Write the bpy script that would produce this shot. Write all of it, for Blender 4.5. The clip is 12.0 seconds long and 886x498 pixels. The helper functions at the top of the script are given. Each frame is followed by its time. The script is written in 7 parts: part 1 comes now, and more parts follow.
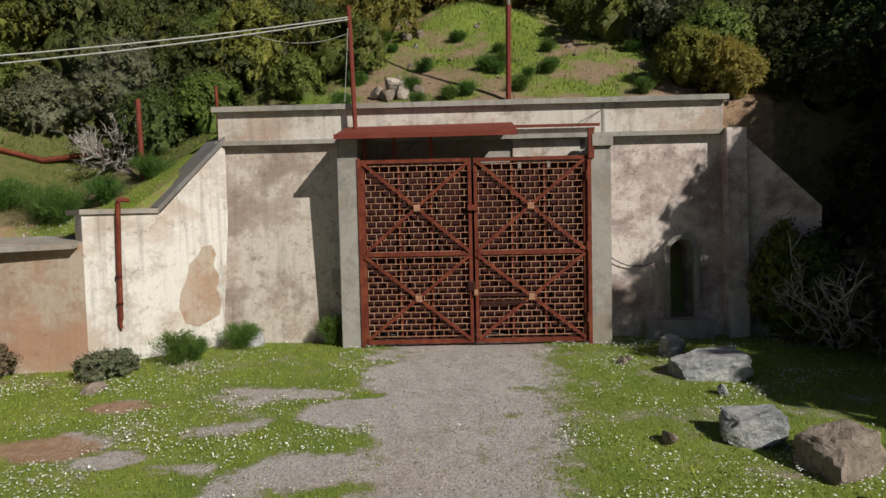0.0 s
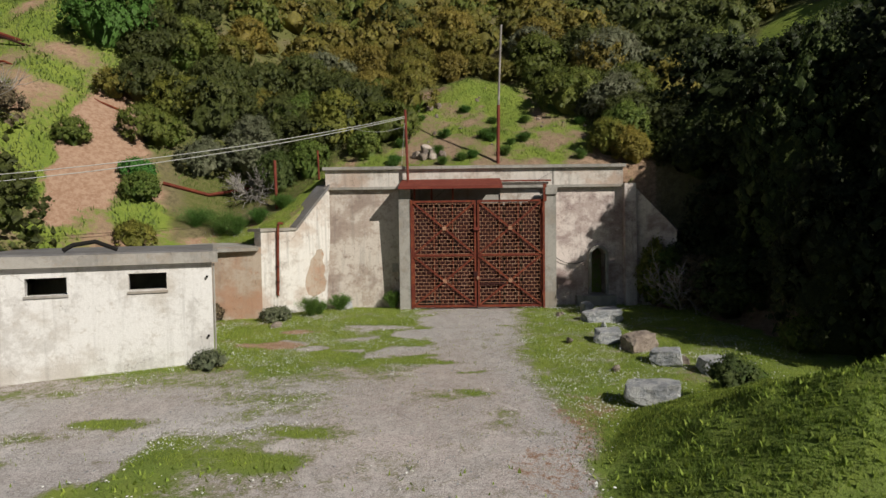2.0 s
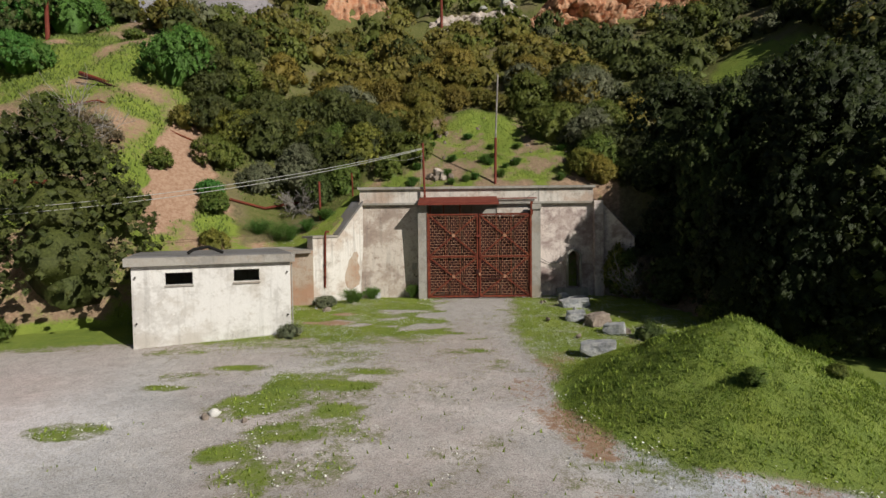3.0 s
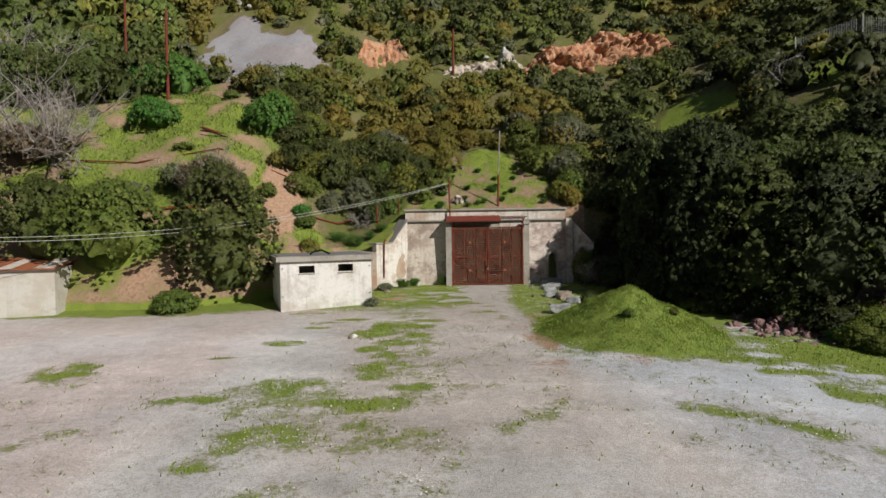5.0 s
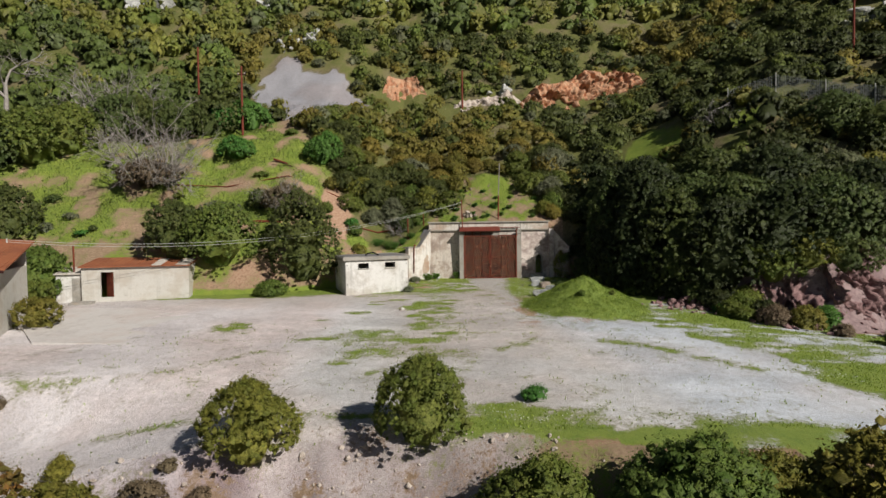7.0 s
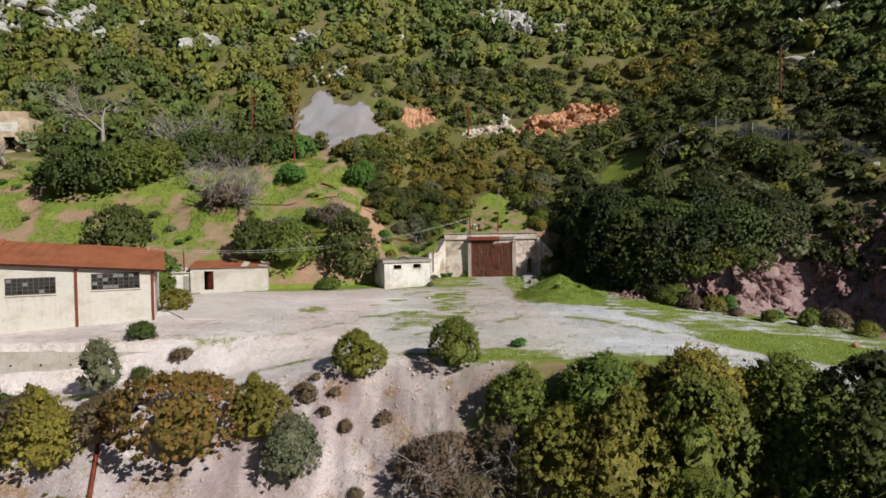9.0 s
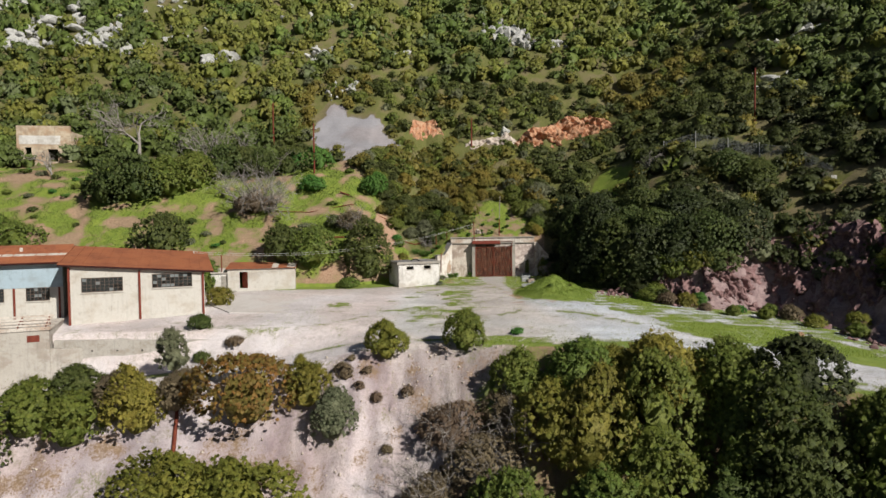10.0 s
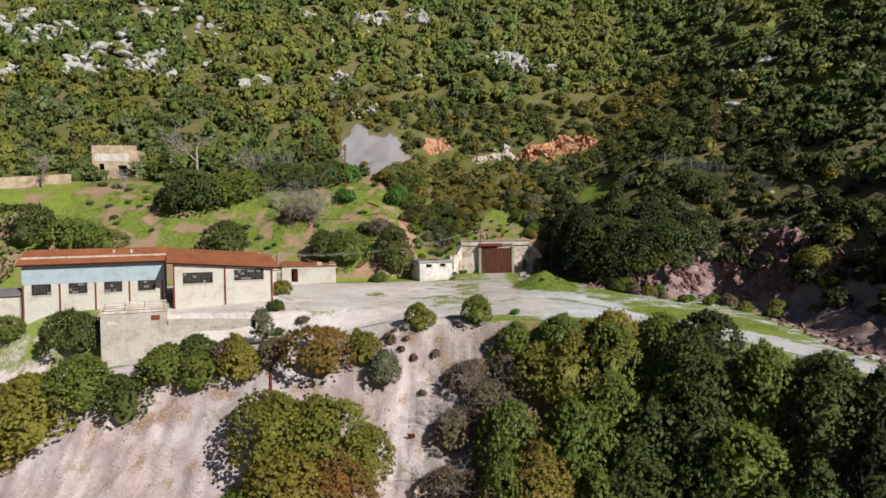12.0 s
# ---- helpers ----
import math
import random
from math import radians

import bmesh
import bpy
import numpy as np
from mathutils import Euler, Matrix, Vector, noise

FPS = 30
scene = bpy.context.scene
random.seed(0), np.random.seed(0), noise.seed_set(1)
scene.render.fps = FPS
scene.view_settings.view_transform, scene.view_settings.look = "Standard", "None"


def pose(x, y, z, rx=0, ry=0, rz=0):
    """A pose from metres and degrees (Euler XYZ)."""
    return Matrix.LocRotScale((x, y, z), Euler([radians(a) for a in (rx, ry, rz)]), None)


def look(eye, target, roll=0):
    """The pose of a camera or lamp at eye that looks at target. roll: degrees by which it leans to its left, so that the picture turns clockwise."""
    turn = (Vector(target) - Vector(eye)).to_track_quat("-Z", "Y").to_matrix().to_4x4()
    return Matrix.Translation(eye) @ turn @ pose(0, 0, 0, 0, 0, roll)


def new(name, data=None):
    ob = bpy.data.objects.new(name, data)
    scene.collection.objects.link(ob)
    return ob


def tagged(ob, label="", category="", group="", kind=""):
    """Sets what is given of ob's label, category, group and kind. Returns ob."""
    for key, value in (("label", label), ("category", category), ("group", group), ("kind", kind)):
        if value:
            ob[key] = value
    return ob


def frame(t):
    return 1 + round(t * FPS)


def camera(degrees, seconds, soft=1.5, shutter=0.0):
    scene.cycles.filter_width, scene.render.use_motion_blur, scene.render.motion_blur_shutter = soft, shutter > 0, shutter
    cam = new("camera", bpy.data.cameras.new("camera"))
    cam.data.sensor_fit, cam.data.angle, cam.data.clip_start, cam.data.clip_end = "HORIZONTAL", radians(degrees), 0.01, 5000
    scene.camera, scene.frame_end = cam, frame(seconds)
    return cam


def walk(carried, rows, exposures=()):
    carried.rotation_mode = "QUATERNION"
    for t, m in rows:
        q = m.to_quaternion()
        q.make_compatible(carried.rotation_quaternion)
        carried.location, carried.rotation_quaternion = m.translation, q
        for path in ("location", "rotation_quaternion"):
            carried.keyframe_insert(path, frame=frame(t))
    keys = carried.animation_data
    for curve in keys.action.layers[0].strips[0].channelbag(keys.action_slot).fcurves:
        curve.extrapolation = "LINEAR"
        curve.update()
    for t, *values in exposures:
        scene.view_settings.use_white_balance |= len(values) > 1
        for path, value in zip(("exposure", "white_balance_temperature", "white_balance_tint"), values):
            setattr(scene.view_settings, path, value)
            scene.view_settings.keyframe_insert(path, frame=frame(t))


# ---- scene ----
cam = camera(73.0, 12.0, 1.5)
# seconds, x, y, z, yaw, pitch, roll
PATH = [
    (0, -0.429, -13.139, 2.810, 1.18, -2.89, -1.28),
    (0.5, -0.530, -14.843, 2.742, 1.04, -2.85, -1.16),
    (1, -0.718, -17.141, 2.875, 0.84, -2.80, -1.00),
    (1.5, -0.929, -19.733, 3.122, 0.54, -2.76, -0.83),
    (2, -1.207, -22.661, 3.382, 0.26, -2.77, -0.71),
    (2.5, -1.498, -25.762, 3.605, 0.03, -2.74, -0.65),
    (3, -1.827, -29.025, 3.776, -0.13, -2.67, -0.64),
    (3.5, -2.188, -32.373, 3.915, -0.22, -2.56, -0.68),
    (4, -2.570, -35.751, 4.033, -0.23, -2.43, -0.74),
    (4.5, -2.946, -39.145, 4.142, -0.20, -2.30, -0.80),
    (5, -3.290, -42.567, 4.251, -0.16, -2.19, -0.84),
    (5.5, -3.597, -46.054, 4.371, -0.10, -2.10, -0.86),
    (6, -3.883, -49.658, 4.506, -0.01, -2.05, -0.86),
    (6.5, -4.132, -53.408, 4.664, 0.06, -2.01, -0.85),
    (7, -4.388, -57.345, 4.860, 0.14, -1.97, -0.82),
    (7.5, -4.679, -61.449, 5.087, 0.18, -1.94, -0.78),
    (8, -5.017, -65.666, 5.344, 0.18, -1.92, -0.76),
    (8.5, -5.403, -69.931, 5.633, 0.16, -1.90, -0.75),
    (9, -5.828, -74.190, 5.948, 0.17, -1.88, -0.76),
    (9.5, -6.270, -78.424, 6.278, 0.18, -1.84, -0.77),
    (10, -6.707, -82.667, 6.571, 0.19, -1.84, -0.77),
    (10.5, -7.134, -86.918, 6.825, 0.19, -1.85, -0.78),
    (11, -7.574, -91.213, 7.043, 0.21, -1.84, -0.78),
    (11.5, -8.028, -95.561, 7.222, 0.22, -1.82, -0.77),
    (12, -8.511, -99.990, 7.335, 0.24, -1.83, -0.76),
]
walk(cam, [(t, pose(x, y, z, 90 + p, 0, w) @ pose(0, 0, 0, 0, 0, r)) for t, x, y, z, w, p, r in PATH], [(0, -0.04), (5, 0.0), (9, 0.12), (12, 0.2)])

# ---- light ----
SUN_AZ, SUN_EL = 45.0, 34.0          # degrees from -y towards +x, degrees above the horizon
sun_dir = Vector((math.sin(radians(SUN_AZ)) * math.cos(radians(SUN_EL)), -math.cos(radians(SUN_AZ)) * math.cos(radians(SUN_EL)), math.sin(radians(SUN_EL))))
world = bpy.data.worlds.new("world")
scene.world = world
world.use_nodes = True
wn = world.node_tree.nodes
sky = wn.new("ShaderNodeTexSky")
sky.sky_type = "NISHITA"
sky.sun_disc = False
sky.sun_elevation = radians(SUN_EL)
sky.sun_rotation = radians(180.0 - SUN_AZ)
sky.air_density, sky.dust_density, sky.ozone_density = 1.0, 0.6, 1.0
wn["Background"].inputs["Strength"].default_value = 0.031
world.node_tree.links.new(sky.outputs["Color"], wn["Background"].inputs["Color"])
sun = new("sun", bpy.data.lights.new("sun", "SUN"))
sun.data.energy, sun.data.angle, sun.data.color = 4.9, radians(0.6), (1.0, 0.95, 0.85)
sun.matrix_world = look(sun_dir * 300.0, (0, 0, 0))

# ---- small tools ----
rng = np.random.default_rng(7)


def smooth(a, b, v):
    k = np.clip((v - a) / (b - a), 0, 1)
    return k * k * (3 - 2 * k)


PERM = np.random.default_rng(3).random((256, 256))


def vnoise(x, y):
    xi, yi = np.floor(x).astype(int), np.floor(y).astype(int)
    fx, fy = x - xi, y - yi
    fx, fy = fx * fx * (3 - 2 * fx), fy * fy * (3 - 2 * fy)
    g = lambda a, b: PERM[a % 256, b % 256]
    return (g(xi, yi) * (1 - fx) + g(xi + 1, yi) * fx) * (1 - fy) + (g(xi, yi + 1) * (1 - fx) + g(xi + 1, yi + 1) * fx) * fy


def fbm(x, y, octaves=4):
    out, amp, tot = 0 * x, 1.0, 0.0
    for o in range(octaves):
        out = out + amp * vnoise(x * 2 ** o + 17.3 * o, y * 2 ** o + 9.1 * o)
        tot += amp
        amp *= 0.5
    return out / tot


def mesh_np(name, verts, faces, mats=(), smooth_shade=False, tint=None, normals=None):
    """A mesh from arrays: verts (n,3), faces (m,3) or (m,4)."""
    me = bpy.data.meshes.new(name)
    verts, faces = np.asarray(verts, np.float32), np.asarray(faces, np.int32)
    k = faces.shape[1]
    me.vertices.add(len(verts))
    me.vertices.foreach_set("co", verts.ravel())
    me.loops.add(faces.size)
    me.loops.foreach_set("vertex_index", faces.ravel())
    me.polygons.add(len(faces))
    me.polygons.foreach_set("loop_start", np.arange(0, faces.size, k, dtype=np.int32))
    me.polygons.foreach_set("loop_total", np.full(len(faces), k, np.int32))
    if smooth_shade:
        me.polygons.foreach_set("use_smooth", np.ones(len(faces), bool))
    for m in mats:
        me.materials.append(m)
    if tint is not None:
        a = me.attributes.new("tint", "FLOAT_COLOR", "POINT")
        a.data.foreach_set("color", np.asarray(tint, np.float32).ravel())
    if normals is not None:
        a = me.attributes.new("custom_normal", "FLOAT_VECTOR", "POINT")
        a.data.foreach_set("vector", np.asarray(normals, np.float32).ravel())
    me.update(calc_edges=True)
    return me


def part(name, bm, material, parent, label="", bevel=0.0):
    if bevel:
        bmesh.ops.bevel(bm, geom=[e for e in bm.edges if len(e.link_faces) == 2 and e.calc_face_angle() > 0.5], offset=bevel, segments=1, affect="EDGES")
    me = bpy.data.meshes.new(name)
    bm.to_mesh(me)
    bm.free()
    me.materials.append(material)
    ob = new(name, me)
    ob.parent = parent
    return tagged(ob, label)


def thing(name, label, category, m=None, group="", kind=""):
    ob = new(name)
    if m is not None:
        ob.matrix_world = m
    return tagged(ob, label, category, group, kind)


def solo(name, bm, material, label, category, group="", kind="", bevel=0.0, m=None):
    ob = part(name, bm, material, None, "", bevel)
    if m is not None:
        ob.matrix_world = m
    return tagged(ob, label, category, group, kind)


def box(x0, x1, y0, y1, z0, z1, bm=None):
    bm = bm or bmesh.new()
    v = [bm.verts.new((x, y, z)) for x in (x0, x1) for y in (y0, y1) for z in (z0, z1)]
    for f in ((0, 1, 3, 2), (4, 6, 7, 5), (0, 4, 5, 1), (2, 3, 7, 6), (0, 2, 6, 4), (1, 5, 7, 3)):
        bm.faces.new([v[i] for i in f])
    return bm


def prism(outline, z0, z1, bm=None):
    """An upright prism over a plan outline (counter-clockwise); z1 may be a list, one height a corner."""
    bm = bm or bmesh.new()
    top = z1 if isinstance(z1, (list, tuple)) else [z1] * len(outline)
    low = [bm.verts.new((x, y, z0)) for x, y in outline]
    high = [bm.verts.new((x, y, z)) for (x, y), z in zip(outline, top)]
    n = len(outline)
    bm.faces.new(low[::-1])
    bm.faces.new(high)
    for i in range(n):
        bm.faces.new((low[i], low[(i + 1) % n], high[(i + 1) % n], high[i]))
    return bm


def slab(corners, thick, bm=None):
    """A plate under four corners given from above, counter-clockwise."""
    bm = bm or bmesh.new()
    up = [bm.verts.new(c) for c in corners]
    lo = [bm.verts.new((c[0], c[1], c[2] - thick)) for c in corners]
    n = len(corners)
    bm.faces.new(up)
    bm.faces.new(lo[::-1])
    for i in range(n):
        bm.faces.new((lo[i], lo[(i + 1) % n], up[(i + 1) % n], up[i]))
    return bm


def tube(points, radius, sides=8, bm=None, taper=1.0):
    """A round bar along points; radius shrinks to radius * taper."""
    bm = bm or bmesh.new()
    pts = [Vector(p) for p in points]
    rings = []
    for i, p in enumerate(pts):
        d = (pts[min(i + 1, len(pts) - 1)] - pts[max(i - 1, 0)]).normalized()
        s = d.cross(Vector((0.31, 0.95, 0.1))).normalized()
        u = s.cross(d)
        r = radius * (1 + (taper - 1) * i / max(1, len(pts) - 1))
        rings.append([bm.verts.new(p + r * (math.cos(6.28318 * k / sides) * s + math.sin(6.28318 * k / sides) * u)) for k in range(sides)])
    for a, b in zip(rings, rings[1:]):
        for k in range(sides):
            bm.faces.new((a[k], a[(k + 1) % sides], b[(k + 1) % sides], b[k]))
    bm.faces.new(rings[0][::-1])
    bm.faces.new(rings[-1])
    return bm


def beam(a, b, w, h, bm=None):
    """A square-cut bar from a to b, w wide and h deep."""
    bm = bm or bmesh.new()
    a, b = Vector(a), Vector(b)
    d = (b - a).normalized()
    side = d.cross(Vector((0, 1, 0)) if abs(d.y) < 0.9 else Vector((0, 0, 1))).normalized()
    up = side.cross(d)
    v = [bm.verts.new(p + side * sx * w / 2 + up * sy * h / 2) for p in (a, b) for sx, sy in ((-1, -1), (1, -1), (1, 1), (-1, 1))]
    for f in ((3, 2, 1, 0), (4, 5, 6, 7), (0, 1, 5, 4), (1, 2, 6, 5), (2, 3, 7, 6), (3, 0, 4, 7)):
        bm.faces.new([v[i] for i in f])
    return bm


# ---- materials ----
class Nodes:
    """A thin wrapper that keeps node code short."""

    def __init__(self, name):
        self.mat = bpy.data.materials.new(name)
        self.mat.use_nodes = True
        self.t = self.mat.node_tree
        self.bsdf = self.t.nodes["Principled BSDF"]
        self.out = self.t.nodes["Material Output"]

    def add(self, kind, **sets):
        n = self.t.nodes.new(kind)
        for k, v in sets.items():
            n.inputs[k.replace("_", " ")].default_value = v
        return n

    def link(self, a, b):
        self.t.links.new(a, b)

    def coord(self, scale=(1, 1, 1), kind="Object"):
        c, m = self.add("ShaderNodeTexCoord"), self.add("ShaderNodeMapping")
        m.inputs["Scale"].default_value = scale
        self.link(c.outputs[kind], m.inputs["Vector"])
        return m.outputs["Vector"]

    def where(self, scale=(1, 1, 1)):
        g, m = self.add("ShaderNodeNewGeometry"), self.add("ShaderNodeMapping")
        m.inputs["Scale"].default_value = scale
        self.link(g.outputs["Position"], m.inputs["Vector"])
        return m.outputs["Vector"]

    def noise(self, vec, scale, detail=4.0, rough=0.6, distort=0.0):
        n = self.add("ShaderNodeTexNoise", Scale=scale, Detail=detail, Roughness=rough, Distortion=distort)
        self.link(vec, n.inputs["Vector"])
        return n.outputs["Fac"]

    def voronoi(self, vec, scale, output="Distance"):
        n = self.add("ShaderNodeTexVoronoi", Scale=scale)
        self.link(vec, n.inputs["Vector"])
        return n.outputs[output]

    def ramp(self, fac, a, b, ca=0.0, cb=1.0):
        n = self.add("ShaderNodeMapRange")
        n.interpolation_type = "SMOOTHSTEP"
        for k, v in zip(("From Min", "From Max", "To Min", "To Max"), (a, b, ca, cb)):
            n.inputs[k].default_value = v
        self.link(fac, n.inputs["Value"])
        return n.outputs["Result"]

    def math(self, op, a, b=0.0):
        n = self.add("ShaderNodeMath")
        n.operation = op
        for i, v in enumerate((a, b)):
            if isinstance(v, (int, float)):
                n.inputs[i].default_value = v
            else:
                self.link(v, n.inputs[i])
        return n.outputs[0]

    def mix(self, fac, a, b):
        n = self.add("ShaderNodeMix")
        n.data_type = "RGBA"
        ins = [n.inputs[0], n.inputs[6], n.inputs[7]]
        for sock, v in zip(ins, (fac, a, b)):
            if isinstance(v, (int, float)):
                sock.default_value = v
            elif isinstance(v, tuple):
                sock.default_value = (*v, 1.0)
            else:
                self.link(v, sock)
        return n.outputs[2]

    def attr(self, name, output="Fac"):
        n = self.add("ShaderNodeAttribute")
        n.attribute_name = name
        return n.outputs[output]

    def sep(self, col):
        n = self.add("ShaderNodeSeparateColor")
        self.link(col, n.inputs[0])
        return n.outputs

    def bump(self, height, strength=0.4, dist=0.02):
        n = self.add("ShaderNodeBump", Strength=strength, Distance=dist)
        self.link(height, n.inputs["Height"])
        self.link(n.outputs["Normal"], self.bsdf.inputs["Normal"])

    def done(self, colour, rough=0.9, metal=0.0, spec=0.25):
        if isinstance(colour, tuple):
            self.bsdf.inputs["Base Color"].default_value = (*colour, 1.0)
        else:
            self.link(colour, self.bsdf.inputs["Base Color"])
        if isinstance(rough, (int, float)):
            self.bsdf.inputs["Roughness"].default_value = rough
        else:
            self.link(rough, self.bsdf.inputs["Roughness"])
        self.bsdf.inputs["Metallic"].default_value = metal
        self.bsdf.inputs["Specular IOR Level"].default_value = spec
        return self.mat


def plaster(name, clean, worn, stain, amount=0.5, streak=0.5, scale=1.0, grime=(0.13, 0.12, 0.11)):
    """Old painted render: clean paint, patches worn to the mortar, brown stains, dark run-off streaks, hair cracks."""
    n = Nodes(name)
    p = n.where()
    big, mid, small, fine = n.noise(p, 0.7 * scale, 6, 0.62), n.noise(p, 2.4 * scale, 7, 0.7), n.noise(p, 10 * scale, 6, 0.7), n.noise(p, 60, 4, 0.65)
    runs = n.noise(n.where((3.4, 3.4, 0.16)), 1.7 * scale, 5, 0.62)
    blotch = n.math("ADD", n.math("MULTIPLY", big, 0.45), n.math("ADD", n.math("MULTIPLY", mid, 0.33), n.math("MULTIPLY", small, 0.22)))
    c = n.mix(n.ramp(blotch, 0.53 - 0.12 * amount, 0.62 - 0.10 * amount), clean, worn)
    tone = n.noise(n.where((1.0, 1.0, 1.4)), 0.55 * scale, 5, 0.66)
    c = n.mix(n.math("MULTIPLY", n.ramp(tone, 0.48, 0.66), 0.75), c, stain)
    flakes = n.math("MULTIPLY", n.ramp(n.noise(p, 5.5 * scale, 6, 0.75), 0.56, 0.60), n.ramp(mid, 0.44, 0.54))
    c = n.mix(n.math("MULTIPLY", flakes, 0.55), c, stain)
    c = n.mix(n.math("MULTIPLY", n.ramp(small, 0.52, 0.70), 0.35), c, worn)
    c = n.mix(n.math("MULTIPLY", n.ramp(runs, 0.50, 0.72), 0.8 * streak), c, grime)
    c = n.mix(n.math("MULTIPLY", n.ramp(fine, 0.40, 0.72), 0.25), c, (0.10, 0.09, 0.085))
    v = n.add("ShaderNodeTexVoronoi", Scale=0.55 * scale)
    v.feature = "DISTANCE_TO_EDGE"
    bent = n.add("ShaderNodeVectorMath")
    bent.operation = "ADD"
    wob = n.add("ShaderNodeTexNoise", Scale=2.5, Detail=4.0)
    n.link(p, wob.inputs["Vector"])
    n.link(p, bent.inputs[0])
    n.link(wob.outputs["Color"], bent.inputs[1])
    n.link(bent.outputs[0], v.inputs["Vector"])
    crack = n.ramp(v.outputs["Distance"], 0.004, 0.012, 1.0, 0.0)
    c = n.mix(n.math("MULTIPLY", n.math("MULTIPLY", crack, n.ramp(mid, 0.5, 0.62)), 0.4), c, (0.07, 0.06, 0.055))
    n.bump(n.math("ADD", n.math("MULTIPLY", small, 0.6), n.math("MULTIPLY", fine, 0.4)), 0.6, 0.03)
    return n.done(c, 0.92, 0, 0.2)


def rust(name, base, bright, paint=None):
    n = Nodes(name)
    p = n.where()
    a, b = n.noise(p, 3.2, 6, 0.7, 0.4), n.noise(p, 34, 4, 0.65)
    c = n.mix(n.ramp(a, 0.42, 0.68), base, bright)
    c = n.mix(n.math("MULTIPLY", n.ramp(b, 0.48, 0.7), 0.7), c, (0.035, 0.014, 0.009))
    if paint:
        c = n.mix(n.ramp(n.noise(p, 1.5, 4, 0.6), 0.46, 0.6), c, paint)
    n.bump(b, 0.4, 0.004)
    return n.done(c, 0.78, 0.15, 0.3)


M_wall = plaster("old_white_render", (0.68, 0.65, 0.615), (0.50, 0.46, 0.42), (0.44, 0.34, 0.27), 0.42, 0.5)
M_wall_bay = plaster("blotched_render", (0.58, 0.52, 0.465), (0.42, 0.345, 0.295), (0.25, 0.185, 0.155), 0.6, 0.35, 1.2)
M_wall_right = plaster("damp_render", (0.66, 0.58, 0.54), (0.46, 0.375, 0.345), (0.21, 0.14, 0.135), 0.45, 0.35, 1.2)
M_parapet = plaster("parapet_render", (0.62, 0.575, 0.53), (0.42, 0.365, 0.32), (0.44, 0.32, 0.25), 0.35, 0.45)
M_brown = plaster("brown_mortar", (0.44, 0.36, 0.29), (0.36, 0.26, 0.19), (0.40, 0.22, 0.14), 0.6, 0.25)
M_conc = plaster("grey_concrete", (0.36, 0.34, 0.31), (0.27, 0.255, 0.235), (0.30, 0.25, 0.20), 0.5, 0.5)
M_roofconc = plaster("roof_concrete", (0.20, 0.195, 0.20), (0.14, 0.137, 0.14), (0.17, 0.15, 0.13), 0.5, 0.15)
M_hut = plaster("hut_whitewash", (0.68, 0.665, 0.65), (0.53, 0.51, 0.49), (0.46, 0.42, 0.375), 0.42, 0.3)
M_cream = plaster("cream_render", (0.55, 0.53, 0.495), (0.49, 0.465, 0.43), (0.45, 0.40, 0.345), 0.1, 0.2)
M_ruin = plaster("ruin_render", (0.56, 0.47, 0.36), (0.40, 0.31, 0.23), (0.42, 0.26, 0.16), 0.7, 0.3)
M_rust = rust("rusted_steel", (0.135, 0.027, 0.016), (0.23, 0.06, 0.026))
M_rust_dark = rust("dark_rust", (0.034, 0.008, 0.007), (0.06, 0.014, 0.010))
# pale rust; on the gate lattice it carries the bars' sunlit edges as colour
M_rust_light = rust("pale_rust_and_lit_edges", (0.36, 0.17, 0.10), (0.50, 0.32, 0.22))
M_redpaint = rust("red_oxide_paint", (0.17, 0.036, 0.024), (0.22, 0.055, 0.034))
# black for small fittings, and for plates that stand in for unlit interiors
M_dark = Nodes("black_parts_and_shade").done((0.012, 0.011, 0.01), 0.95)
M_glass = Nodes("dusty_glass").done((0.03, 0.034, 0.036), 0.18, 0, 0.5)
M_blue = plaster("pale_blue_sheet", (0.36, 0.46, 0.54), (0.32, 0.41, 0.48), (0.30, 0.36, 0.40), 0.3, 0.15)


def roof_sheet():
    n = Nodes("rusted_roof_sheet")
    p = n.where()
    a, b = n.noise(p, 0.5, 5, 0.65), n.noise(p, 6, 5, 0.7)
    c = n.mix(n.ramp(a, 0.4, 0.65), (0.33, 0.115, 0.055), (0.25, 0.085, 0.045))
    c = n.mix(n.math("MULTIPLY", n.ramp(b, 0.5, 0.7), 0.7), c, (0.40, 0.19, 0.10))
    c = n.mix(n.math("MULTIPLY", n.ramp(n.noise(n.where((2.5, 2.5, 0.4)), 1.2, 3), 0.58, 0.72), 0.6), c, (0.08, 0.035, 0.022))
    n.bump(b, 0.3, 0.01)
    return n.done(c, 0.75, 0.1)


M_roof = roof_sheet()


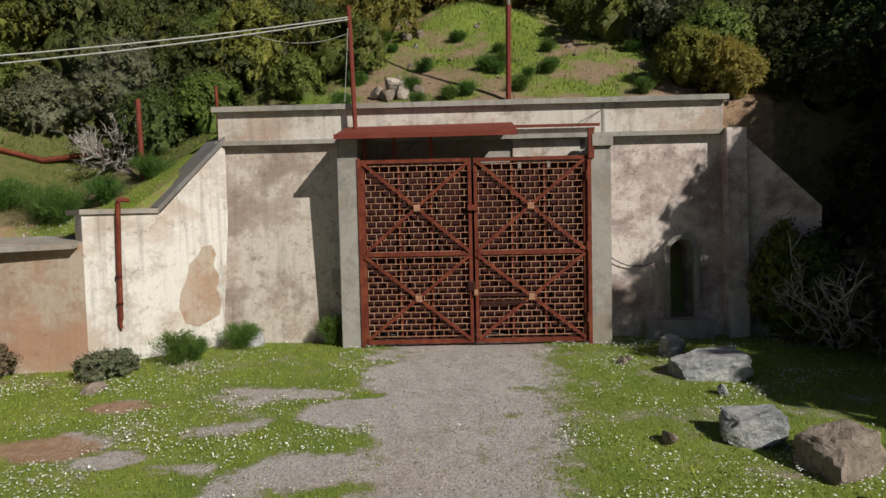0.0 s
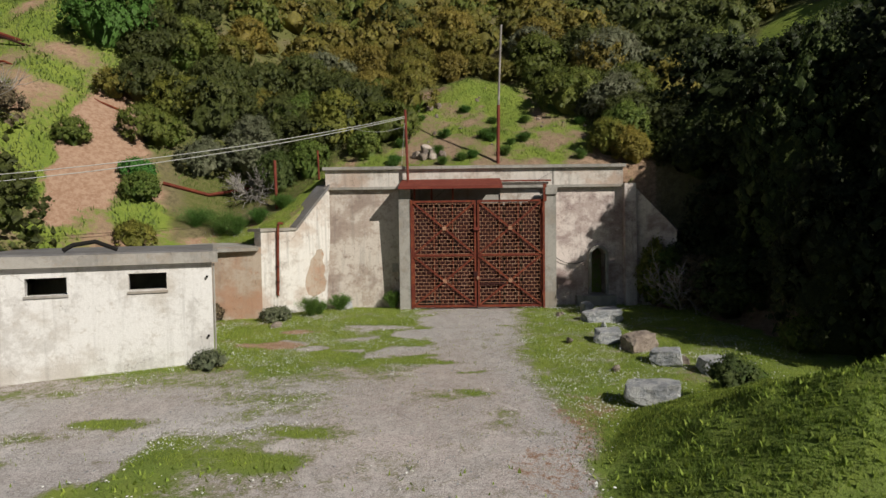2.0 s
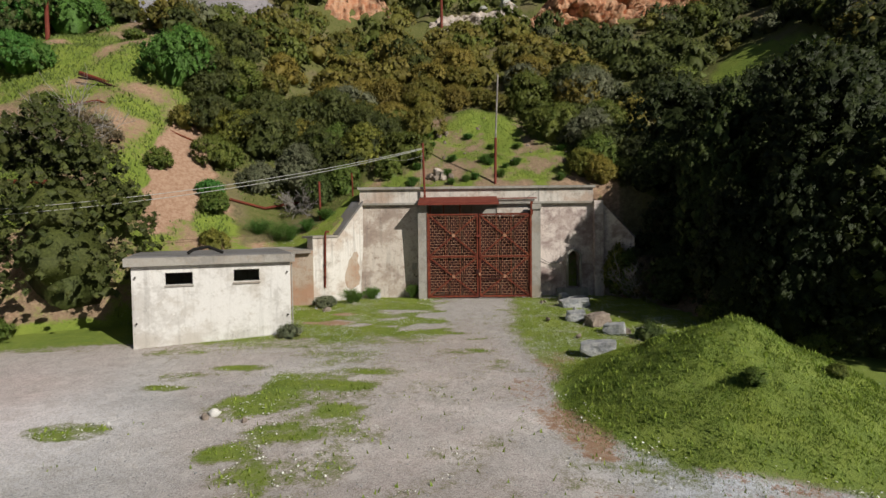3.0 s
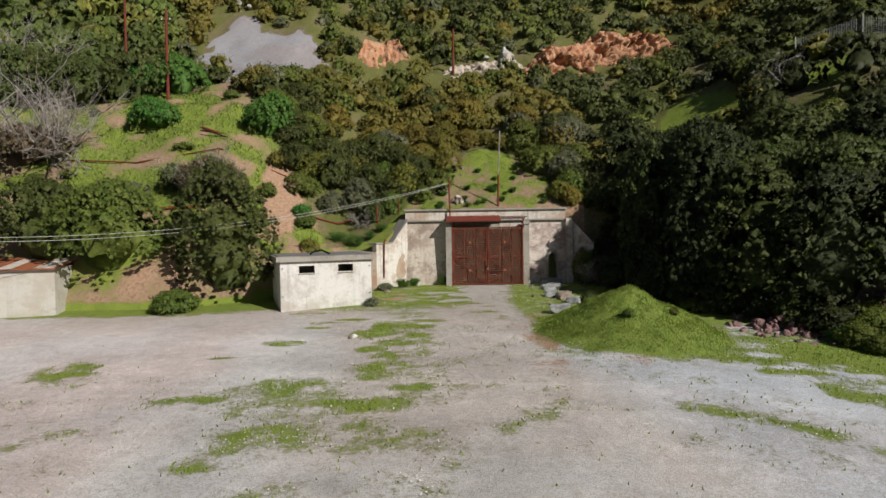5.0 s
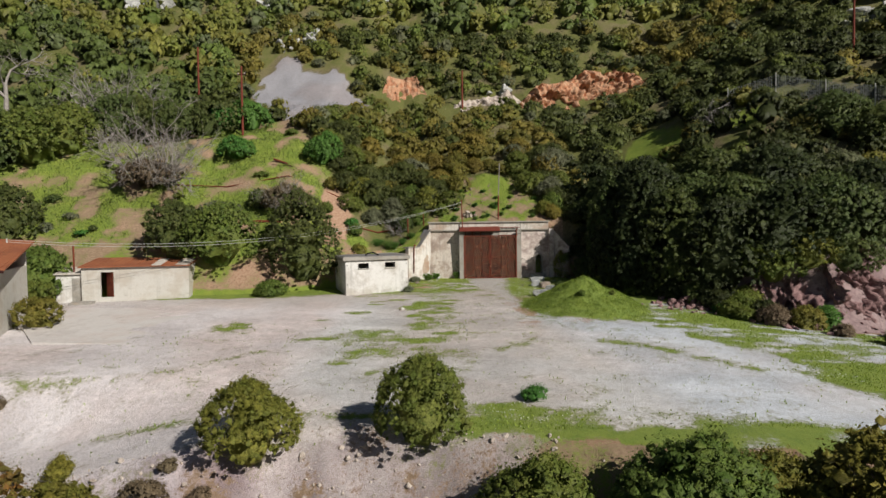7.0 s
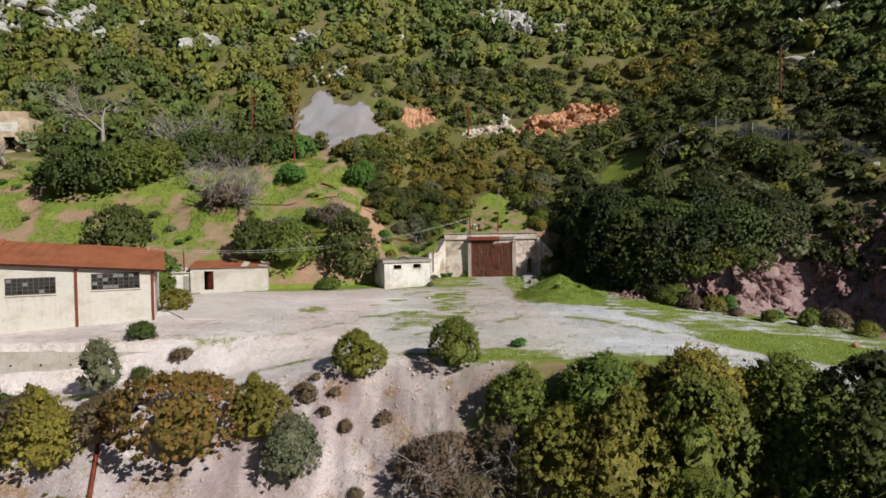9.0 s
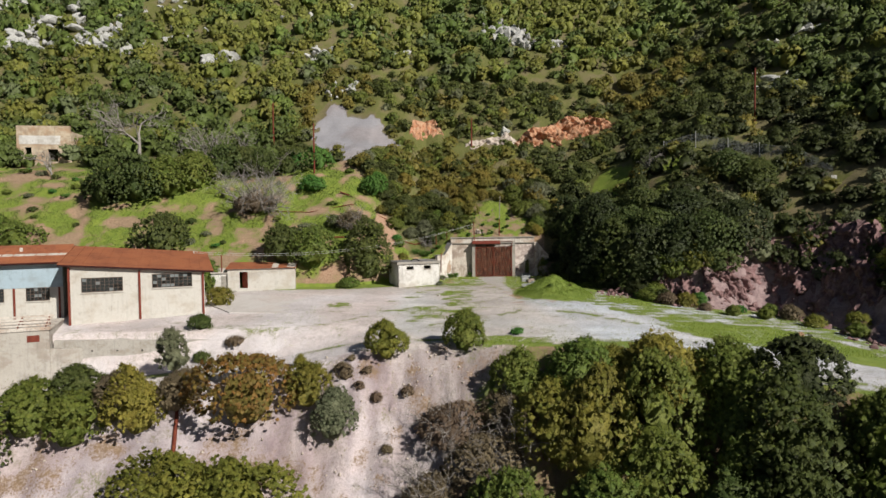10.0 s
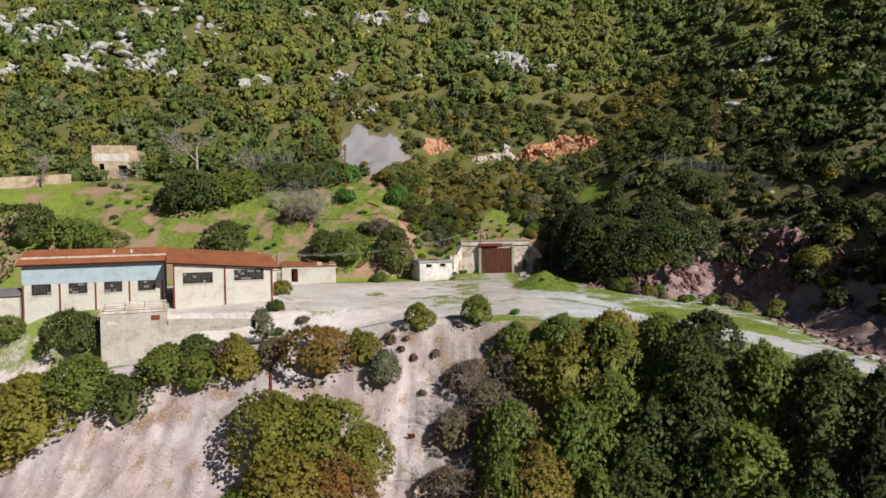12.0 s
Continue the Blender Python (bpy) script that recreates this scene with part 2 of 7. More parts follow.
def leaf(name, gloss=0.5):
    n = Nodes(name)
    g = n.add("ShaderNodeNewGeometry")
    t = n.attr("tint", "Color")
    hsv = n.add("ShaderNodeHueSaturation", Saturation=1.0)
    n.link(t, hsv.inputs["Color"])
    twigs, sprays = n.noise(n.where(), 13, 4, 0.8), n.noise(n.where(), 3.2, 4, 0.7)
    both = n.math("ADD", n.math("MULTIPLY", twigs, 0.6), n.math("MULTIPLY", sprays, 0.4))
    n.link(n.math("MULTIPLY", n.ramp(g.outputs["Random Per Island"], 0, 1, 0.86, 1.14), n.ramp(both, 0.36, 0.64, 0.62, 1.36)), hsv.inputs["Value"])
    n.bump(both, 0.7, 0.09)
    o = n.add("ShaderNodeObjectInfo")
    n.link(n.ramp(o.outputs["Random"], 0, 1, 0.485, 0.515), hsv.inputs["Hue"])
    mat = n.done(hsv.outputs["Color"], gloss, 0, 0.35)
    tr, add = n.add("ShaderNodeBsdfTranslucent"), n.add("ShaderNodeMixShader")
    n.link(hsv.outputs["Color"], tr.inputs["Color"])
    add.inputs["Fac"].default_value = 0.42
    n.link(n.bsdf.outputs[0], add.inputs[1])
    n.link(tr.outputs[0], add.inputs[2])
    n.link(add.outputs[0], n.out.inputs["Surface"])
    return mat


M_leaf = leaf("foliage", 0.55)


def bark(name, a, b):
    n = Nodes(name)
    p = n.where((1, 1, 0.3))
    f = n.noise(p, 14, 5, 0.7)
    n.bump(f, 0.6, 0.02)
    return n.done(n.mix(n.ramp(f, 0.35, 0.65), a, b), 0.9)


M_bark = bark("brown_bark", (0.10, 0.075, 0.055), (0.20, 0.16, 0.125))
M_grey_twig = bark("grey_twigs", (0.20, 0.18, 0.165), (0.36, 0.33, 0.31))


def rock(name, a, b, c, scale=1.0):
    n = Nodes(name)
    p = n.where()
    f, g = n.noise(p, 1.4 * scale, 7, 0.72, 0.7), n.noise(p, 7 * scale, 6, 0.75, 0.3)
    crack = n.ramp(n.voronoi(p, 2.2 * scale), 0.0, 0.5)
    col = n.mix(n.ramp(f, 0.38, 0.62), a, b)
    col = n.mix(n.math("MULTIPLY", n.ramp(g, 0.5, 0.72), 0.8), col, c)
    n.bump(n.math("ADD", n.math("ADD", f, n.math("MULTIPLY", g, 0.6)), n.math("MULTIPLY", crack, 0.3)), 0.9, 0.12 / scale)
    return n.done(col, 0.9)


M_rock = rock("grey_limestone", (0.27, 0.28, 0.30), (0.46, 0.455, 0.45), (0.14, 0.14, 0.15), 1.9)
M_rock_brown = rock("brown_limestone", (0.19, 0.15, 0.125), (0.32, 0.265, 0.22), (0.10, 0.08, 0.07), 1.9)
M_orange = rock("orange_cut_rock", (0.42, 0.175, 0.09), (0.48, 0.29, 0.18), (0.54, 0.44, 0.35), 0.8)
M_purple = rock("purple_shale", (0.175, 0.096, 0.098), (0.29, 0.185, 0.183), (0.08, 0.05, 0.05), 1.6)


def ground_material():
    """Masks in the sheet's colours: r grass, g gravel, b purple stone, a red soil; the rest is brown earth."""
    n = Nodes("ground_cover")
    p = n.where()
    zone = n.attr("zone", "Color")
    s = n.sep(zone)
    al = n.attr("zone", "Alpha")
    n1, n2, n3, n4 = n.noise(p, 0.9, 6, 0.7, 0.5), n.noise(p, 5.5, 5, 0.7), n.noise(p, 30, 4, 0.65), n.noise(p, 95, 2, 0.6)
    n5 = n.noise(p, 2.2, 5, 0.7, 0.6)
    ragged = n.math("ADD", n.math("ADD", n.math("MULTIPLY", n1, 0.12), n.math("MULTIPLY", n5, 0.22)), n.math("ADD", n.math("MULTIPLY", n2, 0.36), n.math("MULTIPLY", n3, 0.30)))

    def mask(m, soft=0.05):
        v = n.math("ADD", m, n.math("MULTIPLY", n.math("SUBTRACT", ragged, 0.5), 2.7))
        return n.ramp(v, 0.5 - soft, 0.5 + soft)

    earth = n.mix(n.ramp(n2, 0.35, 0.65), (0.22, 0.15, 0.10), (0.33, 0.235, 0.16))
    red = n.mix(n.ramp(n2, 0.35, 0.65), (0.30, 0.18, 0.12), (0.41, 0.275, 0.195))
    gravel = n.mix(n.ramp(n1, 0.35, 0.65), (0.53, 0.49, 0.485), (0.61, 0.535, 0.53))
    gravel = n.mix(n.ramp(n.noise(p, 0.12, 3, 0.5), 0.42, 0.6), gravel, (0.59, 0.585, 0.61))
    stones = n.add("ShaderNodeTexVoronoi", Scale=42.0)
    n.link(p, stones.inputs["Vector"])
    chip = n.sep(stones.outputs["Color"])[0]
    gravel = n.mix(n.math("MULTIPLY", n.ramp(chip, 0.55, 0.9), 0.6), gravel, (0.25, 0.23, 0.22))
    gravel = n.mix(n.math("MULTIPLY", n.ramp(chip, 0.25, 0.05), 0.6), gravel, (0.74, 0.72, 0.69))
    gravel = n.mix(n.math("MULTIPLY", n.ramp(n3, 0.5, 0.72), 0.5), gravel, (0.27, 0.25, 0.24))
    gravel = n.mix(n.math("MULTIPLY", n.ramp(n5, 0.50, 0.66), 0.45), gravel, (0.40, 0.365, 0.345))
    gravel = n.mix(n.math("MULTIPLY", n.ramp(n5, 0.48, 0.36), 0.4), gravel, (0.72, 0.69, 0.68))
    gravel = n.mix(n.math("MULTIPLY", n.ramp(n2, 0.52, 0.70), 0.35), gravel, (0.33, 0.29, 0.26))
    gravel = n.mix(n.math("MULTIPLY", n.ramp(n4, 0.54, 0.66), 0.6), gravel, (0.70, 0.68, 0.65))
    grass = n.mix(n.ramp(n1, 0.35, 0.65), (0.225, 0.285, 0.045), (0.155, 0.225, 0.032))
    grass = n.mix(n.math("MULTIPLY", n.ramp(n3, 0.45, 0.7), 0.6), grass, (0.05, 0.08, 0.014))
    grass = n.mix(n.math("MULTIPLY", n.ramp(n2, 0.6, 0.75), 0.5), grass, (0.17, 0.16, 0.06))
    grass = n.mix(n.attr("gravel_tint", "Alpha"), n.mix(n.ramp(n2, 0.4, 0.6), (0.075, 0.085, 0.025), (0.13, 0.115, 0.05)), grass)
    purple = n.mix(n.ramp(n1, 0.35, 0.65), (0.22, 0.15, 0.155), (0.34, 0.25, 0.25))
    purple = n.mix(n.math("MULTIPLY", n.ramp(n2, 0.5, 0.7), 0.7), purple, (0.13, 0.10, 0.10))
    # leaf litter, with the shade under trees and scrub put into its dark colour
    shaded_litter = n.mix(n.ramp(n2, 0.35, 0.65), (0.085, 0.085, 0.04), (0.14, 0.125, 0.065))
    c = n.mix(n.attr("gravel_tint", "Alpha"), shaded_litter, n.mix(mask(al), earth, red))
    tinted = n.add("ShaderNodeMix")
    tinted.data_type, tinted.blend_type = "RGBA", "MULTIPLY"
    tinted.inputs[0].default_value = 1.0
    n.link(gravel, tinted.inputs[6])
    n.link(n.attr("gravel_tint", "Color"), tinted.inputs[7])
    c = n.mix(mask(s[1], 0.12), c, tinted.outputs[2])
    c = n.mix(mask(s[2], 0.08), c, purple)
    c = n.mix(n.math("MULTIPLY", mask(n.math("ADD", s[0], 0.16), 0.14), 0.55), c, (0.20, 0.175, 0.085))
    c = n.mix(n.math("MULTIPLY", mask(s[0], 0.17), 0.93), c, grass)
    n.bump(n.math("ADD", n.math("MULTIPLY", n2, 0.5), n.math("ADD", n.math("MULTIPLY", n3, 0.4), n.math("MULTIPLY", n4, 0.25))), 0.8, 0.08)
    return n.done(c, 0.95, 0, 0.15)


M_ground = ground_material()

# ---- the ground ----
FOOT = np.array([(5.9, 3.0), (6.6, 0.4), (9.0, -5.0), (13.1, -10.2), (16.9, -14.8), (21.6, -19.0), (28.6, -17.6), (31.6, -23.0), (31.4, -32.0), (31.2, -40.0), (32.0, -47.0), (36.0, -60.0), (52.0, -86.0)])


def foot_distance(x, y):
    """Metres beyond the foot of the eastern slope; negative on the yard's side."""
    best, sign = np.full(np.shape(x), 1e9), np.ones(np.shape(x))
    for a, b in zip(FOOT, FOOT[1:]):
        d = b - a
        k = np.clip(((x - a[0]) * d[0] + (y - a[1]) * d[1]) / (d @ d), 0, 1)
        ex, ey = x - a[0] - k * d[0], y - a[1] - k * d[1]
        e = np.hypot(ex, ey)
        side = np.where(ex * -d[1] + ey * d[0] >= 0, 1.0, -1.0)
        sign = np.where(e < best, side, sign)
        best = np.minimum(best, e)
    return best * sign


def edge_y(x):
    return np.interp(x, (-120, -60, -22, -8, 10, 16, 22, 28, 36, 60), (-40, -38.5, -37.2, -35.6, -38.8, -43.5, -48.0, -54.0, -64, -100))


def yard_z(x, y):
    z = -0.07 * np.maximum(0, -y - 1) + np.interp(x, (7, 13, 22, 30, 46, 70), (0, -0.35, -1.05, -1.8, -3.2, -5.0)) * smooth(-4, -16, y)
    road = np.interp(x, (-120, -60, -45, -34, -22, -8), (-16, -7.6, -4.6, -3.0, -2.0, 0))
    a, b = np.interp(x, (-47, -41.5, -28, -22), (-28.5, -30.95, -30.35, -28.5)), np.interp(x, (-47, -41.5, -28, -22), (-34.5, -31.5, -31.0, -32.5))
    z = z + road * smooth(0, 1, (a - y) / (a - b)) * smooth(-8, -20, x)
    return z


def hill_foot(x):
    return np.interp(x, (-120, -60, -20, -15, -10, -7.7, -5.75, 6, 12), (-9, -8, -7, -5, -1.5, -1.1, 1.3, 1.3, 1.3))


def hill_z(x, y):
    yf = hill_foot(x)
    h0 = np.interp(x, (-15, -10, -7.7, -5.8, 0, 7), (0, 1.4, 2.6, 4.8, 5.35, 5.3))
    s = y - yf
    left = np.interp(s, (0, 1.6, 15, 34, 40, 63, 240), (0, 2.6, 14.6, 24, 29.5, 51, 215))
    mid = np.interp(s, (0, 7, 19, 28, 33, 55, 240), (0, 4.2, 11.8, 17.6, 22, 44.2, 215))
    k = smooth(-19, -7, x)
    return h0 + left * (1 - k) + mid * k


def ground_z(x, y):
    x, y = np.asarray(x, float), np.asarray(y, float)
    z = yard_z(x, y)
    rough = fbm(x * 0.22 + 40, y * 0.22 + 11, 4) - 0.5
    # the spoil mound by the eastern slope
    r = np.hypot((x - 5.7) / 4.3, (y + 13.8) / 4.2) + 0.18 * (fbm(x * 0.6 + 9, y * 0.6, 3) - 0.5)
    cone = np.clip(1.06 - r, 0, 1)
    z = z + 2.25 * cone ** 1.12 * (1 - 0.12 * cone) + 0.5 * cone ** 0.5 * (fbm(x * 1.1, y * 1.1 + 70, 4) - 0.5) * smooth(0, 0.3, cone)
    d = foot_distance(x, y)
    gentle = np.interp(d, (0, 0.8, 2, 4, 8, 14, 20, 40, 90), (0, 0.5, 2.0, 5.0, 8.0, 12.2, 16.6, 30, 75))
    jag = 1 - 2 * np.abs(fbm(x * 0.45 + 7, y * 0.45, 5) - 0.5)
    dd = d + 1.6 * (jag - 0.8) + 0.8 * (fbm(x * 1.1, y * 1.1 + 3, 4) - 0.5)
    steep = np.interp(dd, (0, 1.0, 3.0, 5.6, 8, 14, 20, 40, 90), (0, 0.5, 2.8, 6.0, 8.0, 12.4, 16.6, 30, 75))
    debris = np.interp(dd, (0, 1.0, 3.0, 6, 9, 14, 20, 40, 90), (0, 0.4, 1.7, 3.6, 6.0, 11.4, 16.6, 30, 75))
    steep = steep + (debris - steep) * smooth(-24, -29, y)
    k = smooth(-9, -14, y)
    east = z + (gentle * (1 - k) + steep * k) * smooth(0, 1.2, d) + 1.3 * rough * smooth(0.5, 6, d) + (3.4 * (fbm(x * 0.3 + 2, y * 0.3 + 9, 3) - 0.5) + 1.6 * (fbm(x * 1.2, y * 1.2, 3) - 0.5)) * smooth(0.5, 3.5, d) * smooth(-20, -26, y)
    z = np.where(d > 0, east, z)
    s = y - hill_foot(x)
    main = hill_z(x, y) + 2.2 * rough * smooth(1, 10, s)
    z = np.where((s > 0) & ((d <= 0) | (main > east)), main, z)
    z = np.where((s > 0) & (d > 0), np.maximum(main, east), z)
    # the bank below the yard
    ye = edge_y(x) + 1.2 * (fbm(x * 0.3, y * 0.1 + 5, 3) - 0.5)
    drop = np.maximum(0, ye - y)
    bank = np.interp(drop, (0, 0.6, 12, 22, 60), (0, 0.5, 15.5, 25, 33)) + 1.5 * rough * smooth(0.5, 4, drop) + (0.35 * (fbm(x * 1.1, y * 0.16, 4) - 0.5) + 1.5 * (fbm(x * 0.8 + 4, y * 0.8, 5) - 0.5)) * smooth(0.5, 3, drop)
    z = z - bank * (d < 6)
    z = np.where((d >= 6) & (drop > 0), z - bank * smooth(20, 6, d), z)
    return z + 0.05 * (fbm(x * 1.3, y * 1.3, 3) - 0.5)


def glade(x, y):
    """Small grassy clearings on the eastern slope."""
    a = np.hypot((x - 19.6) / 3.2, (y - 10.2) / 4.6)
    b = np.hypot((x - 26.4 + 0.4 * (y - 3)) / 2.2, (y - 3.4) / 1.7)
    path = np.hypot((x - 23.5) / 3.6, (y - 7.2 + 0.5 * (x - 23.5)) / 0.6)
    return np.minimum(np.minimum(a, b), path)


def lane_distance(x, y, line):
    """Metres from a plan line."""
    best = np.full(np.shape(x), 1e9)
    for (ax, ay), (bx, by) in zip(line, line[1:]):
        dx, dy = bx - ax, by - ay
        k = np.clip(((x - ax) * dx + (y - ay) * dy) / (dx * dx + dy * dy), 0, 1)
        best = np.minimum(best, np.hypot(x - ax - k * dx, y - ay - k * dy))
    return best


WEST_LANE = [(-75, -39.5), (-60, -37.6), (-55, -36.8), (-50, -36.0), (-44, -34.3), (-38, -33.0), (-30.6, -31.9), (-24, -31.2), (-18, -30.6), (-13, -28.2), (-8, -27.6)]
OPEN_YARD = [(-3, -18), (3, -18.5), (8.5, -19.6), (10.2, -23.6), (13.8, -27.6), (11.8, -29.2), (14.2, -32.2), (20, -36.4), (24.4, -38.6), (28, -46), (30.5, -53), (36, -66), (33, -66), (27.4, -53), (24.2, -46), (20, -41.9), (14, -38.4), (10, -36.6), (5, -33.8), (-3, -32), (-12, -31)]
LAWN = [(11.6, -29.4), (13.4, -27.6), (17, -26.6), (24, -27), (28, -33), (27, -40), (24.4, -38.4), (20, -36.2), (14.2, -32)]
WEST_VERGE = [(-24.7, -29.9), (-21.1, -29.2), (-17.5, -28.2), (-15.7, -26.2), (-13, -23.2), (-9.5, -21.0)]
SOUTH_VERGE = [(-19.0, -32.7), (-16.1, -33.0), (-13.9, -33.5), (-10.5, -34.2), (-6.5, -34.6), (-3.4, -35.6)]
STRIP = [(-5.0, -33.0), (-2.6, -26.4), (-1.4, -25.1), (0.1, -24.3), (1.2, -22.0)]
EAST_STRIP = [(4.6, -23.8), (6.0, -24.7), (7.2, -25.6), (8.6, -26.9), (10.6, -28.6)]
# bare patches in the grass by the gate, and weedy patches on the gravel: x, y, half-lengths
BARE = [(-3.0, -2.95, 1.15, 0.42), (-2.3, -4.0, 0.55, 0.40), (-3.75, -4.5, 0.62, 0.30), (-5.85, -3.5, 0.75, 0.28), (-6.4, -5.1, 0.75, 0.40), (-5.1, -5.4, 0.45, 0.22), (-2.6, -5.9, 0.85, 0.55), (-3.9, -5.7, 0.6, 0.25)]
WEEDY = [(-17.8, -19.2, 1.9, 1.5), (-8.7, -25.8, 1.3, 0.9), (-9.8, -27.4, 0.9, 0.5), (-8.4, -21.6, 1.9, 0.7), (-6.0, -23.3, 1.3, 0.6), (-5.6, -19.0, 1.4, 0.7), (-10.6, -15.4, 1.3, 0.6), (-6.9, -13.8, 0.9, 0.9), (-9.6, -12.5, 0.9, 0.35), (-8.0, -10.7, 1.2, 0.3), (-4.4, -12.4, 0.9, 0.5), (-6.4, -12.6, 0.5, 1.6), (-6.6, -16.6, 0.8, 0.5), (-4.4, -21.4, 0.9, 0.4), (-13.6, -20.6, 1.1, 0.3), (-12.0, -22.4, 1.4, 0.3), (-12.6, -17.6, 1.2, 0.3), (0.7, -2.95, 0.3, 0.16), (0.4, -4.1, 0.3, 0.12), (-1.0, -9.2, 0.9, 0.3), (-0.6, -7.6, 0.6, 0.2)]


def inside(x, y, outline):
    """Signed distance from a closed plan outline, positive inside."""
    best, odd = lane_distance(x, y, outline + outline[:1]), np.zeros(np.shape(x), bool)
    for (ax, ay), (bx, by) in zip(outline, outline[1:] + outline[:1]):
        odd ^= ((ay > y) != (by > y)) & (x < (bx - ax) * (y - ay) / (by - ay + 1e-9) + ax)
    return np.where(odd, best, -best)


def patches(x, y, rows, n):
    out = np.zeros(np.shape(x))
    for a, b, p, q in rows:
        out = np.maximum(out, smooth(1.45, 0.45, np.hypot((x - a) / p, (y - b) / q) + 1.1 * n))
    return out


SCREE = [(-29.2, 34.4), (-26.6, 33.6), (-24.8, 31.4), (-20.6, 32.2), (-17.6, 29.0), (-15.2, 25.6), (-19.6, 20.4), (-20.6, 15.0), (-22.0, 11.6), (-24.2, 16.7), (-28.8, 20.6), (-30.2, 26.4)]


def zones(x, y):
    """Cover masks: grass, gravel, purple stone, red soil."""
    n = fbm(x * 0.55 + 3, y * 0.8 + 8, 6) - 0.5
    n2 = fbm(x * 0.16 + 30, y * 0.2 + 2, 3) - 0.5
    nf = fbm(x * 1.5 + 20, y * 2.2 + 4, 4) - 0.5
    streak = fbm(x * 0.5 + 7, y * 1.7 + 3, 4) - 0.5
    d, s, ye = foot_distance(x, y), y - hill_foot(x), edge_y(x)
    # the worn track up to the gate stays bare between two lawns
    left = np.interp(y, (-14, -9, -6.2, -4.1, -2.2, -0.6), (-2.6, -1.8, -1.5, -1.75, -2.1, -1.9)) + 1.6 * nf + 0.9 * n
    right = np.interp(y, (-14, -12, -9, -6, -4.3, -2.7, -0.7), (2.0, 1.7, 0.9, 0.75, 1.1, 1.3, 1.42)) + 1.3 * nf + 0.7 * n
    near = smooth(-9.5, -6.5, y)
    lawn = np.maximum(smooth(0.7, -0.6, x - left) * near, smooth(-0.7, 0.7, x - right) * smooth(-13.5, -10.5, y))
    grass = 0.08 + 0.5 * n + 0.8 * nf + 0.3 * n2
    grass = np.maximum(grass, (0.74 + 0.8 * nf + 0.4 * n) * lawn)
    grass = grass - 0.62 * patches(x, y, BARE, n + 1.2 * nf) * near
    # weeds: a belt across the middle of the yard, strips beside the wheel tracks, tufts
    belt = smooth(-12.0, -9.0, x + 0.12 * (y + 20)) * smooth(-2.4, -4.6, x) * smooth(-33, -28, y) * smooth(-7.5, -10, y)
    grass = grass + belt * (0.22 + 0.14 * smooth(-15, -11, y) + 1.1 * streak)
    grass = grass + 0.52 * patches(x, y, WEEDY, n + 1.7 * nf) * (0.8 + 2.2 * nf)
    for line, w, k in ((WEST_VERGE, 0.9, 0.36), (SOUTH_VERGE, 0.6, 0.60), (STRIP, 0.7, 0.22), (EAST_STRIP, 0.8, 0.45)):
        grass = grass + k * smooth(w, 0.1 * w, lane_distance(x, y, line) + 1.1 * nf) * (0.85 + 2.4 * streak + 1.5 * nf)
    grass = grass - 0.5 * smooth(-5.6, -7.0, x) * smooth(-8.6, -10.0, y) * smooth(-22, -17, y) * (1 - patches(x, y, WEEDY, n + 0.8 * nf))
    grass = grass + 0.62 * smooth(-4.2, -1.2, s + 0.8 * n) * smooth(-9, -14, x)
    mound = np.hypot((x - 5.7) / 4.5, (y + 13.8) / 4.4)
    grass = grass + 0.95 * smooth(1.08, 0.88, mound) + 0.45 * smooth(1.35, 1.08, mound) * smooth(-14, -16.5, y) * smooth(4, 6.5, x)
    # lawns round the eastern lane
    off = -inside(x, y, OPEN_YARD) + 1.2 * n + 1.0 * streak
    grass = grass + smooth(6.5, 9.0, x) * smooth(-0.2, 0.8, off) * smooth(-16.5, -18.5, y - 0.5 * np.maximum(0, x - 9)) * (0.42 + 1.3 * streak + 0.5 * smooth(-0.6, 0.6, inside(x, y, LAWN) + 1.2 * n)) + (0.34 + 1.2 * streak) * smooth(8, 11, x) * smooth(-7.0, -4.0, d) * smooth(-22, -17, y)
    grass = grass + smooth(-33.2, -34.6, y + 0.16 * x + 1.5 * n) * smooth(-5.5, -3.0, x) * smooth(15, 9, x) * (0.60 + 1.5 * streak)
    # verges of the lane below the workshops, the grassy bank beside the dock
    west = lane_distance(x, y, WEST_LANE)
    grass = grass + smooth(-22, -25, x) * smooth(1.2, 1.9, west) * smooth(3.6, 2.4, west) * (0.34 + 1.2 * streak) * np.where((x > -46) & (y > -33.4), 0.25, 1.0)
    grass = grass + (0.52 + 1.0 * streak) * smooth(-46.5, -48, x) * smooth(-33.6, -32.4, y + 1.4 * n) * smooth(-24, -28, y)
    gravel = 0.95 - 0.12 * lawn + 0.5 * n
    gravel = gravel - 0.35 * smooth(1.45, 1.15, mound + 0.6 * n) * smooth(6.5, 4.5, x) - 0.25 * smooth(1.0, 0.3, np.abs(x - np.interp(y, (-25, -17), (0.4, 1.2))) + n) * smooth(-26, -23, y) * smooth(-13, -16, y)
    gravel = gravel - 0.9 * patches(x, y, BARE[3:5], n) - 0.6 * smooth(-6.0, -7.2, x) * smooth(-9, -5, y)
    red = 0.85 + 0 * x
    # hillside
    hill = (s > 0) | (d > 0)
    meadow = smooth(-11.5, -15, x + 0.8 * np.maximum(0, y)) * smooth(15, 11, y) * (s > 0)
    hg = 0.62 + 1.7 * n + 0.5 * n2 + meadow * (-0.02 + 0.4 * n + 0.6 * n2)
    hg = np.where(s < 2.6, hg - 0.2, hg)
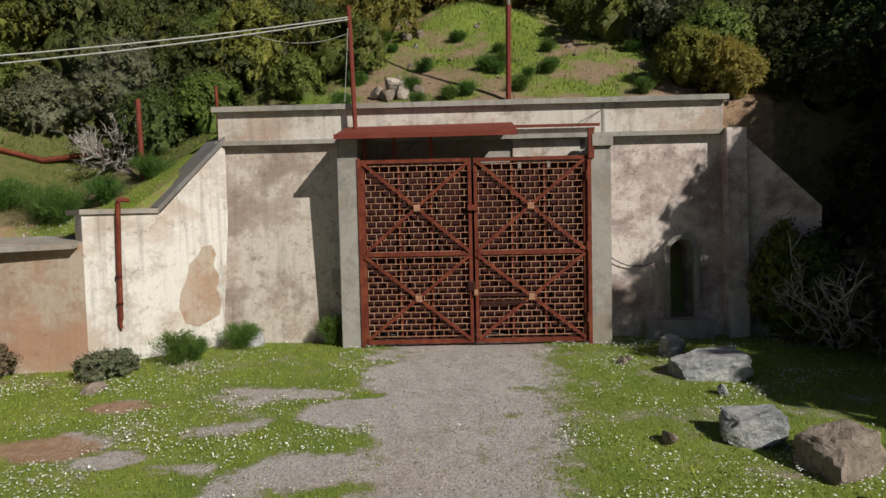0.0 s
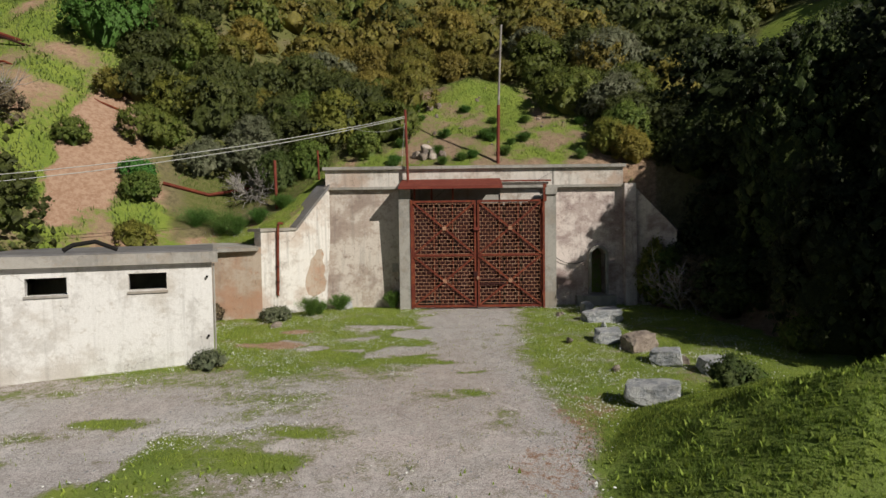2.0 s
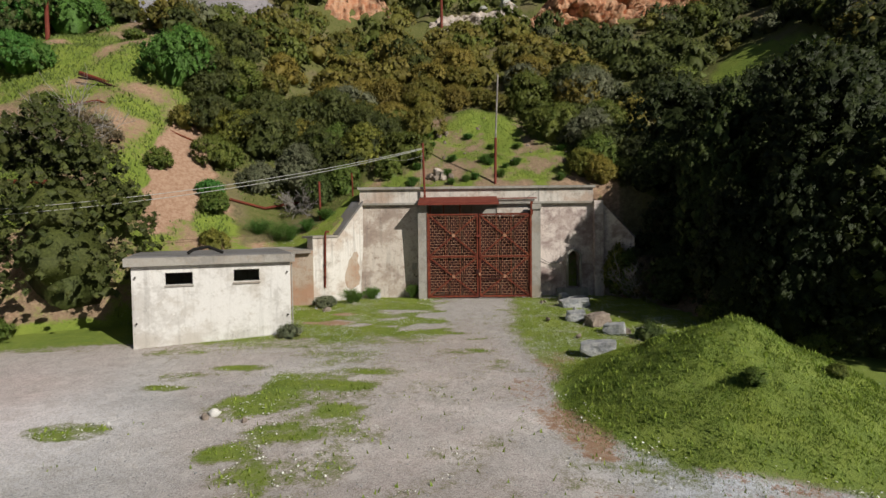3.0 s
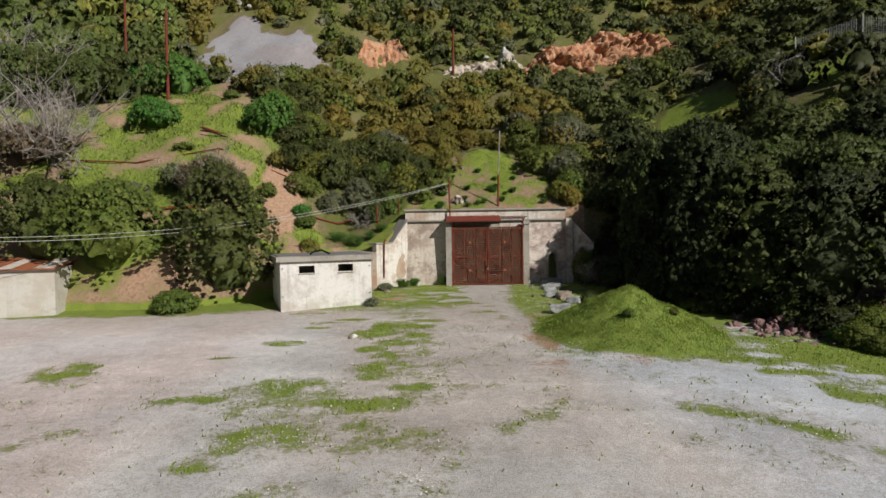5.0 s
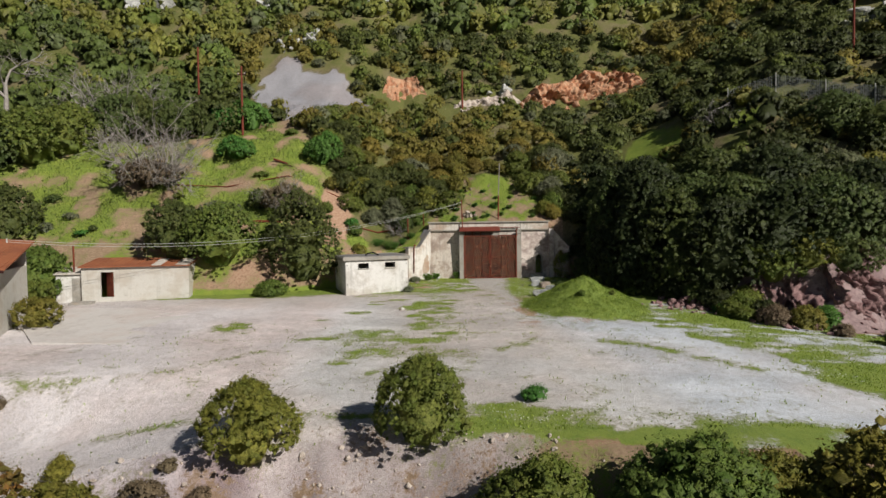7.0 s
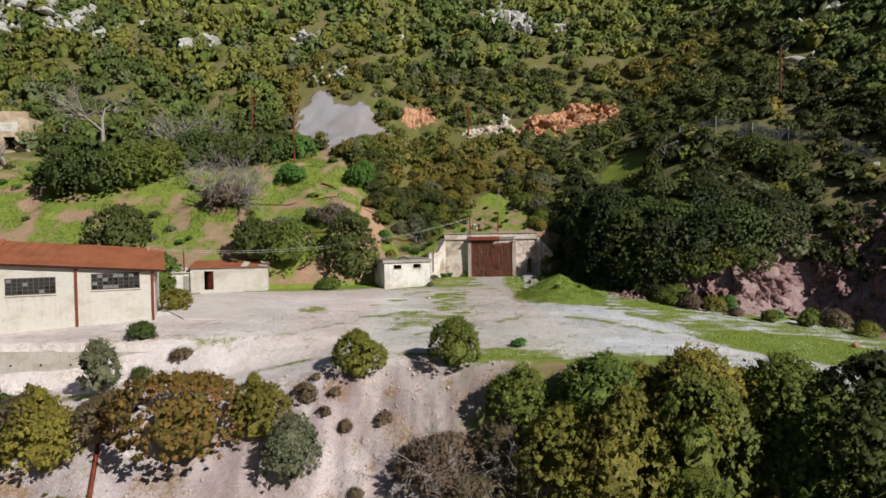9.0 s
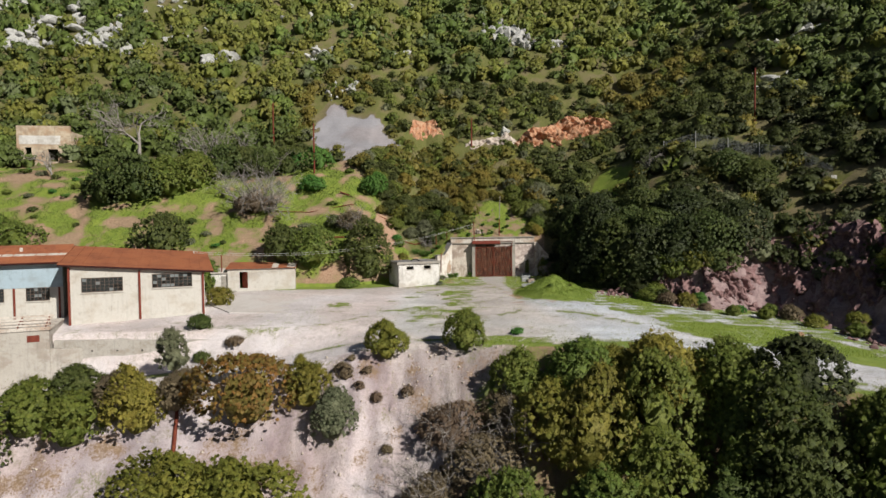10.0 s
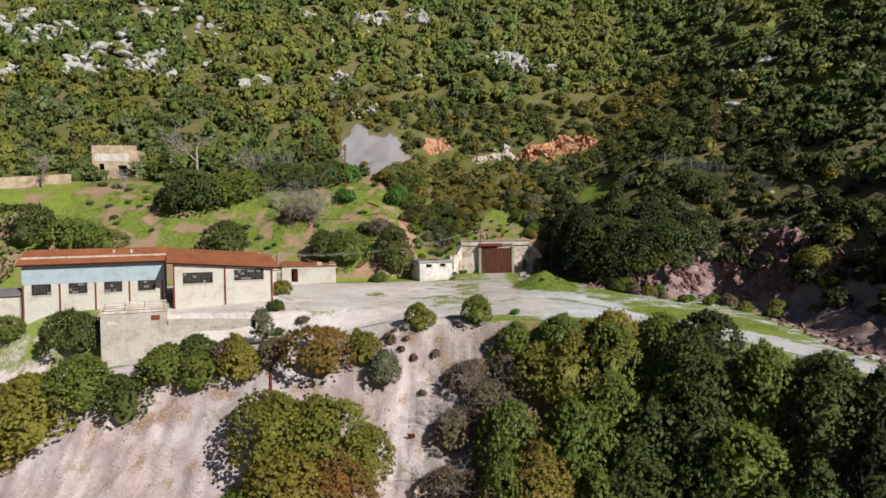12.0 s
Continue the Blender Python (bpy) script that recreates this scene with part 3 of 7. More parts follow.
    hg = np.where((np.abs(x - 1) < 6) & (s > 0) & (y < 11), 0.55 + 1.8 * n + 1.0 * nf, hg)
    hg = np.where(glade(x, y) < 1.1, 0.85 + 0.9 * n, hg)
    hg = np.where((s < 2.4) & (x < -14), 0.34 + 1.5 * n, hg)
    grass = np.where(hill, hg, grass)
    gravel = np.where(hill, 0.0, gravel)
    scree = smooth(-0.5, 0.5, inside(x, y, SCREE) + 3.2 * n)
    gravel = np.maximum(gravel, scree * 1.3)
    grass = grass - 2 * scree
    scar = smooth(1.1, 0.8, np.hypot((x + 15.2 - 0.05 * y) / 1.3, (y - 2.6) / 4.4) + 1.2 * n)
    grass = grass - 1.2 * scar
    red = np.where(hill, 0.5 + 0.9 * n2 + scar, red)
    red = np.where(y < ye, 0.2, red)
    low = (d > 0.2) & (y < -9) & (s <= 0)
    purple = np.where(low, 1.3 * smooth(6.6, 5.2, d - 5.0 * smooth(-24, -30, y)), 0)
    grass = np.where(low, grass - 0.55, grass)
    # bank
    bank = (y <= ye + 0.3) & (d < 6) & (x > -47)
    grass = np.where(bank, 0.12 + 1.0 * n, grass)
    gravel = np.where(bank, 0.72 + 1.3 * n - 0.8 * smooth(-3, 1, x), gravel)
    grass = np.where(bank, grass + 0.18 * smooth(-9, -4, x), grass)
    return np.clip(np.stack([grass, gravel, purple, red], -1), -0.5, 1.5)


def gravel_tint(x, y):
    """How the loose stone is coloured: brown by the gate, pink on the bank, blue-grey on the scree."""
    c = np.ones((*np.shape(x), 4))
    near = smooth(-16, -6, y) * (y < 2)
    c[..., :3] -= near[..., None] * np.array([0.24, 0.28, 0.32])
    yard = (y < 0) * (1 - near)
    k1, k2, k3 = smooth(-9, -14, x + 4 * (fbm(x * 0.2, y * 0.2, 3) - 0.5)), smooth(-11, -7, x) * smooth(2.5, -1.5, x), smooth(1, 4, x + 0.2 * (y + 20))
    c[..., :3] += (yard * k1)[..., None] * np.array([0.09, 0.03, 0.04]) + (yard * k2)[..., None] * np.array([-0.10, -0.12, -0.13]) + (yard * k3)[..., None] * np.array([-0.08, -0.01, 0.08])
    c[..., :3] += (yard * (0.30 * (fbm(x * 0.10 + 3, y * 0.75 + 0.12 * x, 4) - 0.5) + 0.45 * (fbm(x * 0.5, y * 0.6 + 8, 5) - 0.5)))[..., None]
    bank = smooth(0.5, -0.5, y - edge_y(x)) * (foot_distance(x, y) < 6)
    c[..., :3] -= bank[..., None] * (np.array([0.27, 0.30, 0.27]) + 0.75 * (fbm(x * 1.3, y * 0.6, 5) - 0.5)[..., None])
    s = y - hill_foot(x)
    scrub = (s > 2) & ~((x + 0.8 * np.maximum(0, y) < -11.5) & (y < 13)) & ~((np.abs(x - 0.8) < 4.5) & (y < 10)) | (foot_distance(x, y) > 1)
    # low alpha under scrub brings in the ground colours darkened for shade
    c[..., 3] = np.where(scrub & (glade(x, y) > 1.05), 0.15, 1.0)
    scree = ((y > 10) & (foot_distance(x, y) < 30)) * 1.0
    c[..., :3] -= scree[..., None] * np.array([0.50, 0.50, 0.46])
    return c


def axis(*spans):
    out = []
    for a, b, step in spans:
        out.append(np.arange(a, b, step))
    return np.concatenate(out)


gx = axis((-420, -120, 20), (-120, -62, 2.0), (-62, -20, 0.6), (-20, -11, 0.3), (-11, 8.5, 0.13), (8.5, 14, 0.3), (14, 46, 0.45), (46, 120, 2.0), (120, 421, 20))
gy = axis((-260, -110, 15), (-110, -52, 2.0), (-52, -20, 0.5), (-20, -13, 0.3), (-13, 1.2, 0.13), (1.2, 12, 0.34), (12, 62, 0.9), (62, 120, 2.0), (120, 241, 15))
GX, GY = np.meshgrid(gx, gy)
GZ = ground_z(GX, GY)
nx, ny = len(gx), len(gy)
idx = np.arange(nx * ny).reshape(ny, nx)
quads = np.stack([idx[:-1, :-1], idx[:-1, 1:], idx[1:, 1:], idx[1:, :-1]], -1).reshape(-1, 4)
qz = GZ.ravel()[quads]
qx, qy = GX.ravel()[quads].mean(1), GY.ravel()[quads].mean(1)
tunnel_mouth = (np.abs(qx) < 2.75) & (qy > 0.8) & (qy < 2.2) & (np.ptp(qz, axis=1) > 2.5)
me = mesh_np("ground", np.stack([GX, GY, GZ], -1).reshape(-1, 3), quads[~tunnel_mouth], [M_ground], True)
col = me.attributes.new("zone", "FLOAT_COLOR", "POINT")
col.data.foreach_set("color", zones(GX, GY).reshape(-1).astype(np.float32))
col = me.attributes.new("gravel_tint", "FLOAT_COLOR", "POINT")
col.data.foreach_set("color", gravel_tint(GX, GY).reshape(-1).astype(np.float32))
tagged(new("ground", me), "gravel yard with grass patches below a scrub-covered hillside", "ground", kind="structure")

# ---- the tunnel portal ----
portal = thing("tunnel_portal", "weathered concrete tunnel portal with peeling white render", "portal")


def battered(x0, x1, y_low, y_high, back, z0, z1):
    bm = bmesh.new()
    v = [bm.verts.new(c) for c in ((x0, y_low, z0), (x1, y_low, z0), (x1, back, z0), (x0, back, z0), (x0, y_high, z1), (x1, y_high, z1), (x1, back, z1), (x0, back, z1))]
    for f in ((3, 2, 1, 0), (4, 5, 6, 7), (0, 1, 5, 4), (1, 2, 6, 5), (2, 3, 7, 6), (3, 0, 4, 7)):
        bm.faces.new([v[i] for i in f])
    return bm


part("wall", battered(-6.05, -2.7, 0.55, 0.86, 1.75, -0.4, 4.62), M_wall_bay, portal, "stained white-rendered wall")
part("wall", box(2.98, 5.71, 1.40, 1.75, -0.4, 4.62), M_wall_right, portal, "rough wall behind the niche")
part("lintel", box(-2.7, 2.7, 0.92, 1.74, 3.95, 4.62), M_conc, portal, "grey concrete lintel")
part("parapet", box(-5.86, 5.72, 0.74, 1.72, 4.70, 5.36), M_parapet, portal, "", 0.01)
part("ledge", box(-5.92, 5.78, 0.66, 1.73, 4.60, 4.70), M_conc, portal, "", 0.012)
part("coping", box(-5.95, 5.80, 0.60, 1.76, 5.36, 5.48), M_conc, portal, "worn concrete coping", 0.02)
part("pilaster", box(-2.96, -2.52, -0.06, 0.94, -0.3, 4.58), M_conc, portal, "", 0.02)
part("pilaster", box(2.54, 2.97, -0.06, 0.94, -0.3, 4.30), M_conc, portal, "", 0.02)
part("buttress", battered(5.72, 6.16, 0.30, 0.55, 1.75, -0.4, 4.72), M_wall_right, portal)
# eastern wing, stepping down into the slope
part("wing_wall", prism([(6.16, 0.75), (7.55, 0.05), (7.75, 0.45), (6.3, 1.4)], -0.4, [4.6, 2.9, 2.9, 4.6]), M_wall_right, portal)
# western wing: a sloped shoulder, a pier and a low wall
u = Vector((-2.02, -2.29, 0)).normalized()
back = Vector((u.y, -u.x, 0)) * 0.42


def wing(s0, s1, z0, za, zb, bm=None):
    """A stretch of the western wing from s0 to s1 metres along it, with its top from za to zb."""
    bm = bm or bmesh.new()
    o = Vector((-5.72, 0.75, 0))
    f = [o + u * s0, o + u * s1]
    pts = [f[0], f[1], f[1] + back, f[0] + back]
    lo = [bm.verts.new((p.x, p.y, z0)) for p in pts]
    hi = [bm.verts.new((p.x, p.y, z)) for p, z in zip(pts, (za, zb, zb, za))]
    bm.faces.new(lo)
    bm.faces.new(hi[::-1])
    for i in range(4):
        bm.faces.new((lo[(i + 1) % 4], lo[i], hi[i], hi[(i + 1) % 4]))
    return bm


part("wing_wall", wing(0.0, 1.52, -0.4, 4.68, 3.08), M_wall, portal, "streaked white-rendered wing wall with a sloping top")
part("wing_wall", wing(1.52, 3.05, -0.4, 3.06, 3.06), M_wall, portal, "streaked white-rendered wing wall")
out = -back.normalized() * 0.06


def cap(s0, s1, za, zb, thick, bm=None):
    o = Vector((-5.72, 0.75, 0)) + out
    w = back * 2.0
    a, b = o + u * s0, o + u * s1
    return slab([(b.x, b.y, zb), (a.x, a.y, za), (a.x + w.x, a.y + w.y, za), (b.x + w.x, b.y + w.y, zb)], thick, bm)


part("sloping_coping", cap(0.02, 1.60, 4.82, 3.20, 0.13), M_roofconc, portal, "dark weathered sloping coping", 0.015)
part("pier_coping", cap(1.58, 3.10, 3.17, 3.15, 0.10), M_conc, portal, "", 0.015)
part("low_wall", prism([(-10.4, -1.82), (-7.74, -1.56), (-7.74, -1.14), (-10.4, -1.40)], -0.5, 2.50), M_brown, portal, "brown mortared low wall")

# tunnel behind the gate
tunnel = thing("tunnel", "dark concrete tunnel lining behind the gate", "tunnel", kind="structure")
part("wall", box(-3.0, -2.7, 1.76, 14, -0.3, 4.6), M_conc, tunnel)
part("wall", box(2.7, 3.0, 1.76, 14, -0.3, 4.6), M_conc, tunnel)
part("ceiling", box(-3.0, 3.0, 1.76, 14, 4.6, 4.9), M_conc, tunnel)
part("wall", box(-3.0, 3.0, 14, 14.3, -0.3, 4.9), M_conc, tunnel)
part("floor", box(-2.7, 2.7, 0.9, 14, -0.3, 0.02), M_conc, tunnel)

# ---- canopy, poles, gate ----
canopy = thing("canopy", "red-painted sheet metal canopy above the gate", "canopy")
part("sheet", slab([(-2.95, -0.42, 4.62), (0.93, -0.42, 4.64), (0.93, 0.70, 4.98), (-2.88, 0.70, 4.96)], 0.03), M_redpaint, canopy)
part("fascia", box(-2.95, 0.93, -0.44, -0.42, 4.54, 4.64), M_redpaint, canopy)
part("rear_beam", box(0.93, 2.9, 0.60, 0.66, 4.84, 4.90), M_redpaint, canopy)
for x in (-2.4, -1.75, -0.95):
    part("post", box(x, x + 0.07, 0.0, 0.07, 4.13, 4.60), M_rust, canopy)
part("bracket", box(2.48, 2.60, -0.12, 0.0, 4.05, 4.70), M_rust, canopy)

pole = thing("steel_pole", "rust-red steel pole standing on the portal", "pole")
part("shaft", tube([(-2.62, 0.45, 4.7), (-2.66, 0.45, 6.2), (-2.70, 0.45, 7.6)], 0.055), M_redpaint, pole)
pole = thing("steel_pole", "tall thin rusted pole behind the parapet", "pole")
part("shaft", tube([(0.95, 1.86, 4.9), (1.00, 1.86, 8.0)], 0.07), M_redpaint, pole)
part("upper_shaft", tube([(1.00, 1.86, 8.0), (1.13, 1.86, 11.2)], 0.045), M_grey_twig, pole)

gate = thing("metal_gate", "rusted double-leaf steel gate with a brick-pattern lattice", "gate")


def leaf_of_gate(x0, x1):
    """One leaf: a frame, a middle rail, crossed braces, lattice rows and their short ties."""
    w = part("gate_frame", box(x0, x0 + 0.075, -0.03, 0.05, 0.06, 4.12), M_rust, gate)
    for b in ((x1 - 0.075, x1, -0.03, 0.05, 0.06, 4.12), (x0, x1, -0.032, 0.05, 4.04, 4.12), (x0, x1, -0.032, 0.05, 0.06, 0.15), (x0, x1, -0.034, 0.05, 2.00, 2.09)):
        part("gate_rail", box(*b), M_rust, gate)
    for za, zb in ((0.15, 2.0), (2.09, 4.04)):
        part("brace", beam((x0 + 0.06, -0.05, za), (x1 - 0.06, -0.05, zb), 0.07, 0.012), M_rust, gate)
        part("brace", beam((x0 + 0.06, -0.064, zb), (x1 - 0.06, -0.064, za), 0.07, 0.012), M_rust, gate)
    rows, cell = 29, 0.205
    ties = bmesh.new()
    for r in range(rows):
        z = 0.15 + (r + 0.5) * 3.9 / rows
        # bars and ties are pale because their lit edges are put into the colour
        part("lattice_bar", box(x0 + 0.07, x1 - 0.07, 0.0, 0.03, z - 0.0065, z + 0.0065), M_rust_light, gate)
        x = x0 + 0.1 + (cell / 2 if r % 2 else 0)
        while x < x1 - 0.08:
            box(x - 0.0075, x + 0.0075, 0.001, 0.029, z + 0.0065, z + 3.9 / rows - 0.0065, ties)
            x += cell
    tagged(part("lattice_tie", ties, M_rust_light, gate), kind="stuff")
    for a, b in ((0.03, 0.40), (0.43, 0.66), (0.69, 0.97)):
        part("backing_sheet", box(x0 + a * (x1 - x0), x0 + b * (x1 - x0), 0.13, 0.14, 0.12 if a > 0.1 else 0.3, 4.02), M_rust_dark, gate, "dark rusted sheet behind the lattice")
    for k in (0.33, 0.62):
        part("stiffener", box(x0 + k * (x1 - x0), x0 + k * (x1 - x0) + 0.05, 0.05, 0.10, 0.1, 4.08), M_rust, gate)


leaf_of_gate(-2.46, -0.05)
leaf_of_gate(0.0, 2.46)
part("jamb", box(-2.53, -2.46, -0.09, 0.06, 0.0, 4.16), M_rust, gate)
part("jamb", box(2.46, 2.54, -0.09, 0.06, 0.0, 4.16), M_rust, gate)
part("latch", box(-0.14, 0.08, -0.10, -0.03, 2.98, 3.10), M_redpaint, gate)

# ---- the white hut ----
hut_m = pose(-12.49, -8.53, 0, 0, 0, 21.2)
hut = thing("utility_hut", "small whitewashed concrete hut with a flat roof slab", "hut", hut_m)
W, D = 5.33, 4.3


def opening_wall(w, th, z0, z1, holes, bm=None):
    """A wall in the plane y = 0..th with rectangular holes (x0, x1, za, zb), built from blocks that share no face."""
    bm = bm or bmesh.new()
    xs = sorted({0.0, w, *[h[0] for h in holes], *[h[1] for h in holes]})
    zs = sorted({z0, z1, *[h[2] for h in holes], *[h[3] for h in holes]})
    vert = {}

    def v(x, y, z):
        if (x, y, z) not in vert:
            vert[x, y, z] = bm.verts.new((x, y, z))
        return vert[x, y, z]

    solid = lambda i, j: 0 <= i < len(xs) - 1 and 0 <= j < len(zs) - 1 and not any(h[0] <= xs[i] < h[1] and h[2] <= zs[j] < h[3] for h in holes)
    for i in range(len(xs) - 1):
        for j in range(len(zs) - 1):
            if not solid(i, j):
                continue
            a, b, c, d = xs[i], xs[i + 1], zs[j], zs[j + 1]
            bm.faces.new((v(a, 0, c), v(b, 0, c), v(b, 0, d), v(a, 0, d)))
            bm.faces.new((v(a, th, d), v(b, th, d), v(b, th, c), v(a, th, c)))
            for (p, q), (x1, z1_, x2, z2) in (((i - 1, j), (a, d, a, c)), ((i + 1, j), (b, c, b, d)), ((i, j - 1), (a, c, b, c)), ((i, j + 1), (b, d, a, d))):
                if not solid(p, q):
                    bm.faces.new((v(x1, 0, z1_), v(x1, th, z1_), v(x2, th, z2), v(x2, 0, z2)))
    return bm


part("front_wall", opening_wall(W, 0.22, -0.9, 2.33, [(1.06, 1.95, 1.64, 2.07), (3.33, 4.22, 1.67, 2.10)]), M_hut, hut)
part("side_wall", box(0, 0.22, 0.222, D - 0.222, -0.9, 2.33), M_hut, hut)
part("side_wall", box(W - 0.22, W, 0.222, D - 0.222, -0.9, 2.33), M_hut, hut)
part("back_wall", box(0, W, D - 0.22, D, -0.9, 2.33), M_hut, hut)
part("roof_slab", box(-0.22, W + 0.16, -0.20, D + 0.2, 2.335, 2.62), M_conc, hut, "grey concrete roof slab", 0.02)
part("roof_deck", box(-0.10, W + 0.04, -0.08, D + 0.08, 2.622, 2.66), M_roofconc, hut)
for x in (1.03, 3.30):
    part("sill", box(x, x + 0.95, -0.05, 0.02, 1.58, 1.635), M_conc, hut)
part("roof_pipe", tube([(1.8, 0.5, 2.72), (2.0, 0.6, 2.85), (2.5, 0.7, 2.93), (3.0, 0.8, 2.70)], 0.06), M_dark, hut)

# ---- foliage ----
SPECIES = {
    "olive": ((0.185, 0.198, 0.036), (0.275, 0.25, 0.05)),
    "green": ((0.122, 0.178, 0.032), (0.20, 0.24, 0.05)),
    "dark": ((0.076, 0.106, 0.028), (0.125, 0.15, 0.04)),
    # near-black: the deep shade of the eastern side is put into this leaf colour
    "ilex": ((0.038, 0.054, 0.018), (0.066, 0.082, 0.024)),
    "grey": ((0.145, 0.168, 0.094), (0.22, 0.232, 0.14)),
    "yellow": ((0.245, 0.227, 0.042), (0.345, 0.29, 0.06)),
    "bright": ((0.085, 0.21, 0.036), (0.125, 0.27, 0.055)),
    "rusty": ((0.30, 0.15, 0.04), (0.22, 0.19, 0.05)),
    "brown": ((0.185, 0.138, 0.088), (0.25, 0.187, 0.122)),
}


def ball(times):
    """A round cage of triangles: unit directions and faces."""
    v = [(1, 0, 0), (-1, 0, 0), (0, 1, 0), (0, -1, 0), (0, 0, 1), (0, 0, -1)]
    f = [(0, 2, 4), (2, 1, 4), (1, 3, 4), (3, 0, 4), (2, 0, 5), (1, 2, 5), (3, 1, 5), (0, 3, 5)]
    for _ in range(times):
        v, seen, g = list(v), {}, []

        def half(a, b):
            k = min(a, b), max(a, b)
            if k not in seen:
                p = np.array(v[a]) + np.array(v[b])
                seen[k] = len(v)
                v.append(tuple(p / np.linalg.norm(p)))
            return seen[k]

        for a, b, c in f:
            p, q, o = half(a, b), half(b, c), half(c, a)
            g += [(a, p, o), (p, b, q), (o, q, c), (p, q, o)]
        f = g
    return np.array(v, float), np.array(f)


BALLS = [ball(k) for k in range(3)]


def dome(r, count, tall=1.0, tuft=0.2):
    """Tufts of a crown one metre in radius and `tall` metres high, resting on the ground, round a few inner masses."""
    out = [(0, 0, 0.38 * tall, 0.60 * min(1, tall))]
    if tall > 1.3:
        out += [(0, 0, 0.66 * tall - 0.1, 0.50), (0.1, 0, 0.25 * tall, 0.55)]
    limbs = [(6.283 * r.random(), -0.4 + 1.8 * r.random(), 0.12 * r.normal()) for _ in range(9)]
    for i in range(int(count * (0.6 + 0.4 * tall))):
        a, el = 6.283 * r.random(), -0.5 + 2.0 * r.random() ** 0.85
        swell = sum(k * math.exp(-3.0 * ((math.cos(a - b) - 1) ** 2 + (el - e) ** 2)) for b, e, k in limbs)
        rad = tuft * (0.6 + 0.8 * r.random())
        q = 0.93 - 0.75 * rad + 0.055 * r.normal() + swell
        out.append((q * math.cos(el) * math.cos(a), q * math.cos(el) * math.sin(a), max(0.1, 0.42 * tall + 0.60 * q * tall * math.sin(el)), rad))
    return out


def crown_arrays(seed, n, size, count, tall=1.0, stray=0.5, fine=1, tuft=0.2):
    """A crown: ragged twig tufts one by one, and n small leaves that stand out of them.
    Returns verts, faces, the tuft of each vertex and soft normals."""
    r = np.random.default_rng(seed)
    blobs = dome(r, count, tall, tuft)
    c, rad = np.array([b[:3] for b in blobs]), np.array([b[3] for b in blobs])
    mid = np.array([0, 0, 0.35 * tall])
    V, F, L, N, base = [], [], [], [], 0
    for i, (o, q) in enumerate(zip(c, rad)):
        d, f = BALLS[1 if q > 0.4 else fine]
        k = (0.82 if q > 0.4 else 0.68) + (0.1 if q > 0.4 else 0.4) * (r.random(len(d)) - 0.5)
        V.append(o + d * (q * k)[:, None] + (0.0 if q > 0.4 else 0.12) * q * r.normal(size=d.shape))
        F.append(f + base)
        L.append(np.full(len(d), i))
        N.append(0.5 * d + 0.8 * (V[-1] - mid) + np.array([0, 0, 0.5]) + 0.55 * r.normal(size=d.shape))
        base += len(d)
    c, rad = c[1:], rad[1:]
    k = r.choice(len(rad), n, p=rad ** 2 / (rad ** 2).sum())
    d = r.normal(size=(n, 3))
    d[:, 2] = np.where(r.random(n) < 0.7, np.abs(d[:, 2]), d[:, 2])
    d /= np.linalg.norm(d, axis=1)[:, None]
    p = c[k] + d * (rad[k] * (0.70 + 0.95 * r.random(n) ** 1.4))[:, None]
    nor = d + np.array([0, 0, 0.25]) + stray * r.normal(size=(n, 3))
    nor /= np.linalg.norm(nor, axis=1)[:, None]
    t = np.cross(nor, r.normal(size=(n, 3)))
    t /= np.linalg.norm(t, axis=1)[:, None]
    b = np.cross(nor, t)
    l, w = size * (0.6 + 0.8 * r.random(n)), size * (0.5 + 0.5 * r.random(n))
    t, b = t * l[:, None] / 2, b * w[:, None] / 2
    V.append(np.stack([p - t - b, p + t, p - t + b], 1).reshape(-1, 3))
    F.append(np.arange(3 * n).reshape(-1, 3) + base)
    L.append(np.repeat(k + 1, 3))
    N.append(np.repeat(0.5 * d + 0.8 * (p - mid) + np.array([0, 0, 0.5]) + 0.8 * nor, 3, axis=0))
    N = np.vstack(N)
    return np.vstack(V), np.vstack(F), np.concatenate(L), N / np.linalg.norm(N, axis=1)[:, None]


def tints(r, species, lump):
    """Colours between the two of a species, one shade for each lump."""
    a, b = (np.array(c) for c in SPECIES[species])
    out = np.ones((len(lump), 4))
    out[:, :3] = a + (b - a) * (r.random(lump.max() + 1)[lump])[:, None]
    return out


crown_meshes = {}


def crown_mesh(species, detail, variant, tall, wide):
    """A crown shared by all shrubs of one kind, build and size class."""
    key = species, detail, variant, tall, wide
    if key not in crown_meshes:
        size = {"near": 0.052, "mid": 0.078, "far": 0.075}[detail] * (1.2 if wide > 2.5 else 1.0) * (0.62 if wide < 0.8 else 1.0)
        n = int(min({"near": 21000, "mid": 8000, "far": 2200}[detail], 0.5 * 7 * wide ** 2 * (0.5 + tall) / (0.35 * size ** 2)))
        tuft = {0.5: 0.24, 1.0: 0.19, 2.0: 0.125, 3.0: 0.105, 4.0: 0.09}[wide]
        tuft *= {"near": 0.6, "mid": 0.74, "far": 1.0}[detail]
        count = int(3.2 / tuft ** 2)
        seed = 100 * variant + 7 * len(species) + ord(species[0]) + int(10 * tall)
        v, f, lump, nn = crown_arrays(seed, n, size / wide, count, tall, 0.5, 0, tuft)
        crown_meshes[key] = mesh_np("crown", v, f, [M_leaf], True, tints(np.random.default_rng(seed), species, lump), nn)
    return crown_meshes[key]


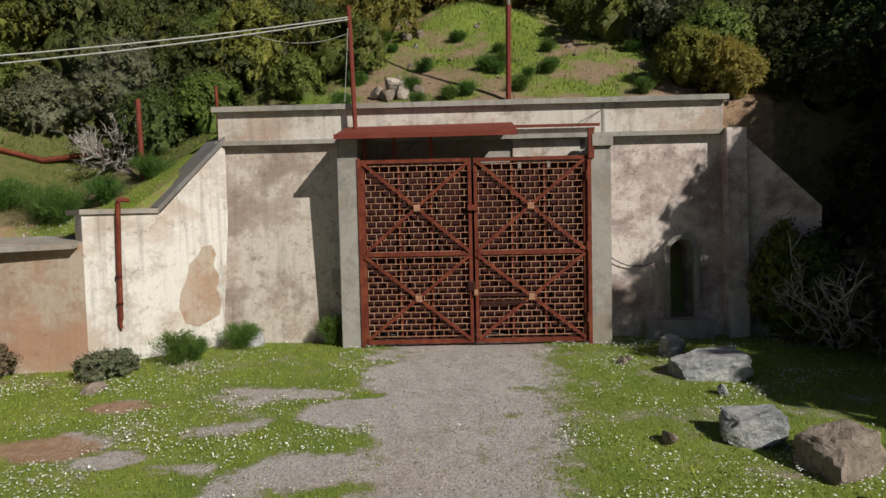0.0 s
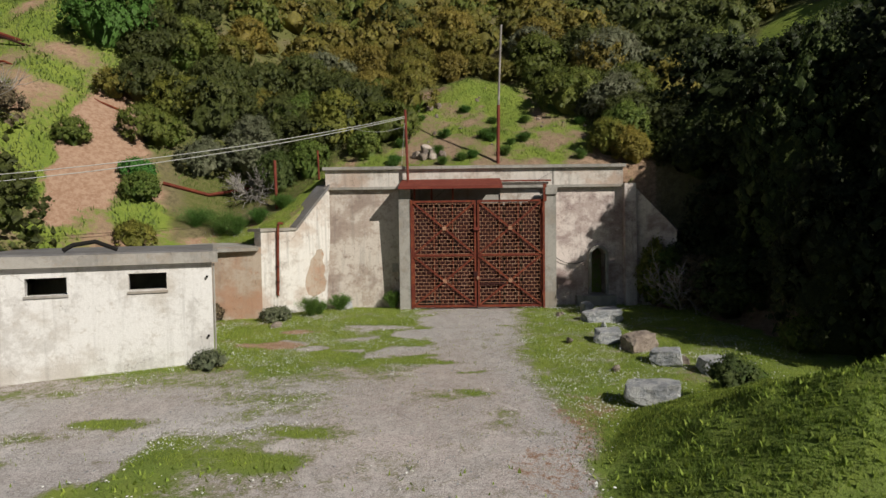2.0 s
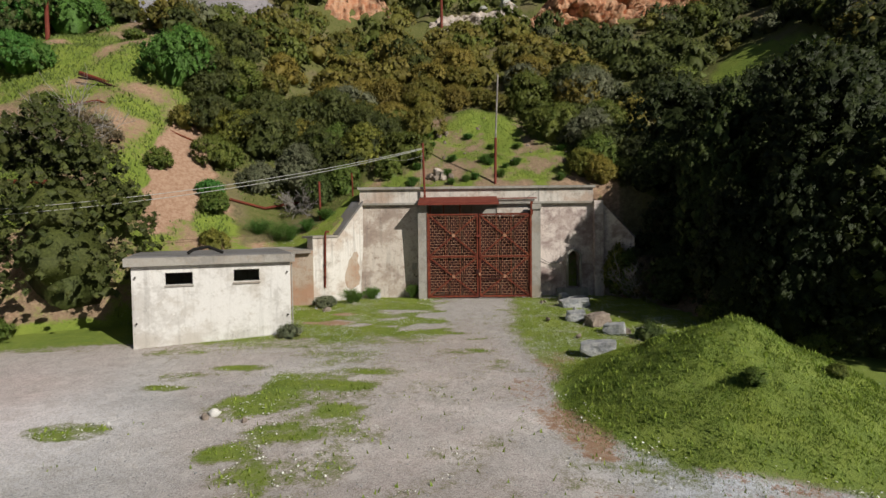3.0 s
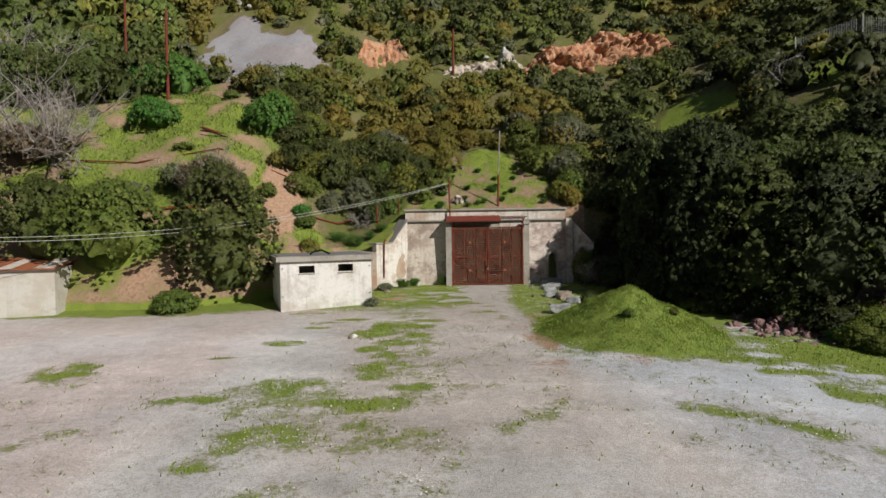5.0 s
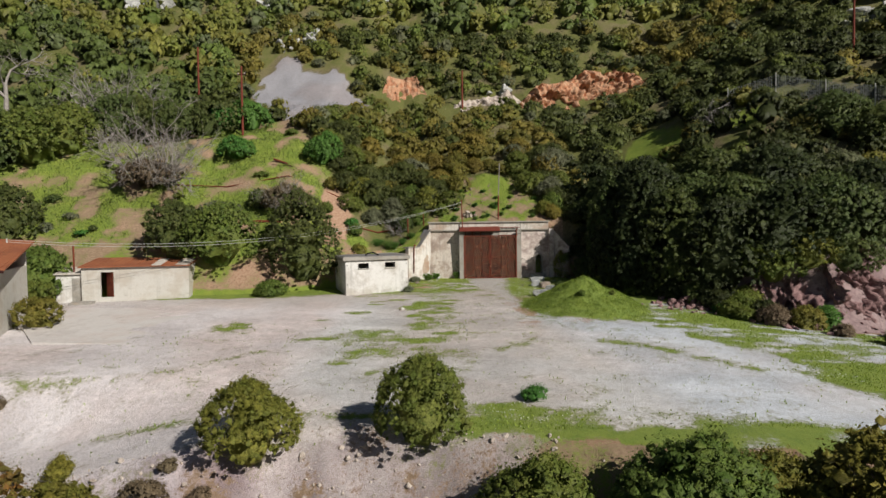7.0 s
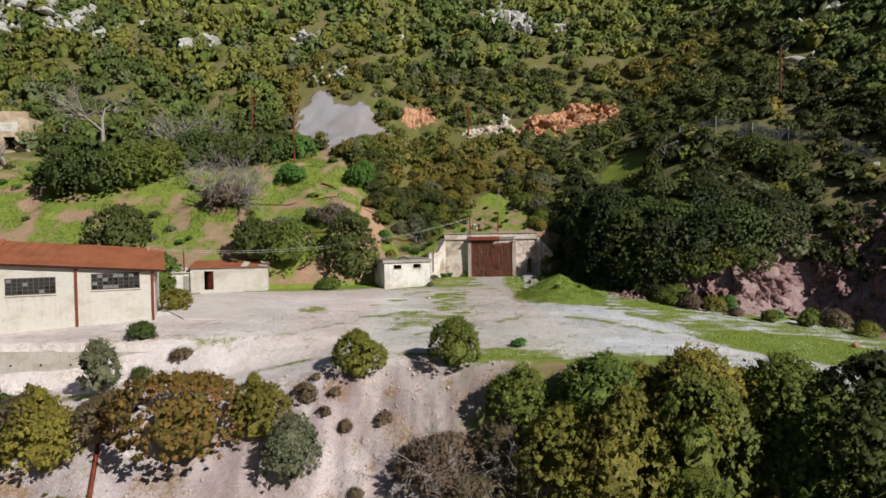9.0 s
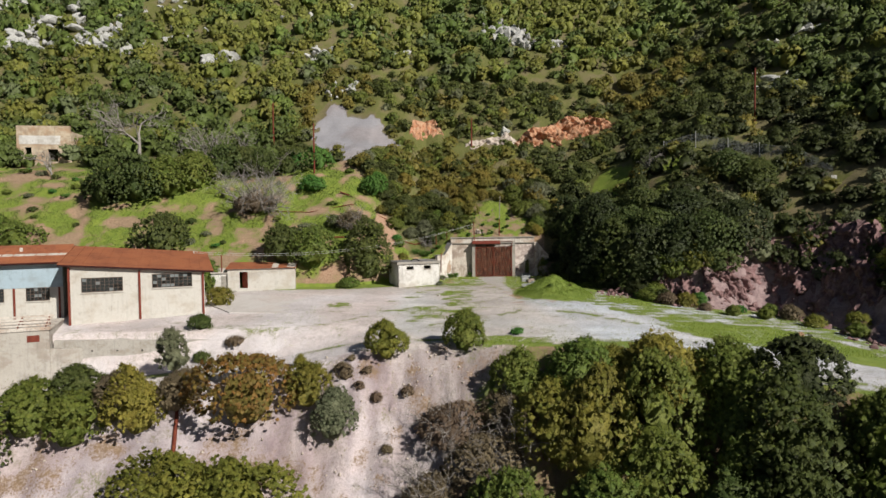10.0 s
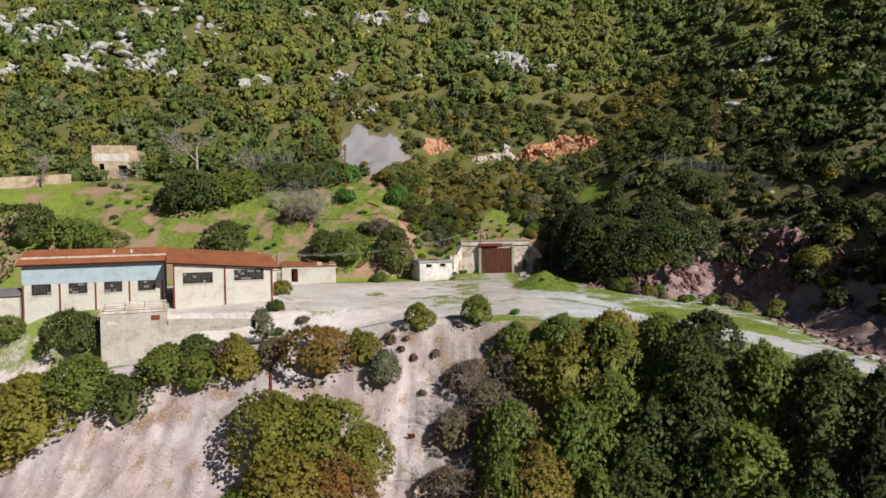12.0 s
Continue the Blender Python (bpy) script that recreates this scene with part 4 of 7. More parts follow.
def shrub(x, y, radius, height, species, detail="mid", name="bush", label="rounded evergreen bush", variant=0, sink=0.15, group=""):
    z = float(ground_z(x, y))
    ob = thing(name, label, "tree" if "tree" in name else "bush", pose(x, y, z - sink, 0, 0, (x * 37 + y * 71) % 360), group)
    tall = min((0.8, 1.1, 1.5, 1.9, 2.3), key=lambda a: abs(a - height / radius))
    wide = min((0.5, 1.0, 2.0, 3.0, 4.0), key=lambda a: abs(a - radius))
    c = new("crown", crown_mesh(species, detail, variant % 2 if wide > 1.5 else 0, tall, wide))
    c.parent = ob
    c.scale = (radius, radius, height / tall)
    part("stem", tube([(0, 0, -0.3), (0.05 * radius, 0, 0.3 * height), (0.1 * radius, 0.05, 0.55 * height)], 0.05 + 0.02 * radius, 6, None, 0.5), M_bark, ob)
    return ob


# bushes on the yard's edge and on the bank
shrub(-11.25, -36.4, 1.85, 2.9, "olive", "near", variant=1, label="olive-grey evergreen bush on the yard's edge")
shrub(-5.25, -36.2, 1.9, 3.2, "green", "near", variant=2, label="dark evergreen bush on the yard's edge")
shrub(-21.4, -39.0, 3.9, 4.6, "rusty", "near", variant=1, label="broad bush with rust-coloured foliage on the bank")
shrub(-16.9, -38.6, 1.9, 3.4, "olive", "mid", variant=0, label="olive-green bush on the bank")
shrub(-14.8, -40.2, 1.9, 3.9, "grey", "mid", variant=2, label="grey-green bush on the bank")
shrub(-1.5, -39.3, 2.3, 3.6, "green", "mid", variant=1, label="bright green bush below the yard")
shrub(2.9, -40.2, 2.7, 4.4, "green", "mid", variant=2, label="green bush below the yard")
for i, (x, y, q, h) in enumerate(((-14.4, -37.8, 0.8, 1.2), (-12.7, -37.6, 0.42, 0.6), (-13.2, -38.3, 0.45, 0.6), (-12.0, -38.6, 0.55, 0.7), (-18.1, -36.6, 0.6, 0.8), (-14.0, -37.0, 0.35, 0.5), (-11.0, -41.0, 0.5, 0.5), (-9.6, -38.0, 0.6, 0.7))):
    shrub(x, y, q, h, "yellow" if i == 4 else "brown", "far", variant=i % 2, label="low scrubby bush on the bare bank", group="scrub on the bank", sink=0.05)
shrub(-28.6, -29.4, 1.2, 1.3, "dark", "mid", label="low dark bush beside the workshop")
shrub(-27.9, -31.0, 1.0, 0.9, "dark", "far", label="low bush on the road's edge")
shrub(-25.2, -30.6, 0.9, 0.8, "brown", "far", label="low dry bush on the road's edge")
shrub(-16.8, -5.2, 3.5, 7.4, "dark", "near", variant=3, label="large dark evergreen bush beside the hut", sink=1.0)
shrub(-23.6, -5.8, 3.9, 5.4, "green", "near", variant=4, label="broad evergreen bush behind the outbuilding")
shrub(-27.6, -5.6, 3.2, 5.0, "dark", "mid", variant=0, label="dark evergreen bush behind the outbuilding")
shrub(-18.9, -8.0, 1.6, 1.4, "green", "mid", variant=3, label="low green bush at the foot of the bank")
shrub(-43.5, -4.4, 3.7, 5.6, "dark", "mid", variant=1, label="round evergreen bush on the meadow")
shrub(-17.2, 6.4, 2.3, 2.9, "bright", "mid", variant=1, label="round bright green bush on the slope")
shrub(-25.6, 6.0, 1.6, 1.7, "bright", "far", variant=1, label="small bright green bush on the slope")
shrub(-25.6, -1.2, 1.8, 1.5, "grey", "far", variant=1, label="low grey-green bush on the meadow")
for x, y, q, h, v in ((-54.8, 3.2, 4.2, 4.6, 0), (-50.5, 3.6, 4.4, 5.2, 1), (-46.5, 4.2, 4.4, 5.8, 2), (-43.4, 5.2, 3.8, 5.4, 2), (-52.5, 5.4, 4.0, 5.2, 1), (-40.0, 9.0, 3.6, 4.6, 0), (-37.4, 10.0, 3.4, 4.4, 1), (-33.8, 9.6, 3.2, 4.0, 0), (-30.4, 10.2, 2.8, 3.6, 1)):
    shrub(x, y, q, h, "dark" if v < 2 else "green", "mid", variant=v, label="dense evergreen bush in a thicket on the meadow", group="meadow thicket")
for x, y, q, h, sp in ((-40.6, -41.0, 2.6, 4.6, "dark"), (-45.0, -40.8, 4.0, 5.8, "green"), (-49.5, -42.0, 5.0, 6.8, "yellow"), (-53.5, -43.5, 5.0, 6.6, "yellow"), (-37.4, -39.2, 3.0, 4.2, "green"), (-33.9, -39.6, 2.6, 3.9, "green"), (-34.6, -37.8, 2.2, 3.0, "dark"), (-31.0, -38.6, 1.9, 3.4, "brown"), (-29.4, -39.4, 2.6, 4.4, "yellow"), (-26.6, -38.9, 1.6, 2.6, "brown"), (-24.6, -45.2, 4.2, 8.0, "olive"), (-20.2, -45.0, 4.4, 8.4, "olive"), (-22.5, -48.5, 4.8, 8.2, "yellow"), (-18.6, -48.0, 4.2, 7.6, "rusty"), (-16.2, -45.6, 3.0, 5.2, "olive"), (-26.5, -49.0, 3.6, 6.0, "green"), (-50.6, -32.2, 3.6, 4.6, "dark"), (-59.5, -31.0, 2.4, 3.0, "green"), (-56.0, -42.0, 3.0, 4.4, "yellow")):
    shrub(x, y, q, h, sp, "near" if q > 3.5 else "mid", variant=int(-x) % 3, label="rounded shrub on the bank below the road", group="shrubs below the road")
for x, y, q, h, sp in ((-76.5, -3.0, 5.0, 6.5, "dark"), (-68.5, -3.5, 5.4, 5.0, "green"), (-63.5, -4.0, 3.6, 3.6, "green"), (-81.0, -9.0, 4.0, 5.0, "dark")):
    shrub(x, y, q, h, sp, "mid", variant=1, label="broad evergreen bush behind the workshops", group="bushes behind the workshops")
# dark trees below the yard's eastern edge
tr = np.random.default_rng(21)
for row, back_off in enumerate((2.6, 5.8, 9.6, 13.6)):
    for x in np.arange((5.2, 1.0, -1.0, -4.0)[row], 36, 3.3):
        x = x + 0.8 * tr.normal()
        y = float(edge_y(x)) - back_off + 0.7 * tr.normal()
        top = np.interp(x, (-4, 0, 5, 8.5, 13, 16.5, 19, 24, 28, 34), (-3.0, -2.6, -1.9, -0.3, 0.0, -0.6, -2.7, -3.2, -4.8, -7.5)) - (0, 0.5, 1.6, 3.0)[row] - 0.9 * tr.random()
        z = float(ground_z(x, y))
        h = float(np.clip(top - z + 0.6, 2.6, 9.0))
        sp = ("dark", "green", "olive", "dark", "yellow", "green")[int(tr.integers(0, 6))] if x < 8 else ("dark", "ilex", "dark", "green")[int(tr.integers(0, 4))]
        shrub(x, y, min(2.6 + 1.0 * tr.random(), 0.85 * h), h, sp, "mid", "broadleaf_tree", "dense evergreen tree below the yard", int(tr.integers(0, 4)), 0.6, "trees below the yard")
# tall dark trees on the eastern slope beside the gate; ilex colour holds their shade
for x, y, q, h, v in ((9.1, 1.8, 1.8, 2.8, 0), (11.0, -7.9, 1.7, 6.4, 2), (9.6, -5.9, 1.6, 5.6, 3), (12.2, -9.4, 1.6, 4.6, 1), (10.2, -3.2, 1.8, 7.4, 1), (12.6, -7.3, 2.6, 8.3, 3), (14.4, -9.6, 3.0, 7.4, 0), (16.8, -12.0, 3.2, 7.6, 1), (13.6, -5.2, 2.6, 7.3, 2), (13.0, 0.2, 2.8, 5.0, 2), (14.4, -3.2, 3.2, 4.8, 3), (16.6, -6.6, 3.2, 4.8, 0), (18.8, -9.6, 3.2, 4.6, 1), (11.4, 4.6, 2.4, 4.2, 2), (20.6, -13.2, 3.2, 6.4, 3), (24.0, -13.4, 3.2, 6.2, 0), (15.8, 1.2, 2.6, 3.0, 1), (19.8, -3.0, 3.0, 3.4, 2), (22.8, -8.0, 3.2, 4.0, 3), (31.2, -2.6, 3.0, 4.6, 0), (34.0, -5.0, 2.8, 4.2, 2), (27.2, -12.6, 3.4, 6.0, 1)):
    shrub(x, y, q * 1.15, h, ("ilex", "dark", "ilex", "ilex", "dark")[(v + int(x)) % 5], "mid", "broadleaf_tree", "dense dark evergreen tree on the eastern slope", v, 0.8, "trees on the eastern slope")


# undergrowth in the ilex colour, so the shade below the trees is painted in
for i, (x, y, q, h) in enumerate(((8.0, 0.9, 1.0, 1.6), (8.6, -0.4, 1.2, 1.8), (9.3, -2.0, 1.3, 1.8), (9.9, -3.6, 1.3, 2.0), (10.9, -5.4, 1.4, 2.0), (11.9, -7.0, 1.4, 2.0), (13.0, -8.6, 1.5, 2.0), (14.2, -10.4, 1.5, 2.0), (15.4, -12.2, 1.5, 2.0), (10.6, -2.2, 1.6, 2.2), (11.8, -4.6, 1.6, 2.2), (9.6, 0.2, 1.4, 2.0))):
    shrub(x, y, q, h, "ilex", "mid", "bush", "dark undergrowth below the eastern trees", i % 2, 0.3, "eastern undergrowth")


for i, (x, y, q, h, sp) in enumerate(((-8.2, 2.6, 1.1, 1.8, "dark"), (-7.0, 3.0, 1.1, 1.7, "green"), (-9.5, 3.9, 1.7, 2.9, "grey"), (-6.2, 4.6, 1.5, 2.4, "olive"), (-11.6, 3.2, 1.2, 1.7, "grey"), (-13.0, 0.6, 0.9, 1.1, "green"), (-12.4, -1.2, 0.8, 1.0, "olive"), (-4.6, 3.4, 0.9, 1.4, "green"), (-13.6, 5.4, 1.4, 2.0, "olive"), (-8.0, 6.0, 1.6, 2.6, "green"), (5.6, 2.6, 0.9, 1.5, "olive"), (6.4, 1.9, 0.9, 1.6, "yellow"), (6.6, 3.4, 1.2, 2.0, "green"))):
    shrub(x, y, q, h, sp, "near", "bush", "evergreen bush on the slope beside the portal", i % 2, 0.2, "bushes beside the portal")


def scatter(name, label, spots, detail, category="scrub", gain=1.0, calm=0.0, fine=1):
    """Many shrubs joined into one mesh of kind stuff. spots: rows of x, y, radius, height, species."""
    n, size, count, tuft = detail
    protos = [crown_arrays(900 + i, n, size, count, 1.2, 0.5 - 0.4 * calm, fine, tuft) for i in range(5)]
    V, F, T, N, base = [], [], [], [], 0
    r = np.random.default_rng(len(spots))
    for i, (x, y, q, h, sp) in enumerate(spots):
        v, f, lump, nn = protos[i % 5]
        a = 6.283 * r.random()
        w = np.empty_like(v)
        w[:, 0] = x + q * (v[:, 0] * math.cos(a) - v[:, 1] * math.sin(a))
        w[:, 1] = y + q * (v[:, 0] * math.sin(a) + v[:, 1] * math.cos(a))
        w[:, 2] = float(ground_z(x, y)) - 0.2 + q * h * v[:, 2]
        V.append(w)
        N.append(np.stack([nn[:, 0] * math.cos(a) - nn[:, 1] * math.sin(a), nn[:, 0] * math.sin(a) + nn[:, 1] * math.cos(a), nn[:, 2]], 1))
        F.append(f + base)
        t = tints(r, sp, lump)
        # calm and gain put distance haze into the leaf colour: flatter and paler
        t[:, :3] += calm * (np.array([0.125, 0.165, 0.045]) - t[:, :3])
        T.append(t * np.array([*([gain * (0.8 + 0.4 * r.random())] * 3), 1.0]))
        base += len(v)
    me = mesh_np(name, np.vstack(V), np.vstack(F), [M_leaf], True, np.vstack(T), np.vstack(N))
    return tagged(new(name, me), label, category, kind="stuff")


def scrub_spots(x0, x1, y0, y1, step, keep, size):
    """Shrub places on a jittered grid where keep(x, y) says so."""
    r = np.random.default_rng(int(step * 100))
    X, Y = np.meshgrid(np.arange(x0, x1, step), np.arange(y0, y1, step))
    X, Y = X.ravel() + step * 0.45 * r.normal(size=X.size), Y.ravel() + step * 0.45 * r.normal(size=X.size)
    ok = keep(X, Y, r)
    kinds = fbm(X * 0.06 + 5, Y * 0.06, 3)
    out = []
    for x, y, k in zip(X[ok], Y[ok], kinds[ok]):
        pick = k + 0.16 * r.normal()
        sp = "yellow" if pick > 0.62 else "olive" if pick > 0.5 else "green" if pick > 0.4 else "dark"
        # eastern scrub takes darker leaf colours in place of the slope's shade
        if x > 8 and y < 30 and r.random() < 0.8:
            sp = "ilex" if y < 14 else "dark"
        if r.random() < 0.05:
            sp = "grey"
        q = size * (0.7 + 0.6 * r.random())
        out.append((x, y, q, 0.85 + 0.4 * r.random(), sp))
    return out


# limestone on the upper hillside: x, y, spread, count, size
OUTCROPS = [(-97, 59, 5.0, 26, 1.9), (-98, 51, 3.2, 14, 1.7), (-85, 51.5, 3.8, 30, 1.8), (-83, 55.5, 2.6, 12, 1.7), (-75, 50, 2.6, 13, 1.7), (-56, 45.4, 1.4, 5, 1.9), (-52.2, 46.8, 1.2, 5, 2.0), (-66, 55, 3.0, 9, 1.5), (-34, 49, 2.4, 8, 1.5), (-25.6, 38.2, 1.2, 5, 1.7), (-28, 36.4, 0.9, 4, 1.6), (7.6, 58.6, 2.8, 18, 1.9), (11.4, 55, 2.2, 14, 1.7), (18.8, 54.4, 1.6, 6, 1.4), (-130, 72, 4.5, 22, 2.2), (-117, 65.5, 6.0, 34, 2.0), (-116, 50, 3.6, 16, 1.8), (-101, 53.5, 2.4, 12, 1.7), (-48, 76, 4.0, 16, 1.9), (-28, 73, 4.0, 18, 1.9), (-14, 77, 3.6, 16, 1.9), (-72, 68, 6.0, 12, 1.5), (-92, 76, 7.0, 20, 1.9), (-16, 50, 2.0, 5, 1.3), (47.5, 18, 3.0, 8, 1.2), (57, 25, 4.0, 8, 1.3), (4.6, 31.4, 1.2, 5, 1.4), (-40, 60, 4.0, 8, 1.3)]


def on_hill(x, y, r):
    d, s = foot_distance(x, y), y - hill_foot(x)
    main = (s > 2.0) & (d < 3)
    meadow = (x + 0.8 * np.maximum(0, y) < -11.5) & (y < 13)
    knoll = (np.abs(x - 0.8) < 3.6) & (y < 9.5)
    west = ((x < -5) & (s < 2.6)) | ((x < -7.5) & (s < 5.0))
    scree = inside(x, y, SCREE) > -0.6
    rocky = np.zeros(np.shape(x), bool)
    for a, b, w, _, _ in OUTCROPS:
        rocky |= (np.hypot((x - a) / (1.2 * w), (y - b) / (0.8 * w)) < 1) & (r.random(np.shape(x)) < 0.72)
    line = np.interp(x, (-4, 4, 9, 14, 20, 26), (27.0, 27.2, 27.6, 28.6, 30.2, 30.4))
    cliffs = ((x > -4) & (x < 26) & (y > line - 2.6) & (y < line + 3.0)) | (np.hypot((x + 10) / 3.6, (y - 31.5) / 4) < 1)
    east = (d > 4.0) | ((d > 2.0) & (y > -13))
    bare = r.random(np.shape(x)) < 0.06
    gap = glade(x, y) < 1.15
    fenced = np.hypot(np.abs(x - 32.5) / 6.5, (y - 2.6 + 0.95 * (x - 32.5)) / 1.3) < 1
    return (main | east) & ~(meadow & main) & ~knoll & ~west & ~scree & ~cliffs & ~bare & ~gap & ~fenced & ~rocky & (y > -45)


# three tiers of scrub: close above the portal, over the lower slope, and high up
spots = scrub_spots(-34, 48, -44, 44, 1.9, on_hill, 1.5)
close = lambda p: -17 < p[0] < 9 and p[1] < 15
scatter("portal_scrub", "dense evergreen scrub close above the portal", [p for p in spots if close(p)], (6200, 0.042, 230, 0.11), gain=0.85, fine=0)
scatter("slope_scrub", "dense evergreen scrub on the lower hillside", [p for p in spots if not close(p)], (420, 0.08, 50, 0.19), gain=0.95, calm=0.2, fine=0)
far_spots = [p for p in scrub_spots(-172, 132, -20, 98, 2.75, on_hill, 2.4) if not (-34 < p[0] < 48 and p[1] < 44)]
# the far tiers get more of both, as haze painted into the leaves
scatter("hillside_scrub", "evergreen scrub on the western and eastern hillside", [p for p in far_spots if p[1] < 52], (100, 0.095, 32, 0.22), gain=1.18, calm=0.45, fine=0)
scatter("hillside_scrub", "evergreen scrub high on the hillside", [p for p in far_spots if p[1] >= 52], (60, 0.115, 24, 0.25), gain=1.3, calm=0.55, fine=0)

# ---- outbuilding ----
shed_m = pose(-33.2, -10.06, 0, 0, 0, 11.6)
shed = thing("outbuilding", "low cream outbuilding with a rusted sheet roof", "outbuilding", shed_m)
part("front_wall", opening_wall(8.0, 0.2, -1.2, 2.12, [(1.38, 2.35, -0.25, 1.75)]), M_cream, shed)
part("side_wall", box(0, 0.2, 0.202, 3.8, -1.2, 2.2), M_cream, shed)
part("side_wall", box(7.8, 8.0, 0.202, 3.8, -1.2, 2.2), M_cream, shed)
part("back_wall", box(0, 8.0, 3.802, 4.0, -1.2, 2.4), M_cream, shed)
part("roof", slab([(-0.2, -0.25, 2.2), (8.15, -0.25, 2.2), (8.15, 4.2, 2.75), (-0.2, 4.2, 2.75)], 0.07), M_roof, shed, "rusted sheet roof")

# ---- workshop buildings ----
shop_m = pose(-41.7, -27.37, -2.2, 0, 0, 23.4)
shop = thing("workshop", "cream workshop with a rusted sheet roof and steel windows", "workshop", shop_m)
part("front_wall", prism([(0, 0), (11.75, 0), (11.75, 0.25), (0, 0.25)], -1.0, [5.85, 4.87, 4.87, 5.85]), M_cream, shop)
part("side_wall", box(0, 0.25, 0.252, 9, -1.0, 5.8), M_cream, shop)
part("side_wall", box(11.5, 11.75, 0.252, 9, -1.0, 4.8), M_cream, shop)
part("roof", slab([(-0.8, -0.35, 6.1), (12.6, -0.35, 5.02), (12.3, 9.3, 6.6), (-0.8, 9.3, 7.6)], 0.1), M_roof, shop, "rusted sheet roof")

hall_m = pose(-58.2, -30.2, -2.0, 0, 0, 23.4)
hall = thing("workshop", "long cream hall with pale blue cladding and rusted roof", "workshop", hall_m)
part("front_wall", box(0, 15.2, 0, 0.25, -1.5, 3.5), M_cream, hall)
part("upper_band", box(0, 15.2, -0.05, 0.2, 3.5, 5.75), M_blue, hall, "pale blue sheet cladding")
part("side_wall", box(0, 0.25, 0.252, 8, -1.5, 5.7), M_cream, hall)
part("roof", slab([(-0.5, -0.6, 5.85), (15.6, -0.6, 5.95), (15.6, 4.5, 7.6), (-0.5, 4.5, 7.5)], 0.1), M_roof, hall, "rusted sheet roof")

M_dock = plaster("pale_concrete", (0.46, 0.43, 0.395), (0.37, 0.345, 0.315), (0.33, 0.28, 0.24), 0.4, 0.3)
dock_m = pose(-46.4, -34.9, -6.6, 0, 0, 23.4)
dock = thing("loading_dock", "concrete loading dock with a rail", "dock", dock_m)
part("body", box(0, 6.6, 0, 6.5, -1, 5.15), M_dock, dock)

# ---- rocks beside the track ----


def boulder(x, y, lx, ly, lz, turn, mat, seed, label):
    r = np.random.default_rng(seed)
    bm = bmesh.new()
    bmesh.ops.create_icosphere(bm, subdivisions=4, radius=1.25)
    cuts = [(Vector(c).normalized(), 0.72 + 0.1 * r.random()) for c in ((1, 0.1, 0), (-1, 0.1, 0.1), (0, 1, 0.1), (0.1, -1, 0.2), (0, 0, 1), (0, 0, -1))]
    cuts += [(Vector(r.normal(size=3)).normalized(), 0.78 + 0.22 * r.random()) for _ in range(9)]
    for v in bm.verts:
        for nrm, lim in cuts:
            k = v.co.dot(nrm)
            if k > lim:
                v.co -= nrm * (k - lim) * 0.97
        o = Vector((seed * 3.1, 0, 0))
        v.co *= 1 + 0.09 * noise.noise(v.co * 1.9 + o) + 0.06 * noise.noise(v.co * 5 + o) + 0.03 * noise.noise(v.co * 13 + o)
        v.co = Vector((v.co.x * lx, v.co.y * ly, v.co.z * lz)) * 0.92
    return solo("boulder", bm, mat, label, "rock", "boulders beside the track", m=pose(x, y, float(ground_z(x, y)) + lz * 0.5, 5, -7, turn))


boulder(4.05, -2.35, 0.88, 0.5, 0.32, -8, M_rock, 1, "flat grey limestone boulder in the grass")
boulder(3.85, -1.2, 0.28, 0.25, 0.30, 20, M_rock, 2, "small grey boulder in the grass")
boulder(3.55, -5.05, 0.56, 0.38, 0.32, -14, M_rock, 3, "long grey limestone boulder in the grass")
boulder(4.2, -5.85, 0.58, 0.44, 0.37, 25, M_rock_brown, 4, "brown limestone boulder in the grass")
boulder(4.5, -7.2, 0.5, 0.36, 0.32, -30, M_rock, 5, "grey limestone boulder in the grass")
boulder(5.5, -7.9, 0.58, 0.4, 0.31, 12, M_rock, 6, "pale limestone boulder in the grass")
boulder(3.15, -10.1, 0.75, 0.42, 0.36, -22, M_rock, 7, "long blue-grey boulder beside the mound")

# ---- details of the portal ----


def arch(x0, x1, z0, zs, y0, y1, thick, n=10):
    """An arched surround: two legs and a round head, as one ring."""
    bm = bmesh.new()
    cx, r = (x0 + x1) / 2, (x1 - x0) / 2
    inner = [(x0, z0), (x0, zs)] + [(cx - r * math.cos(math.pi * k / n), zs + r * math.sin(math.pi * k / n)) for k in range(1, n)] + [(x1, zs), (x1, z0)]
    R = r + thick
    outer = [(x0 - thick, z0), (x0 - thick, zs)] + [(cx - R * math.cos(math.pi * k / n), zs + R * math.sin(math.pi * k / n)) for k in range(1, n)] + [(x1 + thick, zs), (x1 + thick, z0)]
    V = [[bm.verts.new((x, y, z)) for x, z in ring] for ring, y in ((inner, y0), (outer, y0), (outer, y1), (inner, y1))]
    for i in range(len(inner) - 1):
        for a, b in ((0, 1), (1, 2), (2, 3), (3, 0)):
            bm.faces.new((V[a][i], V[a][i + 1], V[b][i + 1], V[b][i]))
    for i in (0, len(inner) - 1):
        bm.faces.new([V[k][i] for k in range(4)])
    bmesh.ops.recalc_face_normals(bm, faces=bm.faces)
    return bm


